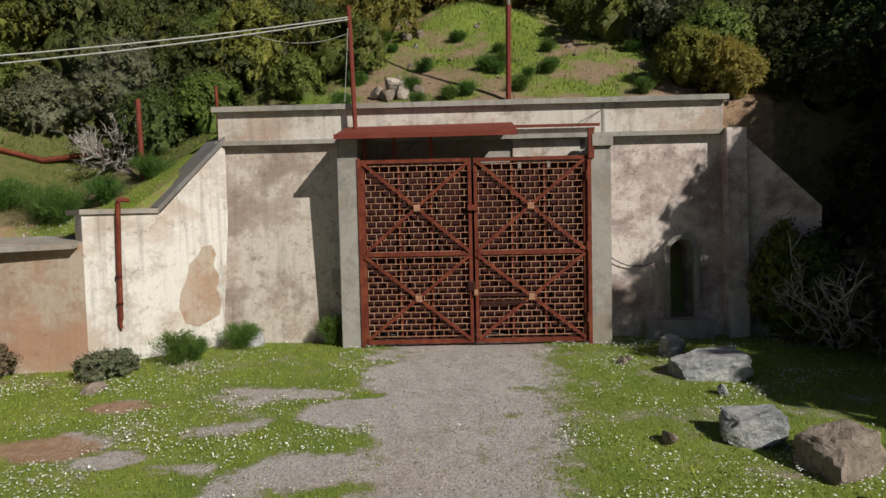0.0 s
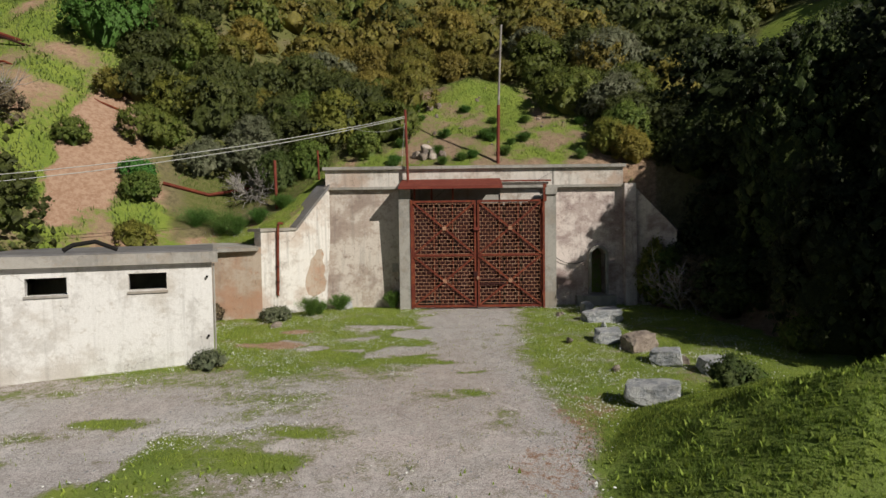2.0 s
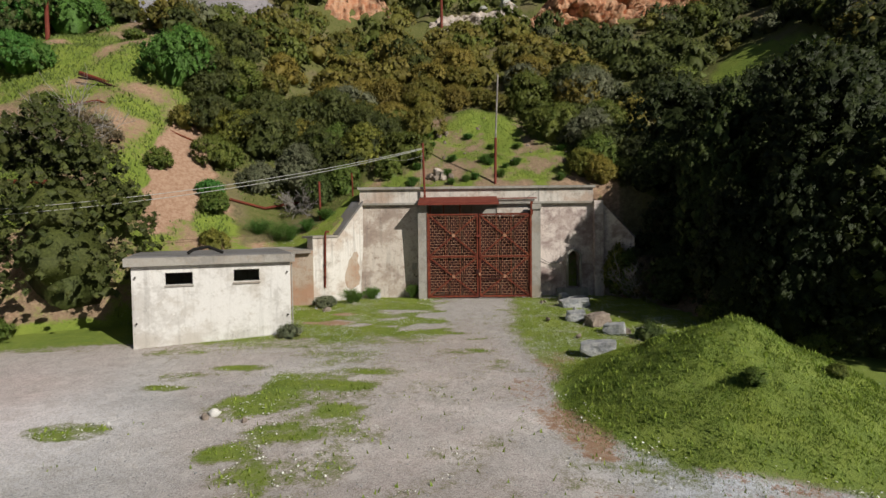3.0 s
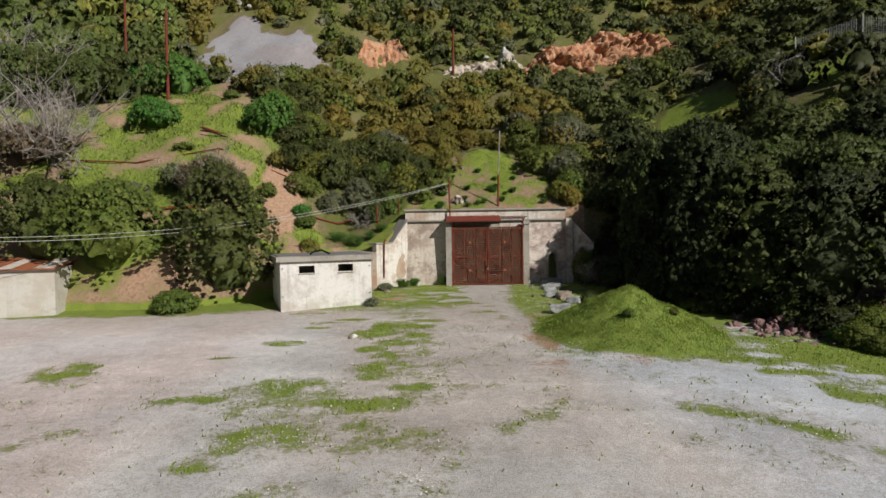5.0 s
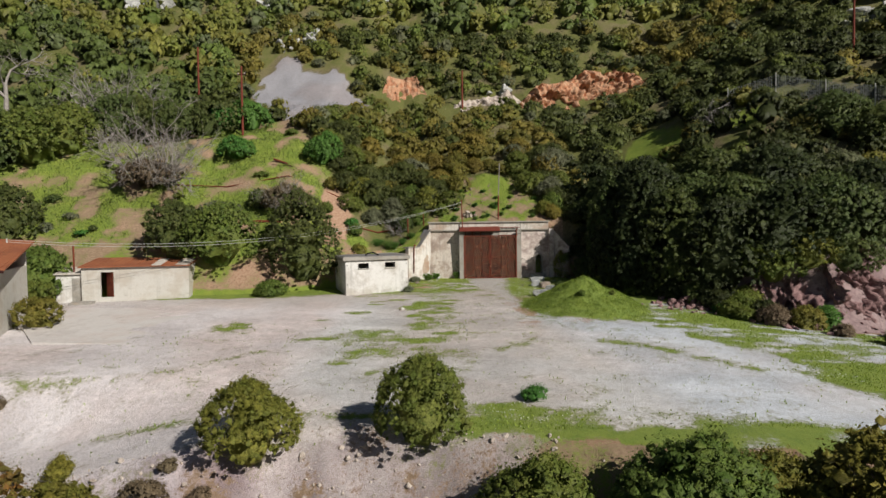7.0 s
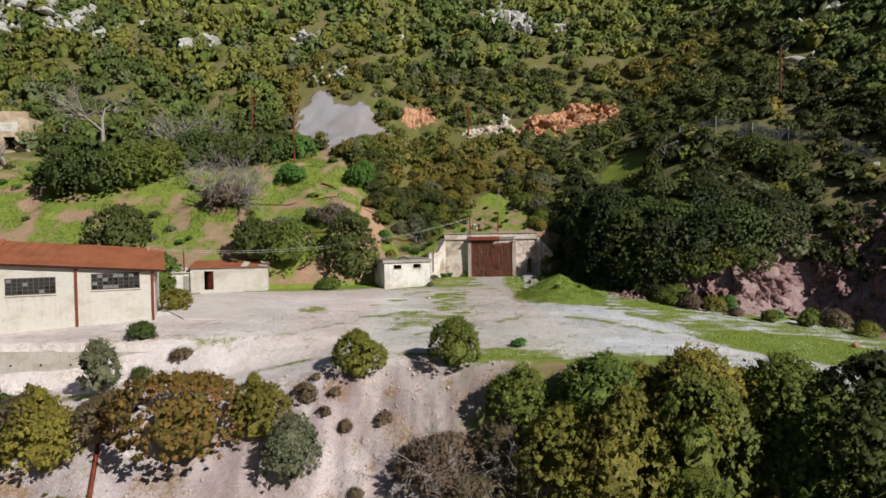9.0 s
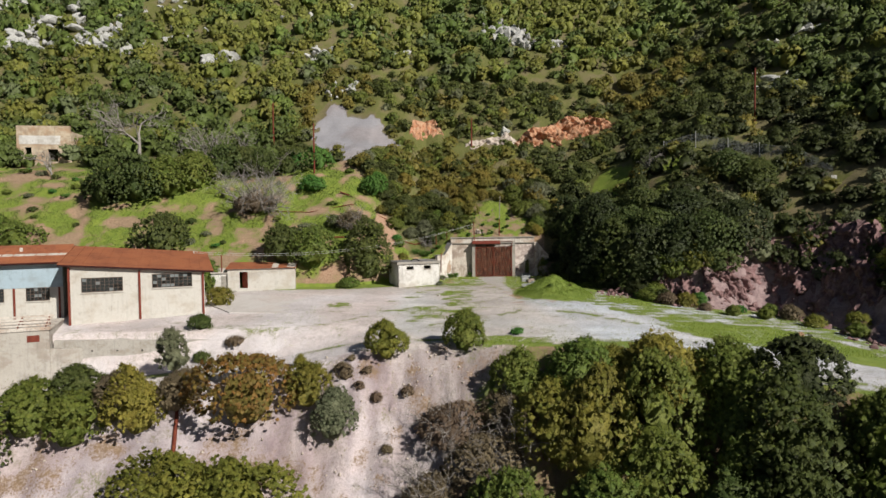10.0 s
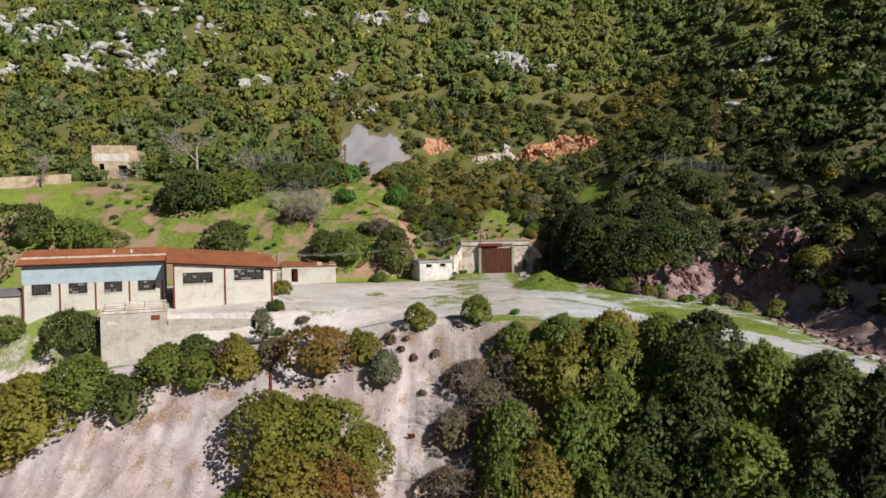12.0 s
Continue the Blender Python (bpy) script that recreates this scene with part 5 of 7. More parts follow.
def niche_wall():
    """The wall bay between the gate's pilaster and the buttress, with a recess under an arch."""
    bm = bmesh.new()
    x0, x1, z0, z1, a0, a1, zs, zb = 2.97, 5.72, -0.4, 4.62, 4.455, 5.005, 1.95, 0.42
    y = lambda z: 0.66 + 0.20 * (z - z0) / (z1 - z0)
    n, cx, r = 12, (a0 + a1) / 2, (a1 - a0) / 2
    head = [(a0, zb), (a0, zs)] + [(cx - r * math.cos(math.pi * k / n), zs + r * math.sin(math.pi * k / n)) for k in range(1, n)] + [(a1, zs), (a1, zb)]
    f = [bm.verts.new((x, y(z), z)) for x, z in head]
    b = [bm.verts.new((x, 1.35, z)) for x, z in head]
    for i in range(len(head)):
        j = (i + 1) % len(head)
        bm.faces.new((f[i], f[j], b[j], b[i]))
    bm.faces.new(b[::-1])
    c = {k: bm.verts.new((x, y(z), z)) for k, (x, z) in {"bl": (x0, z0), "br": (x1, z0), "tr": (x1, z1), "tl": (x0, z1), "pl": (a0, z0), "pr": (a1, z0)}.items()}
    top = len(head) // 2
    bm.faces.new((c["bl"], c["pl"], f[0], f[1], c["tl"]))
    bm.faces.new((c["pl"], c["pr"], f[-1], f[0]))
    bm.faces.new((c["pr"], c["br"], c["tr"], f[-2], f[-1]))
    bm.faces.new([c["tl"], *f[1:top + 1]])
    bm.faces.new([c["tl"], f[top], c["tr"]])
    bm.faces.new([c["tr"], *f[top:-1]])
    bmesh.ops.recalc_face_normals(bm, faces=bm.faces)
    return bm


part("niche_wall", niche_wall(), M_wall_right, portal, "damp rendered wall with an arched niche")
part("niche_arch", arch(4.455, 5.005, 0.42, 1.95, 0.56, 0.76, 0.11), M_conc, portal, "grey arched surround of the niche")
part("niche_sill", box(3.85, 5.35, 0.28, 0.68, -0.2, 0.40), M_conc, portal, "", 0.03)
# paler facing on the lintel past the canopy: its sunlit part put into colour
part("sunlit_lintel_face", box(0.95, 2.5, 0.86, 0.915, 4.15, 4.60), M_parapet, portal)
part("beam_end", box(2.56, 3.0, -0.14, 0.60, 4.305, 4.56), M_conc, portal, "", 0.03)
part("seam", box(2.985, 3.03, 0.725, 0.74, 4.70, 5.36), M_conc, portal)

meter = thing("meter_box", "small pale metal box on the portal wall", "box")
part("case", box(-3.30, -3.06, 0.66, 0.80, 1.30, 1.72), M_conc, meter, "", 0.01)
part("conduit", tube([(-3.18, 0.70, 1.3), (-3.2, 0.64, 1.12), (-3.1, 0.62, 1.02), (-3.05, 0.62, 1.1)], 0.012, 6), M_dark, meter)

drain = thing("drain_pipe", "rusted drain pipe on the western wing wall", "pipe")
o = Vector((-5.72, 0.75, 0)) + u * 2.45 + out * 1.4
part("pipe", tube([(o.x, o.y, 0.95), (o.x + 0.02, o.y, 2.2), (o.x + 0.05, o.y, 3.28)], 0.05), M_rust, drain)
part("elbow", tube([(o.x + 0.05, o.y, 3.28), (o.x + 0.07, o.y + 0.05, 3.34), (o.x + 0.16, o.y + 0.2, 3.33)], 0.05), M_rust, drain)
part("broken_end", tube([(o.x, o.y, 0.95), (o.x - 0.02, o.y, 0.82), (o.x + 0.02, o.y, 0.72)], 0.055, 8, None, 0.5), M_rust, drain)
for z in (1.2, 1.75):
    part("clamp", tube([(o.x, o.y, z), (o.x, o.y, z + 0.05)], 0.065), M_rust_dark, drain)

post = thing("steel_post", "rusted steel post on the slope behind the wing", "post")
zp = float(ground_z(-7.9, 1.2))
part("shaft", tube([(-7.9, 1.2, zp - 0.4), (-7.95, 1.2, zp + 1.9)], 0.06), M_redpaint, post)
post = thing("steel_post", "thin rusted post on the slope behind the wing", "post")
zp = float(ground_z(-6.4, 2.2))
part("shaft", tube([(-6.4, 2.2, zp - 0.3), (-6.45, 2.2, zp + 1.2)], 0.04), M_rust, post)

M_cable = Nodes("grey_cable").done((0.42, 0.42, 0.40), 0.6)
M_cable_dark = Nodes("black_cable").done((0.03, 0.03, 0.03), 0.6)


def hang(a, b, sag, n=16):
    a, b = Vector(a), Vector(b)
    return [a.lerp(b, k / n) - Vector((0, 0, sag * 4 * (k / n) * (1 - k / n))) for k in range(n + 1)]


mast = thing("chimney_pipe", "rusted flue pipe beside the outbuilding", "pipe")
part("shaft", tube([(-34.1, -9.5, -0.5), (-34.1, -9.5, 3.9)], 0.07), M_rust, mast)
for i, (dz, sag) in enumerate(((0.0, 1.62), (-0.05, 1.74))):
    c = solo("overhead_cable", tube(hang((-2.69, 0.42, 7.35 + dz), (-34.85, -15.7, 4.5 + 3 * dz), sag, 24), 0.014, 5), M_cable, "pale overhead cable from the portal pole", "cable", "overhead cables")
solo("hanging_wire", tube(hang((-2.72, 0.40, 7.1), (-2.86, 0.52, 5.5), 0.0, 4), 0.007, 5), M_cable, "thin wire hanging beside the pole", "wire")
solo("hanging_wire", tube(hang((-4.8, 0.0, 6.93), (-2.70, 0.42, 7.0), 0.22, 10), 0.006, 5), M_cable, "thin slack wire under the overhead cables", "wire")
solo("wall_cable", tube(hang((3.0, 0.66, 1.95), (4.15, 0.66, 1.72), 0.2, 10), 0.012, 5), M_cable_dark, "black cable drooping along the damp wall", "cable")
solo("stay_wire", tube([(2.2, 0.3, 4.78), (2.95, 0.72, 5.2)], 0.008, 5), M_cable_dark, "thin stay wire above the gate", "wire")
solo("stay_wire", tube([(-1.6, -0.02, 4.2), (-1.15, 0.3, 4.6)], 0.008, 5), M_cable_dark, "thin stay wire under the canopy", "wire")

# gate hardware
part("lock_plate", box(-0.16, 0.0, -0.06, -0.035, 1.22, 1.42), M_rust_dark, gate)
part("padlock", box(-0.03, 0.05, -0.10, -0.05, 1.12, 1.24), M_rust_light, gate)
part("lower_rail", box(0.1, 1.1, -0.06, -0.036, 0.92, 0.99), M_rust_dark, gate)
part("lower_rail", box(0.1, 1.1, -0.06, -0.036, 1.09, 1.15), M_rust_dark, gate)
for x in (-2.47, 2.43):
    for z in (0.5, 2.05, 3.6):
        part("hinge", tube([(x + 0.02, -0.06, z), (x + 0.02, -0.06, z + 0.2)], 0.035), M_rust, gate)
for x in (-1.25, 1.23):
    for z in (1.07, 3.06):
        part("gusset", box(x - 0.07, x + 0.07, -0.078, -0.072, z - 0.07, z + 0.07), M_rust_light, gate)

# hut details
for x in (0.12, W - 0.12):
    for z in (0.35, 1.95):
        part("insulator", tube([(x, -0.10, z), (x, 0.0, z)], 0.03), M_dark, hut)
part("corner_pipe", tube([(W + 0.05, -0.04, -0.6), (W + 0.05, -0.04, 2.3)], 0.025, 6), M_conc, hut)
annex = thing("low_annex", "low brown annex roofed with a concrete slab", "annex")
part("roof_slab", slab([(-10.6, -2.15, 2.42), (-7.80, -1.78, 2.50), (-7.9, 0.1, 2.66), (-10.9, -0.2, 2.60)], 0.11), M_conc, annex, "", 0.02)

# ---- workshop details ----


def steel_window(parent, x0, x1, z0, z1, nx, nz, y=0.0):
    """A steel window: recessed panes one by one, frame, glazing bars and a sill."""
    # black plate on the solid wall, painted as the unlit room behind the panes
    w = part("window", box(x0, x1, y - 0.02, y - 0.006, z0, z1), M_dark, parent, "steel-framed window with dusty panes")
    for a in ((x0 - 0.05, x1 + 0.05, y - 0.07, y, z1, z1 + 0.06), (x0 - 0.05, x1 + 0.05, y - 0.07, y, z0 - 0.06, z0), (x0 - 0.05, x0, y - 0.07, y, z0, z1), (x1, x1 + 0.05, y - 0.07, y, z0, z1)):
        part("window_frame", box(*a), M_winframe, w)
    dx, dz = (x1 - x0) / nx, (z1 - z0) / nz
    for i in range(1, nx):
        part("glazing_bar", box(x0 + i * dx - 0.02, x0 + i * dx + 0.02, y - 0.06, y - 0.034, z0, z1), M_winframe, w)
    for j in range(1, nz):
        part("glazing_bar", box(x0, x1, y - 0.062, y - 0.036, z0 + j * dz - 0.015, z0 + j * dz + 0.015), M_winframe, w)
    r = np.random.default_rng(int(abs(x0) * 10) + nx)
    for i in range(nx):
        for j in range(nz):
            if r.random() < 0.8:
                part("pane", box(x0 + i * dx + 0.022, x0 + (i + 1) * dx - 0.022, y - 0.032, y - 0.026, z0 + j * dz + 0.018, z0 + (j + 1) * dz - 0.018), M_glass if r.random() < 0.86 else M_glass_pale, w)
    part("sill", box(x0 - 0.12, x1 + 0.12, y - 0.10, y - 0.004, z0 - 0.16, z0 - 0.065), M_cream, w)
    return w


M_winframe = rust("window_steel", (0.10, 0.085, 0.075), (0.17, 0.11, 0.08))
M_glass_pale = Nodes("grimy_glass").done((0.16, 0.18, 0.19), 0.35, 0, 0.5)
steel_window(shop, 1.11, 4.44, 3.40, 4.64, 9, 4)
steel_window(shop, 7.07, 10.56, 3.55, 4.78, 9, 4)
for x, z in ((0.06, 5.75), (5.92, 5.25), (11.60, 4.80)):
    part("downpipe", box(x - 0.09, x + 0.09, -0.16, -0.01, 0.0, z), M_redpaint, shop, "red-painted downpipe")
part("cable_bracket", tube([(10.9, 8.0, 6.1), (10.9, 8.0, 6.8)], 0.05, 6), M_cable, shop, "grey cable bracket on the roof's edge")
part("plinth", box(-0.1, 11.85, -0.12, -0.001, -1.4, 0.12), M_conc, shop)
part("gutter", tube([(-0.8, -0.42, 5.98), (12.6, -0.42, 4.90)], 0.09, 6), M_rust_dark, shop)
for k in range(15):
    x = -0.7 + 0.93 * k
    z = 6.105 - 1.08 * (x + 0.8) / 13.4
    part("roof_seam", beam((x, -0.34, z), (x, 9.2, z + 1.52), 0.06, 0.05), M_roof, shop)
part("lamp_bracket", tube([(11.7, -0.05, 4.5), (11.9, -0.5, 4.55), (11.9, -0.5, 4.35)], 0.03, 6), M_rust_dark, shop)
ledge = solo("loading_ledge", box(-1.0, 12.2, -2.6, -0.14, -3.2, -0.35), M_conc, "low concrete ledge in front of the workshop", "ledge", m=shop_m, bevel=0.03)
ramp = solo("retaining_wall", prism([(-1.0, -4.9), (11.0, -4.9), (11.0, -4.5), (-1.0, -4.5)], -6.0, [-0.9, -1.6, -1.6, -0.9]), M_dock, "long pale concrete retaining wall beside the road", "wall", m=shop_m)
for i, x in enumerate((1.0, 4.75, 8.5, 12.2)):
    steel_window(hall, x, x + 1.85, 2.28, 3.46, 6, 4)
for x in (0.1, 3.78, 7.52, 11.2, 14.9):
    part("downpipe", box(x - 0.08, x + 0.08, -0.13, -0.004, -0.3, 3.5), M_redpaint, hall, "red-painted downpipe")
part("light_strip", slab([(-0.45, 1.3, 6.47), (15.5, 1.3, 6.57), (15.5, 1.9, 6.77), (-0.45, 1.9, 6.67)], 0.03), M_parapet, hall, "pale strip of roof sheeting")
part("gutter", tube([(-0.5, -0.66, 5.78), (15.6, -0.66, 5.88)], 0.09, 6), M_rust_dark, hall)
part("side_wall", box(14.95, 15.2, 0.252, 8, -1.5, 5.7), M_cream, hall)
part("back_wall", box(0, 15.2, 8.002, 8.25, -1.5, 5.7), M_cream, hall)
part("back_wall", box(0, 11.75, 9.002, 9.25, -1.0, 5.8), M_cream, shop)
for k in range(18):
    x = -0.4 + 0.94 * k
    part("roof_seam", beam((x, -0.58, 5.86 + 0.006 * x), (x, 4.4, 7.46 + 0.006 * x), 0.06, 0.05), M_roof, hall)
for x in (9.2, 11.2):
    part("roof_vent", box(x, x + 0.25, 2.6, 2.9, 6.9, 7.35), M_parapet, hall)

lean = thing("lean_to", "small grey-roofed lean-to beside the hall", "lean-to", hall_m @ pose(-4.6, -0.4, 0))
part("wall", box(0, 4.4, 0, 3.5, -2.0, 2.3), M_cream, lean)
part("roof", slab([(-0.2, -0.3, 2.45), (4.55, -0.3, 2.45), (4.55, 3.6, 3.0), (-0.2, 3.6, 3.0)], 0.12), M_roofconc, lean)
# plain black plate: the dark inside is only its colour
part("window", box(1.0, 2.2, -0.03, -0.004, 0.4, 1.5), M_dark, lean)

for k in range(5):
    y, z = 0.05 + 0.48 * k, 5.34 + 0.20 * k
    part("rail", beam((0.0, y, z), (6.6, y, z), 0.16, 0.07), M_parapet, dock, "pale painted slat of the sloping rack")
for x in (0.3, 2.3, 4.3, 6.3):
    part("rack_bar", beam((x, 0.0, 5.26), (x, 2.1, 6.10), 0.09, 0.09), M_rust, dock)
    part("rack_leg", beam((x, 2.05, 5.2), (x, 2.05, 6.05), 0.09, 0.09), M_rust, dock)
part("cap", box(-0.1, 6.7, -0.1, 6.55, 5.152, 5.30), M_parapet, dock, "", 0.02)
part("notice", box(5.0, 5.9, -0.03, -0.004, 4.2, 4.75), M_redpaint, dock, "faded red notice board")
part("vent", box(0.7, 1.7, -0.03, -0.004, 3.9, 4.3), M_parapet, dock)

# outbuilding details
d = part("open_door", box(0, 0.9, -0.03, 0.03, -0.25, 1.72), M_rust, shed, "rusted sheet door standing open")
d.matrix_basis = pose(2.31, 0.06, 0, 0, 0, 138)
for k in range(9):
    x = 0.0 + 1.0 * k
    part("roof_seam", beam((x, -0.24, 2.215), (x, 4.15, 2.76), 0.05, 0.04), M_roof, shed)
for x0, x1 in ((5.2, 6.0), (7.0, 8.1)):
    part("roof_sheet", slab([(x0, -0.26, 2.225), (x1, -0.26, 2.225), (x1, 3.0, 2.63), (x0, 3.0, 2.63)], 0.02), M_parapet, shed, "pale replacement roof sheet")
privy = thing("lean_to", "small white lean-to beside the outbuilding", "lean-to", shed_m @ pose(-1.95, 0.3, 0))
part("wall", box(0, 1.9, 0, 2.4, -1.2, 1.6), M_hut, privy)
part("roof", slab([(-0.1, -0.2, 1.68), (1.92, -0.2, 1.68), (1.92, 2.5, 2.1), (-0.1, 2.5, 2.1)], 0.06), M_parapet, privy)
part("door", box(1.15, 1.85, -0.02, -0.004, -0.9, 1.3), M_conc, privy, "pale grey door")
solo("concrete_steps", box(0, 1.6, -1.0, 0.0, -1.4, -0.5), M_conc, "low concrete steps before the lean-to", "steps", m=shed_m @ pose(-0.6, 0, 0), bevel=0.03)

# ---- ruin, poles, fence on the hillside ----
ruin_m = pose(-75.6, 14.2, 18.9, 0, 0, 8)
ruin = thing("ruined_house", "roofless ruined stone house with pale plaster", "ruin", ruin_m)
part("front_wall", opening_wall(8.0, 0.5, -2.5, 5.4, [(1.2, 2.2, 0.3, 1.9), (4.6, 6.2, -0.4, 1.6)]), M_ruin, ruin)
part("side_wall", box(7.5, 8.0, 0.502, 6.0, -1.5, 4.6), M_ruin, ruin)
part("side_wall", box(0, 0.5, 0.502, 6.0, -1.5, 3.8), M_ruin, ruin)
part("back_wall", box(0, 8.0, 6.002, 6.5, -1.5, 4.4), M_ruin, ruin)
part("plaster_band", box(0.4, 6.6, -0.03, -0.004, 2.4, 3.8), M_hut, ruin, "remains of pale plaster")
part("broken_corner", prism([(7.0, -0.2), (8.3, -0.2), (8.3, 0.6), (7.0, 0.6)], -1.5, [2.6, 4.2, 4.6, 3.0]), M_ruin, ruin)
wall = solo("stone_wall", prism([(-90, 9.2), (-78, 11.0), (-78, 11.6), (-90, 9.8)], 14.0, [17.9, 18.6, 18.6, 17.9]), M_ruin, "low pale stone wall beside the ruin", "wall")


def pylon(x, y, h, label, arm=True):
    z = float(ground_z(x, y))
    ob = thing("utility_pole", label, "pole", pose(x, y, z), "utility poles")
    part("shaft", tube([(0, 0, -0.5), (0, 0, h * 0.5), (0.03, 0, h)], 0.14, 8, None, 0.7), M_redpaint, ob)
    if arm:
        part("crossarm", box(-0.45, 0.45, -0.04, 0.04, h - 1.0, h - 0.9), M_rust_dark, ob)
        for k in (-0.35, 0.35):
            part("insulator", tube([(k, 0, h - 0.9), (k, 0, h - 0.72)], 0.05, 6), M_parapet, ob)
    return ob


pylon(-26.6, 9.5, 7.6, "rust-red utility pole on the meadow slope")
pylon(-36.0, 21.0, 7.5, "rust-red utility pole in the scrub", False)
pylon(-1.6, 27.2, 5.2, "rust-red utility pole below the cut rock", False)
pylon(40.3, 8.4, 8.0, "rust-red utility pole on the eastern slope")
pylon(-77.8, 12.8, 8.5, "rust-red utility pole beside the ruin", False)

fence = thing("wire_fence", "grey wire-mesh fence along the ridge path", "fence")
M_wire = Nodes("galvanised_wire").done((0.20, 0.21, 0.21), 0.5, 0.6)
run = [(26.2, 7.4), (29.8, 4.6), (33.2, 1.9), (36.4, -0.4), (39.2, -4.4), (41.2, -8.6)]
for (xa, ya), (xb, yb) in zip(run, run[1:]):
    za, zb = float(ground_z(xa, ya)), float(ground_z(xb, yb))
    part("fence_post", tube([(xa, ya, za - 0.3), (xa, ya, za + 2.3)], 0.05, 6), M_cable, fence)
    net = bmesh.new()
    for k in range(13):
        beam((xa, ya, za + 0.1 + 0.16 * k), (xb, yb, zb + 0.1 + 0.16 * k), 0.022, 0.022, net)
    for k in range(28):
        q = (k + 0.5) / 28
        x, y, z = xa + q * (xb - xa), ya + q * (yb - ya), za + q * (zb - za)
        beam((x, y, z + 0.05), (x, y, z + 2.1), 0.022, 0.022, net)
    part("wire_mesh", net, M_wire, fence)
sg = thing("sign", "small white sign board by the ridge fence", "sign", pose(40.9, -9.2, float(ground_z(40.9, -9.2)), 0, 0, -20))
part("board", box(-0.3, 0.3, -0.03, 0.0, 0.9, 1.6), M_hut, sg)
part("post", box(-0.04, 0.04, 0.002, 0.06, -0.3, 1.6), M_cable, sg)

# pipes on the slope
def ground_pipe(name, label, pts, r, lift):
    p = [(x, y, float(ground_z(x, y)) + lift) for x, y in pts]
    return solo(name, tube(p, r, 8), M_rust, label, "pipe")


line = thing("slope_pipe", "long rusted pipe running down the slope on props", "pipe")
a, b = Vector((-22.0, 5.0, float(ground_z(-22.0, 5.0)) + 0.55)), Vector((-10.0, 6.6, float(ground_z(-10.0, 6.6)) + 0.9))
part("pipe", tube([a.lerp(b, k / 6) for k in range(7)], 0.09), M_rust, line)
part("pipe", tube([a.lerp(b, k / 6) + Vector((0.2, -0.45, -0.2)) for k in range(5)], 0.055), M_rust_dark, line)
for k in (0.15, 0.4, 0.62, 0.85):
    c = a.lerp(b, k)
    g = float(ground_z(c.x, c.y))
    part("prop", tube([(c.x, c.y, min(g, c.z) - 0.4), (c.x, c.y, c.z)], 0.045, 6), M_rust, line)
ground_pipe("loose_pipe", "rusted pipe lying on the meadow", [(-25.0, -2.2), (-21.5, -2.0), (-19.5, -2.0)], 0.12, 0.12)
ground_pipe("loose_pipe", "rusted pipe lying on the slope behind the wing", [(-12.6, 1.6), (-11.0, 2.2), (-9.4, 3.0)], 0.07, 0.1)
ground_pipe("loose_pipe", "thin pale pipe across the meadow", [(-32, 1.8), (-26, 2.4), (-20, 3.2), (-15, 3.6)], 0.05, 0.15)
ground_pipe("bank_pipe", "rusted pipe running down the bank", [(-27.0, -37.6), (-26.5, -39.4), (-26.0, -41.4)], 0.14, 0.12)
solo("red_plate", box(-0.35, 0.35, -0.02, 0.02, 0.0, 0.7), M_redpaint, "small red metal plate on the bank", "plate", m=pose(-12.0, -43.3, float(ground_z(-12.0, -43.3)), 30))

# ---- bare trees ----


def branches(r, start, way, length, radius, depth, out):
    pts = [Vector(start)]
    d = Vector(way).normalized()
    for k in range(3):
        d = (d + Vector(r.normal(size=3)) * 0.16).normalized()
        pts.append(pts[-1] + d * length / 3)
    out.append((pts, radius))
    if depth:
        for k in range(int(r.integers(3, 5))):
            q = pts[int(r.integers(1, 4))]
            side = (d + Vector(r.normal(size=3)) * 0.62 + Vector((0, 0, 0.15))).normalized()
            branches(r, q, side, length * (0.55 + 0.25 * r.random()), radius * 0.55, depth - 1, out)


def bare_tree(x, y, h, trunk, stems, seed, name, label, depth=4, lean=0.9):
    r = np.random.default_rng(seed)
    ob = thing(name, label, "tree", pose(x, y, float(ground_z(x, y)) - 0.1))
    limbs = []
    for k in range(stems):
        a = 6.283 * k / stems + r.random()
        way = Vector((lean * math.cos(a), lean * math.sin(a), 1.0)) if stems > 1 else Vector((0.05, 0, 1))
        branches(r, (0, 0, 0.0), way, h * 0.45, trunk, depth, limbs)
    thick = bmesh.new()
    thin = bmesh.new()
    for pts, rad in limbs:
        tube(pts, max(rad, 0.014), 6 if rad > 0.05 else 3, thick if rad > 0.05 else thin, 0.55)
    part("trunk", thick, M_grey_twig, ob)
    part("crown", thin, M_grey_twig, ob, "bare grey twigs")
    return ob


bare_tree(-54.5, 12.3, 12.0, 0.34, 1, 5, "bare_tree", "leafless pale-barked tree on the meadow's upper edge", 5)
bare_tree(-33.6, 1.9, 9.0, 0.14, 10, 6, "bare_bush", "wide leafless grey bush on the meadow", 4, 1.3)
bare_tree(-43.5, 12.8, 9.0, 0.16, 6, 7, "bare_bush", "leafless grey bush above the meadow", 4, 1.0)
bare_tree(-66.5, 9.0, 6.0, 0.16, 1, 8, "bare_tree", "leafless brown tree beside the ruin", 4)
bare_tree(-82.0, 9.5, 7.5, 0.2, 1, 9, "bare_tree", "leafless tree by the stone wall", 4)
bare_tree(-19.2, -0.7, 5.0, 0.07, 10, 10, "bare_bush", "dry reddish-brown bush on the meadow", 3, 1.3)
bare_tree(23.8, 4.6, 4.4, 0.08, 6, 11, "bare_bush", "leafless greyish bush below the fence", 3, 0.9)
bare_tree(12.5, -46.4, 5.0, 0.09, 3, 12, "bare_tree", "dead white tree among the dark trees", 2, 0.4)
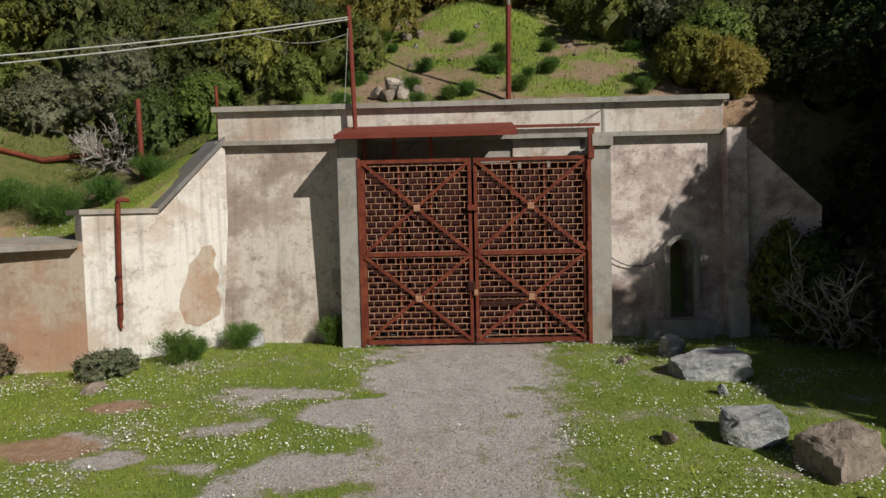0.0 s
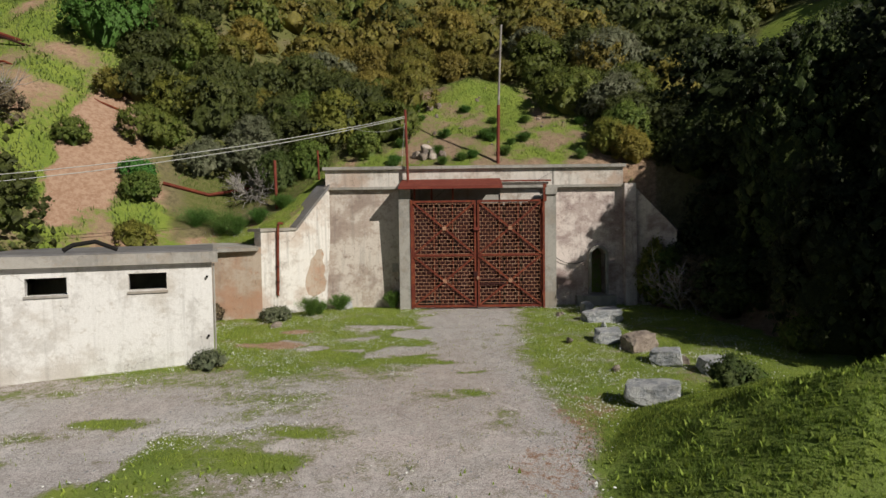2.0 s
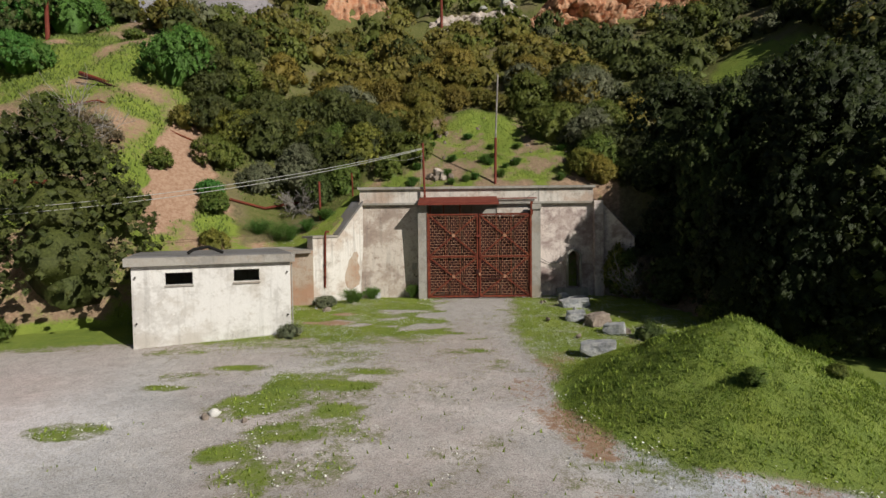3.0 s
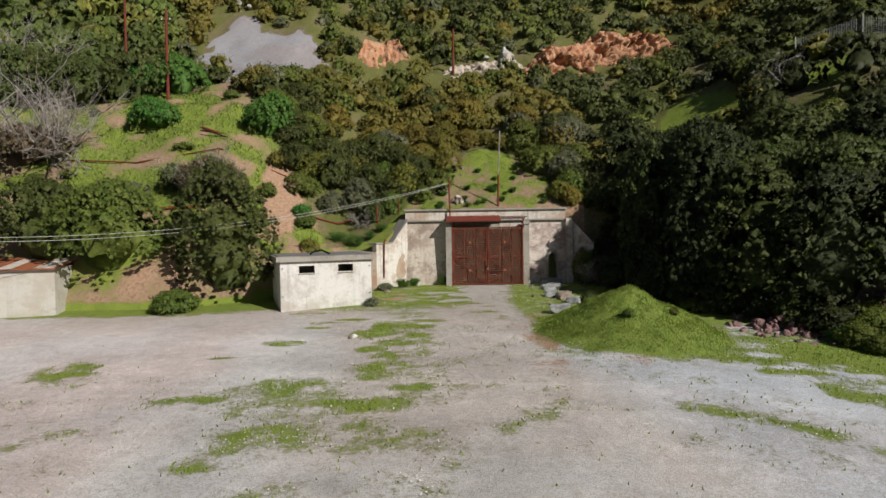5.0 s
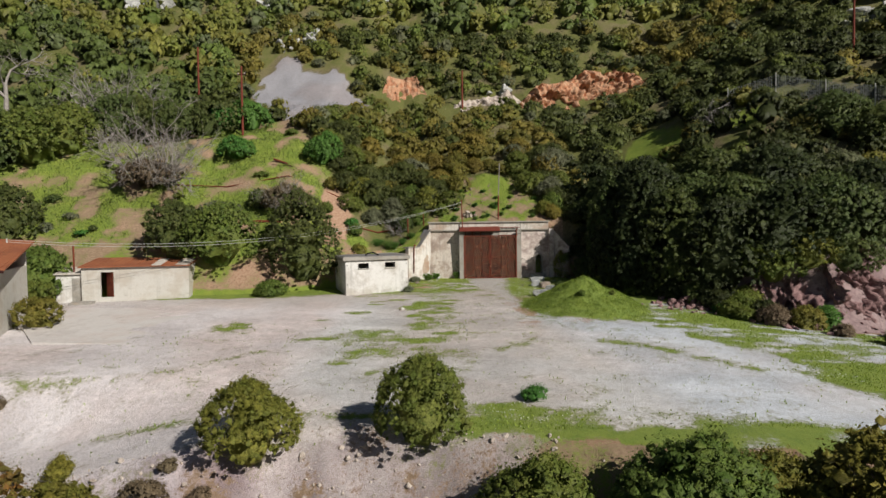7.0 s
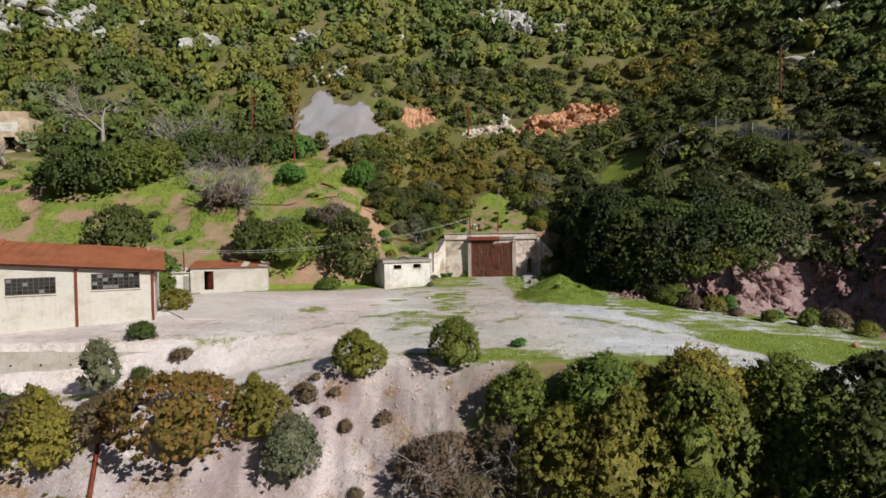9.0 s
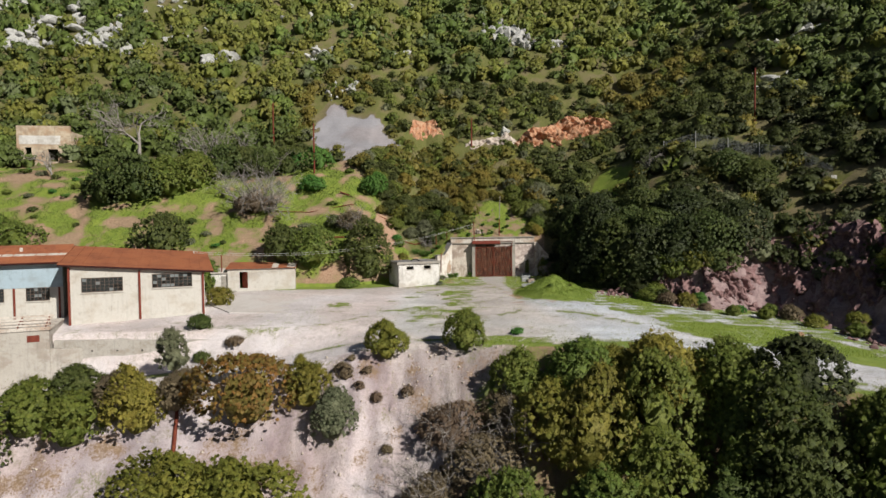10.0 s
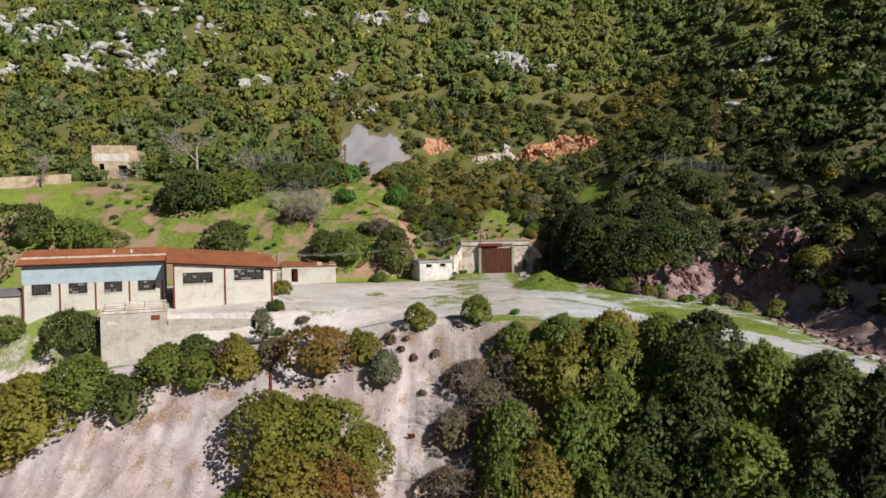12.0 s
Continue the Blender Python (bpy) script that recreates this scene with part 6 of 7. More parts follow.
for i, (x, y, h) in enumerate(((-7.6, -41.2, 3.6), (-5.4, -42.6, 4.2), (-8.4, -44.0, 4.0), (-4.6, -45.6, 4.4), (-9.6, -47.0, 4.0), (-6.6, -48.0, 4.2), (-3.0, -42.5, 3.6))):
    bare_tree(x + 0.8, y + 0.9, 1.35 * h, 0.05, 9, 30 + i, "dry_thicket", "tangled leafless brown brush on the bank", 3, 1.1)
for i, (x, y, q, h) in enumerate(((-7.4, -41.4, 2.2, 3.2), (-5.2, -43.2, 2.6, 3.8), (-8.6, -44.6, 2.4, 3.4), (-4.4, -46.0, 2.8, 4.2), (-9.4, -47.6, 2.6, 3.6), (-6.2, -48.6, 2.8, 4.0), (-3.2, -41.4, 1.8, 2.8))):
    shrub(x + 0.8, y + 0.9, q, h, "brown", "mid", "dry_thicket", "grey-brown half-bare thicket on the bank", i % 3, 0.2, "dry thicket")
bare_tree(-9.3, 2.5, 1.7, 0.03, 12, 50, "brush_pile", "pile of dry grey branches behind the wing", 3, 1.8)
shrub(-28.5, -35.4, 1.4, 4.0, "grey", "far", "sapling_tree", "slender grey-green sapling on the road's edge", 1, -0.3)

# ---- cut rock and outcrops ----
rock_meshes = []
for i in range(8):
    r = np.random.default_rng(60 + i)
    bm = bmesh.new()
    bmesh.ops.create_icosphere(bm, subdivisions=2, radius=1.0)
    cuts = [(Vector(r.normal(size=3)).normalized(), 0.45 + 0.35 * r.random()) for _ in range(12)]
    for v in bm.verts:
        for nrm, lim in cuts:
            k = v.co.dot(nrm)
            if k > lim:
                v.co -= nrm * (k - lim)
        v.co *= 1 + 0.16 * noise.noise(v.co * 2.2 + Vector((i * 3, 0, 0)))
    m = bpy.data.meshes.new("rock")
    bm.to_mesh(m)
    bm.free()
    rock_meshes.append(m)
rock_by_mat = {}


def rock_piece(parent, material, x, y, z, size, r, name="rock"):
    k = int(r.integers(0, 8))
    key = k, material.name
    if key not in rock_by_mat:
        rock_by_mat[key] = rock_meshes[k].copy()
        rock_by_mat[key].materials.append(material)
    ob = new(name, rock_by_mat[key])
    ob.parent = parent
    ob.matrix_basis = Matrix.LocRotScale((x, y, z), Euler(r.random(3) * 6.28), (size[0], size[1], size[2]))
    return ob


r = np.random.default_rng(77)
M_pale = rock("pale_limestone", (0.35, 0.35, 0.345), (0.50, 0.495, 0.48), (0.19, 0.19, 0.18), 1.0)
M_cut_pale = rock("pale_cut_rock", (0.44, 0.37, 0.325), (0.55, 0.48, 0.43), (0.37, 0.24, 0.17), 0.6)


def facet(s, z, seed, size):
    """Offset of a broken rock block: every cell stands at its own depth and tilt."""
    q = Vector((s / size, z / size, 0.37 * seed))
    p = noise.voronoi(q)[1][0]
    a, b, c = noise.noise(p * 3.7), noise.noise(p * 5.3 + Vector((9, 0, 0))), noise.noise(p * 6.1 + Vector((0, 9, 0)))
    return a + 1.6 * ((q.x - p.x) * b + (q.y - p.y) * c)


def rock_wall(name, label, line, height, lean, bulge, material, seed, cols=90, rows=22, sink=0.6):
    """A rugged rock face that stands along a plan line, leans back and breaks into ledges and ribs."""
    pts = [Vector((*p, 0)) for p in line]
    seg = [0.0]
    for a, b in zip(pts, pts[1:]):
        seg.append(seg[-1] + (b - a).length)
    V = np.empty((rows, cols, 3))
    for j in range(cols):
        s = seg[-1] * j / (cols - 1)
        x, y = np.interp(s, seg, [p.x for p in pts]), np.interp(s, seg, [p.y for p in pts])
        x2, y2 = np.interp(min(s + 1, seg[-1]), seg, [p.x for p in pts]), np.interp(min(s + 1, seg[-1]), seg, [p.y for p in pts])
        x1, y1 = np.interp(max(s - 1, 0), seg, [p.x for p in pts]), np.interp(max(s - 1, 0), seg, [p.y for p in pts])
        d = Vector((x2 - x1, y2 - y1, 0)).normalized()
        into = Vector((-d.y, d.x, 0))
        g = float(ground_z(x, y)) - sink
        end = min(1.0, 4.0 * min(j, cols - 1 - j) / cols + 0.12)
        h = height(s / seg[-1]) * end + sink
        for i in range(rows):
            k = i / (rows - 1)
            z = k * h
            w1, w2 = float(fbm(s * 0.3 + seed, z * 0.3, 3)), float(fbm(s * 0.9 + seed, z * 0.7 + 9, 4))
            fine = float(fbm(s * 2.9 + seed, z * 2.9, 4)) - 0.5
            ribs = (0.30 * s + 2.2 * w1) % 1.0
            ledges = (0.55 * z + 0.35 * s + 2.4 * w2) % 1.0
            block = facet(s + 2 * w2, 0.8 * z + 0.35 * s, seed, 1.5) + 0.5 * facet(s, z + 0.2 * s, seed + 5, 0.5)
            off = lean * k * h + 0.25 * k * k * h - bulge * ((0.6 * ribs + 0.35 * ledges - 0.45) * min(1, 3 * (1 - k) + 0.2) + 1.1 * block) - 0.35 * bulge * fine
            p = Vector((x, y, g + z + 0.4 * fine)) + into * off
            V[i, j] = p
    ob = thing(name, label, "cliff")
    cuts = list(range(0, cols - 8, max(12, cols // 9))) + [cols - 1]
    for a, b in zip(cuts, cuts[1:]):
        k = np.arange(rows * (b - a + 1)).reshape(rows, b - a + 1)
        F = np.stack([k[:-1, :-1], k[:-1, 1:], k[1:, 1:], k[1:, :-1]], -1).reshape(-1, 4)
        c = new("rock_buttress", mesh_np("rock_buttress", V[:, a : b + 1].reshape(-1, 3), F, [material]))
        c.parent = ob
    return ob


cliff = rock_wall("cut_rock_face", "pale cut rock face in the hillside", [(-4.0, 27.0), (2, 27.1), (7.5, 27.4)], lambda q: 0.8 + 2.0 * q * q + 0.5 * abs(math.sin(9 * q)), 0.35, 0.7, M_cut_pale, 3, 60, 14)
cliff = rock_wall("cut_rock_face", "orange cut rock face in the hillside", [(6.2, 27.2), (9, 27.6), (14, 28.6), (20, 30.2), (25.5, 30.2)], lambda q: 3.7 + 0.8 * q + 0.4 * math.sin(14 * q), 0.2, 1.25, M_orange, 8, 120, 18)
cliff = rock_wall("cut_rock_face", "small orange cut in the hillside", [(-13.2, 30.4), (-10, 31.2), (-6.6, 31.6)], lambda q: 4.4 - 0.8 * q, 0.4, 0.7, M_orange, 13, 46, 16)
face = rock_wall("shale_face", "rugged purple shale face at the foot of the slope", [(13.6, -10.6), (17.2, -14.2), (21.8, -17.8), (28.6, -16.6), (31.4, -19.6), (33.6, -23.4), (36.4, -26.0), (41.0, -27.4)], lambda q: 2.0 + 6.6 * max(0, min(1, 2.0 * (q - 0.12))) + 0.8 * math.sin(13 * q), 0.5, 1.2, M_purple, 21, 420, 44)
path = [Vector((*p, 0)) for p in FOOT[3:11]]
for k in range(230):
    q = r.random() * (len(path) - 1)
    i = int(q)
    p = path[i].lerp(path[i + 1], q - i)
    d = path[i + 1] - path[i]
    side = Vector((-d.y, d.x, 0)).normalized()
    if foot_distance(np.array([p.x + side.x]), np.array([p.y + side.y]))[0] < 0:
        side = -side
    w = -2.2 + 3.6 * r.random()
    x, y = p.x + side.x * w, p.y + side.y * w
    s = 0.12 + 0.45 * r.random() ** 2
    rock_piece(face, M_purple, x, y, float(ground_z(x, y)) + 0.1 * s, (s, s * (0.6 + 0.5 * r.random()), s * (0.7 + 0.6 * r.random())), r)


def outcrop(x, y, spread, count, size, label):
    ob = thing("limestone_outcrop", label, "rock")
    for k in range(int(count * 1.3)):
        a, b = x + 0.8 * spread * r.normal(), y + 0.5 * spread * r.normal()
        q = size * (0.35 + 0.65 * r.random())
        rock_piece(ob, M_pale, a, b, float(ground_z(a, b)) + 0.55 * q, (q * 0.8, q * 0.6, q * (1.0 + 0.7 * r.random())), r)


for x, y, sp, n, s in OUTCROPS:
    outcrop(x, y, sp, n, s, "pale limestone outcrop on the hillside")
rubble = thing("rubble_heap", "low heap of purple-brown rubble at the slope's foot", "rubble")
for k in range(120):
    a, b = 14.0 + 1.3 * r.normal(), -12.9 + 0.8 * r.normal()
    q = 0.10 + 0.2 * r.random()
    heap = 0.75 * math.exp(-((a - 14.0) / 1.6) ** 2 - ((b + 12.9) / 1.0) ** 2)
    rock_piece(rubble, M_purple, a, b, float(ground_z(a, b)) + heap * r.random(), (q, q, q), r, "stone")
knoll = thing("rock_ledge", "reddish rock ledge behind the parapet", "rock")
for x, y, s in ((-2.1, 2.6, 0.35), (-1.7, 2.7, 0.4), (-2.4, 2.8, 0.3), (-1.3, 2.6, 0.28), (-2.0, 3.1, 0.4), (-1.9, 7.3, 0.35), (-1.5, 7.5, 0.3)):
    rock_piece(knoll, M_rock_brown if s < 0.36 else M_cut_pale, x, y, float(ground_z(x, y)) + 0.1, (s * 0.9, s * 0.8, s * 0.8), r)
for k in range(26):
    x, y = -3 + 9 * r.random(), 2.0 + 7 * r.random()
    s = 0.05 + 0.1 * r.random()
    ob = rock_piece(None, M_rock_brown, x, y, float(ground_z(x, y)), (s, s, s), r, "stone")
    tagged(ob, "small stone in the grass above the portal", "stone", "stones above the portal")
for x, y, s, mat in ((-6.95, -2.75, 0.2, M_rock_brown), (-5.2, 0.35, 0.42, M_rock), (2.75, -1.7, 0.13, M_rock_brown), (3.9, -3.4, 0.14, M_rock), (2.4, -5.1, 0.17, M_rock_brown), (2.9, -1.5, 0.1, M_rock_brown), (3.05, -7.7, 0.15, M_rock_brown), (-7.45, -14.5, 0.16, M_hut), (-7.6, -14.7, 0.12, M_rock_brown), (-6.6, -14.9, 0.1, M_rock_brown), (5.0, -7.2, 0.16, M_rock_brown), (-6.9, -1.6, 0.12, M_rock), (-3.1, -21.0, 0.1, M_rock), (24.8, -29.5, 0.35, M_orange)):
    ob = rock_piece(None, mat, x, y, float(ground_z(x, y)) + 0.35 * s, (s * 1.3, s, s * 0.8), r, "stone")
    tagged(ob, "loose stone lying on the yard", "stone", "stones on the yard")

# ---- plants close to the portal ----
def fennel(x, y, q, h, label, group):
    """A feathery clump: hair-fine leaf threads on arching stalks."""
    r = np.random.default_rng(int(abs(x * 31 + y * 17) * 10))
    n = int(5200 * min(1.0, q / 0.6 + 0.3))
    stalk = int(18 + 30 * q)
    a, out = 6.283 * r.random(stalk), 0.25 + 0.8 * r.random(stalk)
    k, u_ = r.integers(0, stalk, n), 0.12 + 0.88 * r.random(n) ** 0.8
    top = h * (1.05 - 0.35 * out ** 2)
    p = np.stack([q * out[k] * u_ ** 1.5 * np.cos(a[k]), q * out[k] * u_ ** 1.5 * np.sin(a[k]), top[k] * u_], 1) + 0.06 * r.normal(size=(n, 3)) * (0.4 + q)
    d = np.stack([np.cos(a[k]), np.sin(a[k]), 0.8 + 0 * u_], 1) + 0.7 * r.normal(size=(n, 3))
    d *= (0.10 * (0.5 + r.random(n)) / np.linalg.norm(d, axis=1))[:, None]
    side = np.cross(d, r.normal(size=(n, 3)))
    side *= (0.005 / np.linalg.norm(side, axis=1))[:, None]
    v = np.stack([p - side, p + side, p + d], 1)
    v[..., 2] = np.maximum(v[..., 2], -0.03)
    c1, c2 = np.array((0.13, 0.235, 0.045)), np.array((0.085, 0.17, 0.035))
    t = np.ones((n, 3, 4))
    t[..., :3] = (c1 + (c2 - c1) * r.random((n, 1)))[:, None, :]
    ob = thing("fennel", label, "plant", pose(x, y, float(ground_z(x, y))), group)
    c = new("foliage", mesh_np("foliage", v.reshape(-1, 3), np.arange(3 * n).reshape(-1, 3), [M_leaf], False, t.reshape(-1, 4)))
    c.parent = ob
    bm = bmesh.new()
    for j in range(0, stalk, 3):
        tube([(q * out[j] * w ** 1.5 * math.cos(a[j]), q * out[j] * w ** 1.5 * math.sin(a[j]), top[j] * w) for w in (0.0, 0.45, 0.9)], 0.006, 3, bm, 0.5)
    part("stalks", bm, M_stalk, ob)
    return ob


kr = np.random.default_rng(17)
KNOLL = [(-3.4 + 9.2 * kr.random(), 1.95 + 5.0 * kr.random() ** 1.8, 0.16 + 0.2 * kr.random()) for _ in range(22)]
M_stalk = Nodes("green_stalk").done((0.14, 0.20, 0.06), 0.7)
for x, y, q, h in ((-6.1, -1.25, 0.55, 0.62), (-5.85, -1.0, 0.3, 0.4), (-5.25, 0.05, 0.48, 0.52), (-3.25, 0.25, 0.36, 0.62)):
    fennel(x, y, q, h, "feathery bright green fennel at the wall's foot", "fennel by the wall")
for x, y, q, h in ((-7.25, -2.0, 0.5, 0.5), (-7.0, -1.75, 0.35, 0.45)):
    shrub(x, y, q, h, "grey", "mid", "weed", "low grey-green weed at the wall's foot", 1, 0.05, "weeds by the wall")
for x, y, q in KNOLL:
    fennel(x, y, q, 1.2 * q, "tufty green weed on the knoll above the portal", "weeds above the portal")
shrub(-9.3, -1.95, 0.4, 0.7, "brown", "far", "dry_weed", "dry brown weed at the low wall", 0, 0.05)
shrub(-7.5, -7.2, 0.5, 0.45, "grey", "far", "weed", "grey-green weed at the hut's corner", 0, 0.05)
for x, y, q, h in ((-9.9, 0.5, 1.0, 0.9), (-9.2, 0.2, 0.7, 0.7), (-8.4, 0.5, 0.5, 0.55), (-10.9, 0.5, 0.8, 0.7), (-7.6, 1.0, 0.5, 0.5)):
    fennel(x, y, q, h, "bright green fennel on the slope behind the wing", "fennel on the slope")
for x, y, q, h, sp in ((4.7, -10.4, 0.55, 0.7, "dark"), (5.6, -9.4, 0.5, 0.5, "green"), (5.1, -15.9, 0.35, 0.4, "green"), (8.6, -6.2, 0.7, 0.9, "green"), (-0.8, -32.9, 0.6, 0.5, "bright"), (10.6, -9.5, 0.8, 0.7, "green"), (7.4, -15.2, 0.3, 0.3, "green")):
    shrub(x, y, q, h, sp, "far", "weed", "leafy green weed by the mound", 1, 0.05, "weeds by the mound")
for x, y, q, h, sp in ((7.2, -0.4, 1.0, 2.2, "green"), (7.9, -1.2, 1.0, 2.0, "brown"), (6.7, 0.0, 0.7, 2.6, "olive"), (8.4, -2.6, 1.2, 2.2, "dark")):
    shrub(x, y, q, h, sp, "mid", "bramble", "dark tangled bramble against the eastern wing", 2, 0.1, "brambles")
bare_tree(7.3, -0.9, 2.4, 0.03, 9, 70, "bramble", "dry tangled stems by the eastern wing", 3, 0.9)
for x, y, q, h, sp in ((22.6, -21.9, 0.9, 1.2, "green"), (20.5, -20.0, 0.8, 0.8, "brown"), (25.5, -22.5, 1.0, 1.1, "green"), (29.0, -24.6, 1.1, 1.2, "olive"), (16.0, -16.6, 0.9, 0.9, "green"), (31.0, -28.0, 1.2, 1.2, "green"), (34.0, -31.5, 1.1, 1.2, "brown"), (15.4, -14.9, 0.7, 0.8, "bright")):
    shrub(x, y, q, h, sp, "far", "bush", "low bush at the foot of the shale face", 0, 0.1, "bushes at the shale face")
rr = np.random.default_rng(88)
for k in range(34):
    x, y = -72 + 54 * rr.random(), -5 + 15 * rr.random()
    if x + 0.8 * max(0, y) > -13:
        continue
    shrub(x, y, 0.4 + 0.5 * rr.random(), 0.4 + 0.4 * rr.random(), ("green", "dark", "bright", "grey")[k % 4], "far", "bush", "small low bush on the meadow", k % 2, 0.05, "small bushes on the meadow")


# ---- grass, flowers and pebbles ----
def strewn(n, x0, x1, y0, y1, want, seed):
    r = np.random.default_rng(seed)
    x, y = x0 + (x1 - x0) * r.random(n), y0 + (y1 - y0) * r.random(n)
    ok = want(zones(x, y), x, y, r)
    x, y = x[ok], y[ok]
    return x, y, ground_z(x, y), r


def grass_blades(name, label, n, area, tall, wide, want, seed, colours=((0.34, 0.42, 0.07), (0.22, 0.32, 0.05))):
    x, y, z, r = strewn(n, *area, want, seed)
    m = len(x)
    a = 6.283 * r.random(m)
    h = tall * (0.45 + 0.9 * r.random(m))
    w = wide * (0.6 + 0.8 * r.random(m))
    lean = 0.55 * h * r.normal(size=m)
    v = np.empty((m, 3, 3))
    dx, dy = np.cos(a) * w, np.sin(a) * w
    v[:, 0] = np.stack([x - dx, y - dy, z - 0.01], 1)
    v[:, 1] = np.stack([x + dx, y + dy, z - 0.01], 1)
    v[:, 2] = np.stack([x - np.sin(a) * lean, y + np.cos(a) * lean, z + h], 1)
    c1, c2 = np.array(colours[0]), np.array(colours[1])
    t = np.ones((m, 3, 4))
    t[:, :, :3] = (c1 + (c2 - c1) * r.random((m, 1)))[:, None, :]
    me = mesh_np(name, v.reshape(-1, 3), np.arange(3 * m).reshape(-1, 3), [M_leaf], False, t.reshape(-1, 4))
    return tagged(new(name, me), label, "grass", kind="stuff")


green = lambda zn, x, y, r: zn[:, 0] + 0.28 * r.normal(size=len(x)) > 0.66
grass_blades("yard_grass", "short green grass beside the gate track", 230000, (-10.5, 8.4, -12.5, 0.9), 0.045, 0.008, green, 1)
grass_blades("mound_grass", "coarse green grass on the spoil mound", 150000, (0.8, 10.6, -18.6, -8.9), 0.05, 0.009, lambda zn, x, y, r: (np.hypot((x - 5.7) / 4.5, (y + 13.8) / 4.4) + 0.12 * r.normal(size=len(x)) < 0.98) & (fbm(x * 1.5, y * 1.5, 3) + 0.15 * r.normal(size=len(x)) > 0.42), 2, ((0.20, 0.26, 0.04), (0.115, 0.18, 0.027)))
grass_blades("yard_grass", "grass wisps on the gravel yard", 90000, (-24, 30, -36, -12.5), 0.09, 0.03, green, 3)
grass_blades("slope_grass", "rough grass on the knoll above the portal", 42000, (-12, 8, 1.9, 11), 0.10, 0.012, lambda zn, x, y, r: zn[:, 0] + 0.2 * r.normal(size=len(x)) > 0.55, 4, ((0.20, 0.25, 0.055), (0.12, 0.18, 0.035)))
grass_blades("meadow_grass", "rough grass on the hillside meadow", 100000, (-75, -12, -5, 13), 0.16, 0.035, lambda zn, x, y, r: zn[:, 0] > 0.5, 5, ((0.20, 0.255, 0.07), (0.14, 0.20, 0.048)))

M_petal = Nodes("white_petals").done((0.78, 0.78, 0.74), 0.7)


def daisies(n, area, size, want, seed):
    x, y, z, r = strewn(n, *area, want, seed)
    m = len(x)
    a = 6.283 * r.random(m)
    q = size * (0.6 + 0.8 * r.random(m))
    v = np.empty((m, 4, 3))
    for k in range(4):
        v[:, k] = np.stack([x + q * np.cos(a + 1.571 * k), y + q * np.sin(a + 1.571 * k), z + 0.05 + 0.5 * q * np.cos(1.571 * k) * r.normal(size=m)], 1)
    me = mesh_np("daisies", v.reshape(-1, 3), np.arange(4 * m).reshape(-1, 4), [M_petal])
    return tagged(new("daisies", me), "small white daisies scattered in the grass", "flowers", kind="stuff")


patchy = lambda zn, x, y, r: (zn[:, 0] > 0.30) & (zn[:, 0] < 0.95) & (fbm(x * 0.9 + 50, y * 1.2, 4) + 0.09 * r.normal(size=len(x)) > 0.55)
daisies(60000, (-10.5, 8.4, -12.5, 0.5), 0.013, patchy, 6)
daisies(40000, (-16, 26, -36, -12.5), 0.022, patchy, 7)

n = 16000
x, y, z, r = strewn(n, -10, 8, -20, 0.5, lambda zn, x, y, r: (zn[:, 0] < 0.45) & (zn[:, 1] > 0.5), 8)
base = np.array([(1, 0, 0), (0, 1, 0), (-1, 0, 0), (0, -1, 0), (0, 0, 1), (0, 0, -1)], float)
tri = np.array([(0, 1, 4), (1, 2, 4), (2, 3, 4), (3, 0, 4), (1, 0, 5), (2, 1, 5), (3, 2, 5), (0, 3, 5)])
q = (0.006 + 0.02 * r.random(len(x)) ** 5)[:, None, None] * (0.7 + 0.6 * r.random((len(x), 6, 1)))
v = np.stack([x, y, z + 0.004], 1)[:, None, :] + base[None] * q
me = mesh_np("pebbles", v.reshape(-1, 3), (tri[None] + 6 * np.arange(len(x))[:, None, None]).reshape(-1, 3), [M_rock])
tagged(new("pebbles", me), "loose pale pebbles on the gravel", "gravel", kind="stuff")

x, y, z, r = strewn(7500, -54, -3, -58, -36.2, lambda zn, x, y, r: (y < edge_y(x) - 0.3) & (r.random(len(x)) < 0.8), 9)
q = (0.025 + 0.11 * r.random(len(x)) ** 4)[:, None, None] * (0.7 + 0.6 * r.random((len(x), 6, 1)))
v = np.stack([x, y, z + 0.02], 1)[:, None, :] + base[None] * q
me = mesh_np("bank_stones", v.reshape(-1, 3), (tri[None] + 6 * np.arange(len(x))[:, None, None]).reshape(-1, 3), [M_cut_pale])
tagged(new("bank_stones", me), "loose pinkish stones on the bare bank", "stones", kind="stuff")

# ---- more of the western slope ----
shrub(-26.5, 11.7, 2.6, 3.2, "bright", "mid", variant=0, label="round bright green bush above the meadow")
shrub(-29.4, 11.2, 2.0, 2.4, "bright", "mid", variant=1, label="round bright green bush above the meadow")
shrub(-26.2, 6.05, 1.9, 2.2, "bright", "mid", variant=0, label="round bright green bush on the slope")
shrub(-19.2, -0.5, 2.4, 2.4, "brown", "mid", "dry_bush", "reddish-brown dry bush on the slope", 1, 0.1)
shrub(-22.0, -0.2, 1.4, 1.8, "dark", "mid", variant=1, label="dark evergreen bush on the slope")
for i, (x, y, q, h, sp) in enumerate(((-13.2, 3.6, 0.9, 1.3, "green"), (-15.9, 4.2, 0.9, 1.2, "olive"), (-13.4, 1.2, 0.7, 0.9, "bright"), (-15.8, 1.0, 0.8, 1.0, "green"), (-13.0, 6.8, 1.1, 1.6, "olive"), (-16.2, -1.8, 0.8, 0.9, "green"), (-12.6, 8.8, 1.3, 1.9, "dark"), (-14.6, 8.6, 1.0, 1.4, "green"))):
    shrub(x, y, q, h, sp, "mid", "bush", "small evergreen bush beside the bare soil", i % 2, 0.1, "bushes beside the bare soil")

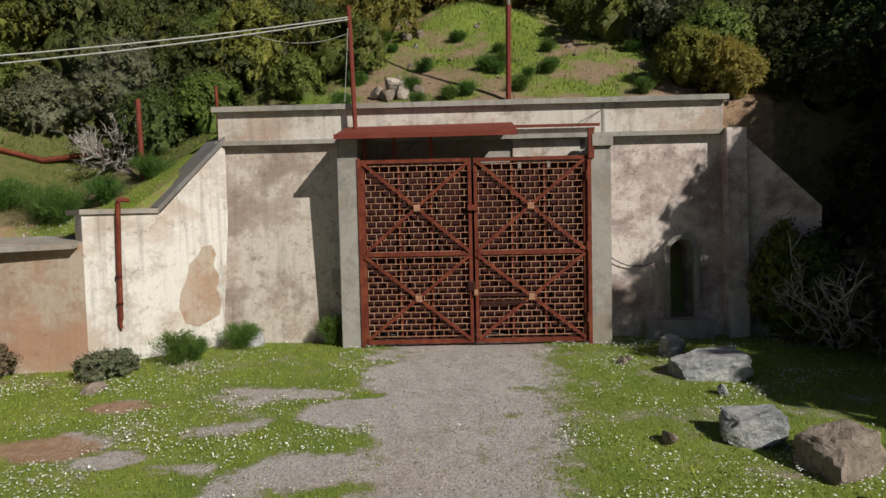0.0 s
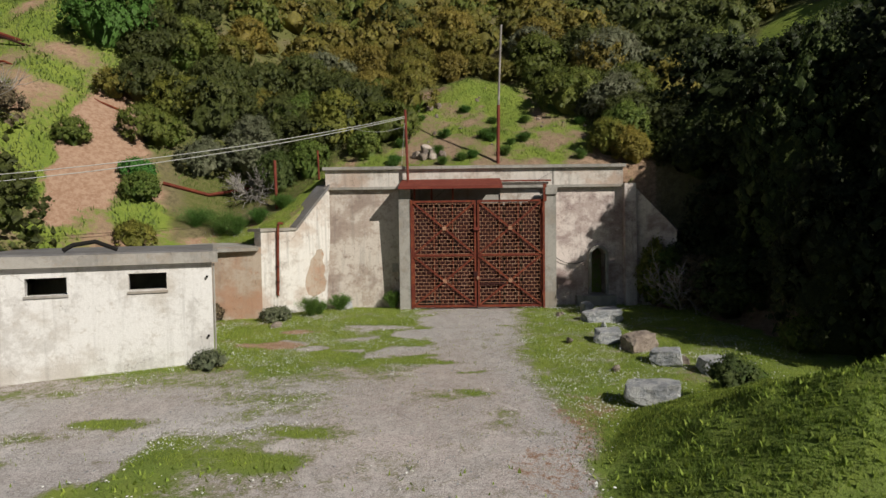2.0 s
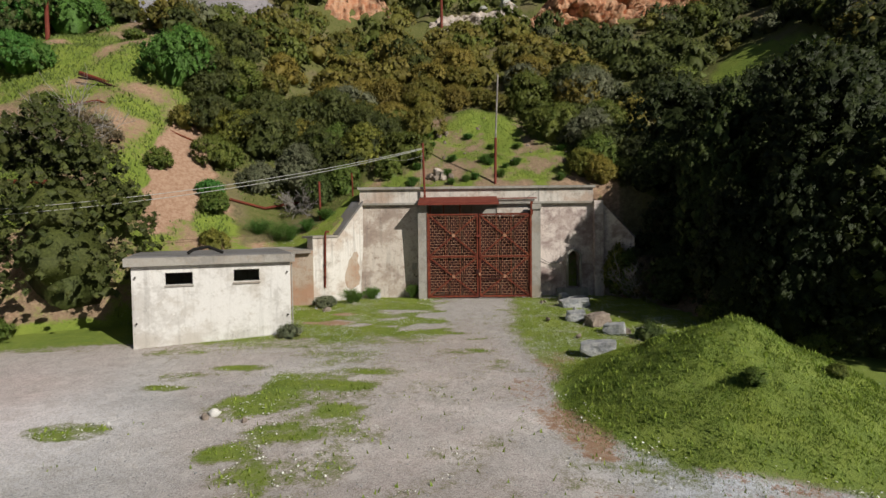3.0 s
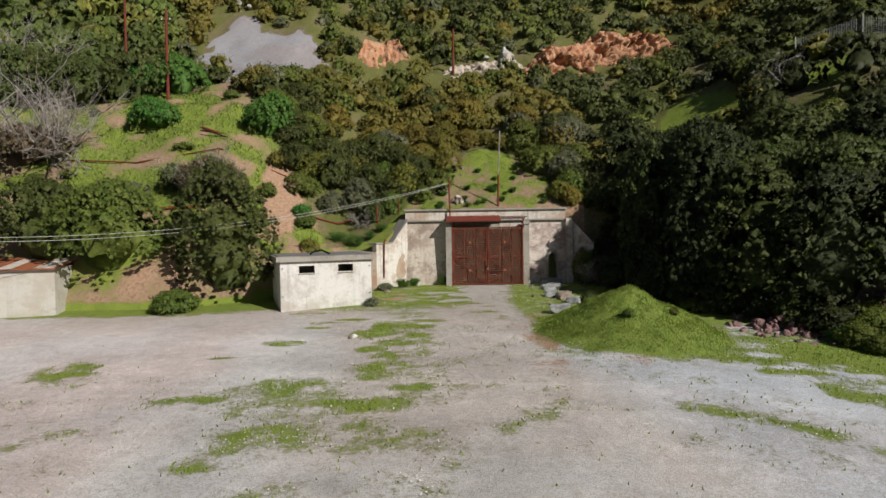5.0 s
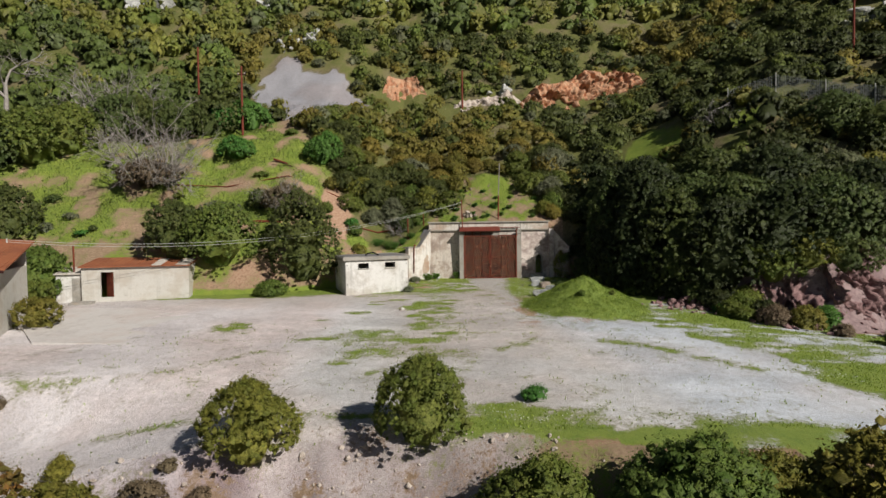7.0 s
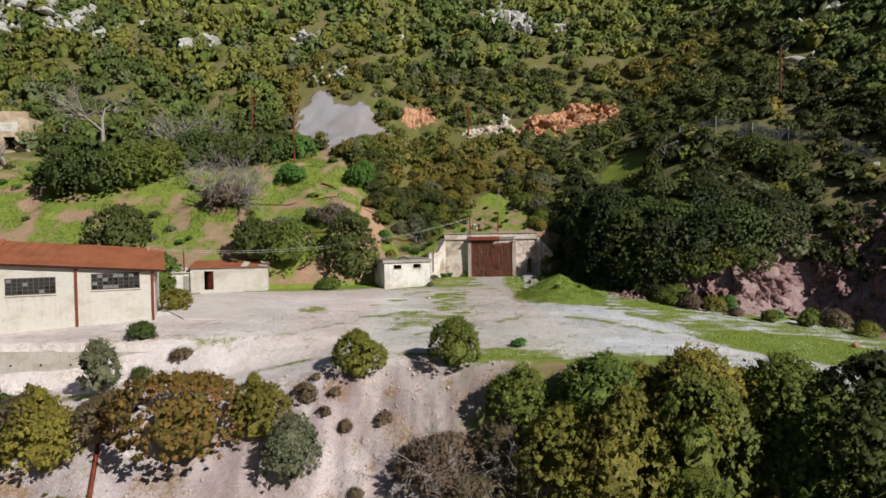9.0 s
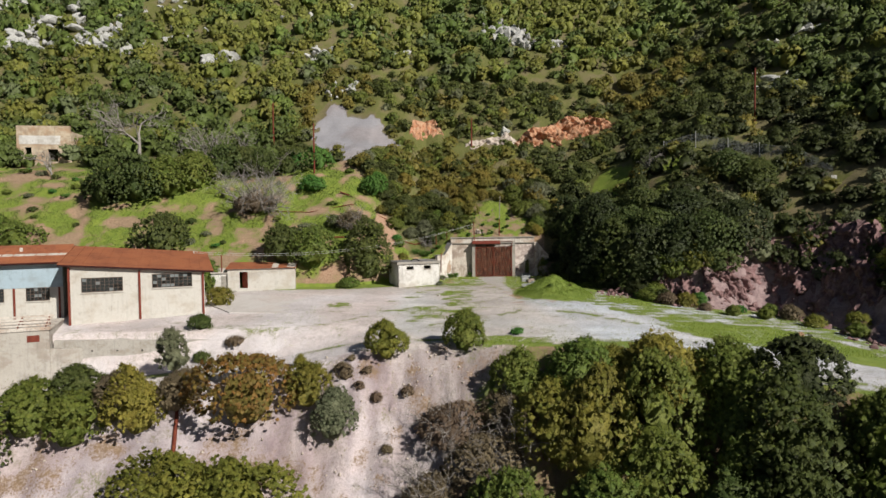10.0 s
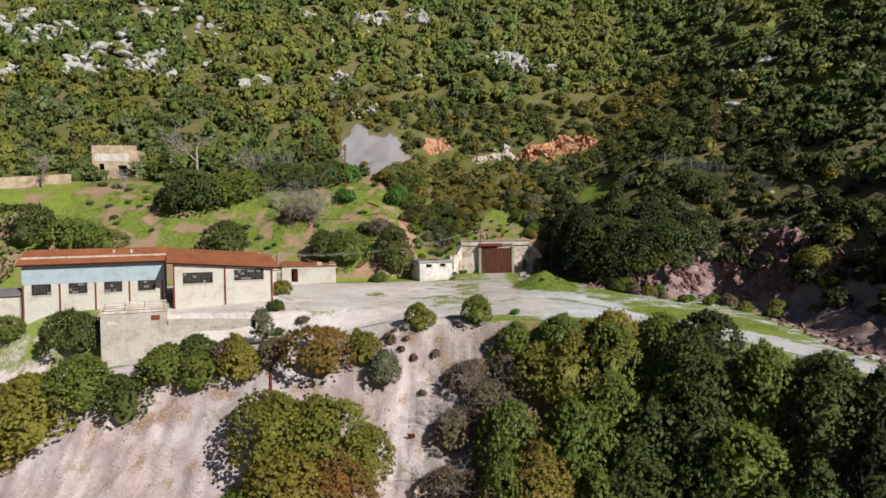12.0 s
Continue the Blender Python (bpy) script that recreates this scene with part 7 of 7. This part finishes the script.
# rendering lost from the western wing, bare mortar below it
bare = bmesh.new()
edge = [(0.42, 2.33), (0.66, 2.30), (0.74, 2.12), (0.95, 1.93), (1.02, 1.62), (1.18, 1.30), (1.22, 0.98), (1.10, 0.62), (0.80, 0.50), (0.55, 0.60), (0.30, 0.70), (0.24, 1.05), (0.34, 1.32), (0.27, 1.62), (0.40, 1.86), (0.33, 2.12)]
near_face = [bare.verts.new(Vector((-5.72, 0.75, 0)) + u * s_ - back.normalized() * 0.006 + Vector((0, 0, z_))) for s_, z_ in edge]
bare.faces.new(near_face)
for f_ in bmesh.ops.extrude_face_region(bare, geom=list(bare.faces))["geom"]:
    if isinstance(f_, bmesh.types.BMVert):
        f_.co += back.normalized() * 0.004
bmesh.ops.recalc_face_normals(bare, faces=bare.faces)
part("bare_mortar", bare, M_brown, portal, "brown mortar where the white render has fallen off")
for i, (x, y, q, h) in enumerate(((16.2, -13.4, 1.5, 1.8), (18.6, -15.8, 1.6, 2.0), (20.8, -16.4, 1.7, 2.2), (23.4, -16.4, 1.7, 2.0), (17.2, -14.0, 1.6, 2.0), (36.5, -27.0, 1.8, 2.0))):
    shrub(x + 0.9, y + 1.9, 1.25 * q, 1.2 * h, ("dark", "green", "olive")[i % 3], "mid", "bush", "evergreen bush hanging over the shale face", i % 2, 0.2, "bushes over the shale face")
for i, (x, y, q, h) in enumerate(((15.6, -15.6, 1.0, 1.1), (17.4, -17.8, 1.1, 1.3), (19.2, -18.4, 1.2, 1.5), (20.8, -18.0, 0.9, 1.6), (27.0, -20.4, 1.0, 1.2), (28.6, -21.6, 1.2, 1.5), (32.6, -25.6, 1.2, 1.3), (24.4, -19.6, 0.7, 0.8))):
    shrub(x, y, q, h, ("green", "brown", "olive", "bright")[i % 4], "mid", "bush", "scrubby bush growing on the shale debris", i % 2, 0.1, "bushes on the shale debris")
shrub(-33.6, 1.9, 3.0, 2.6, "brown", "mid", "bare_bush", "grey-brown dry twigs in a leafless bush", 1, 0.1)
# broken stone along the lip of the bank
lip = thing("bank_rubble", "broken pale pinkish stone along the lip of the bank", "rubble", kind="stuff")
lr = np.random.default_rng(91)
for k in range(240):
    x = -26 + 32 * lr.random()
    y = float(edge_y(x)) + 0.3 - 2.4 * lr.random() ** 1.6
    s = 0.04 + 0.12 * lr.random() ** 3
    rock_piece(lip, M_cut_pale, x, y, float(ground_z(x, y)) + 0.2 * s, (1.3 * s, s, 0.8 * s), lr, "stone")
# ilex and dark leaf colours here also carry painted shade
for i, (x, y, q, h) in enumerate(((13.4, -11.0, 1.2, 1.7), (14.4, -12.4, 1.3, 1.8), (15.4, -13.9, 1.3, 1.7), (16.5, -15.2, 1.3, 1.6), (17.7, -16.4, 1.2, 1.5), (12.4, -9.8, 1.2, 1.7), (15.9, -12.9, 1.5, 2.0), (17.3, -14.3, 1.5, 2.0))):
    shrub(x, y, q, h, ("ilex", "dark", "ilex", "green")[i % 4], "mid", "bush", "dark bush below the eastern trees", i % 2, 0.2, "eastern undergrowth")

# the wall that holds the yard above the road
M_retain = plaster("pale_retaining_concrete", (0.50, 0.47, 0.435), (0.41, 0.38, 0.345), (0.36, 0.31, 0.26), 0.4, 0.3)
hold = thing("retaining_wall", "pale weathered concrete retaining wall above the road", "wall")
part("wall", prism([(-40.6, -31.35), (-27.6, -30.55), (-27.6, -30.15), (-40.6, -30.95)], -7.5, [-2.55, -2.75, -2.75, -2.55]), M_retain, hold, "", 0.03)
for k in range(6):
    x = -39.5 + 2.1 * k
    # black plugs on the wall face; the shade inside each hole is their colour
    part("drain_hole", tube([(x, -31.30 + 0.0615 * (x + 40.6), -3.5 - 0.02 * k), (x, -31.40 + 0.0615 * (x + 40.6), -3.5 - 0.02 * k)], 0.07, 8), M_dark, hold, "dark drain hole")
part("ramp_kerb", beam((-40.2, -29.6, -2.35), (-34.4, -30.7, -2.72), 0.3, 0.25), M_retain, hold)

# the concrete apron before the outbuilding, with its chipped kerb
pad = [(-28.4, -22.9), (-21.4, -23.1), (-19.8, -17.0), (-27.3, -12.7), (-32.4, -12.4), (-32.2, -18.4)]
pad_bm = slab([(x, y, float(yard_z(np.float64(x), np.float64(y))) + h) for (x, y), h in zip(pad, (0.13, -0.02, -0.03, 0.03, 0.03, 0.10))], 0.5)
M_pad = plaster("worn_pale_concrete", (0.60, 0.565, 0.55), (0.53, 0.49, 0.475), (0.56, 0.48, 0.45), 0.4, 0.0, 0.6)
tagged(part("concrete_apron", pad_bm, M_pad, None), "pale worn concrete apron before the outbuilding", "slab", kind="structure")
shrub(-31.0, -18.6, 1.5, 2.0, "olive", "mid", variant=1, label="olive-green bush at the workshop's rear corner")
shrub(-37.0, -9.2, 3.0, 4.6, "green", "mid", variant=2, label="broad green bush between the workshop and the outbuilding")
shrub(-36.0, -12.4, 1.7, 2.2, "green", "mid", variant=3, label="green bush beside the lean-to")
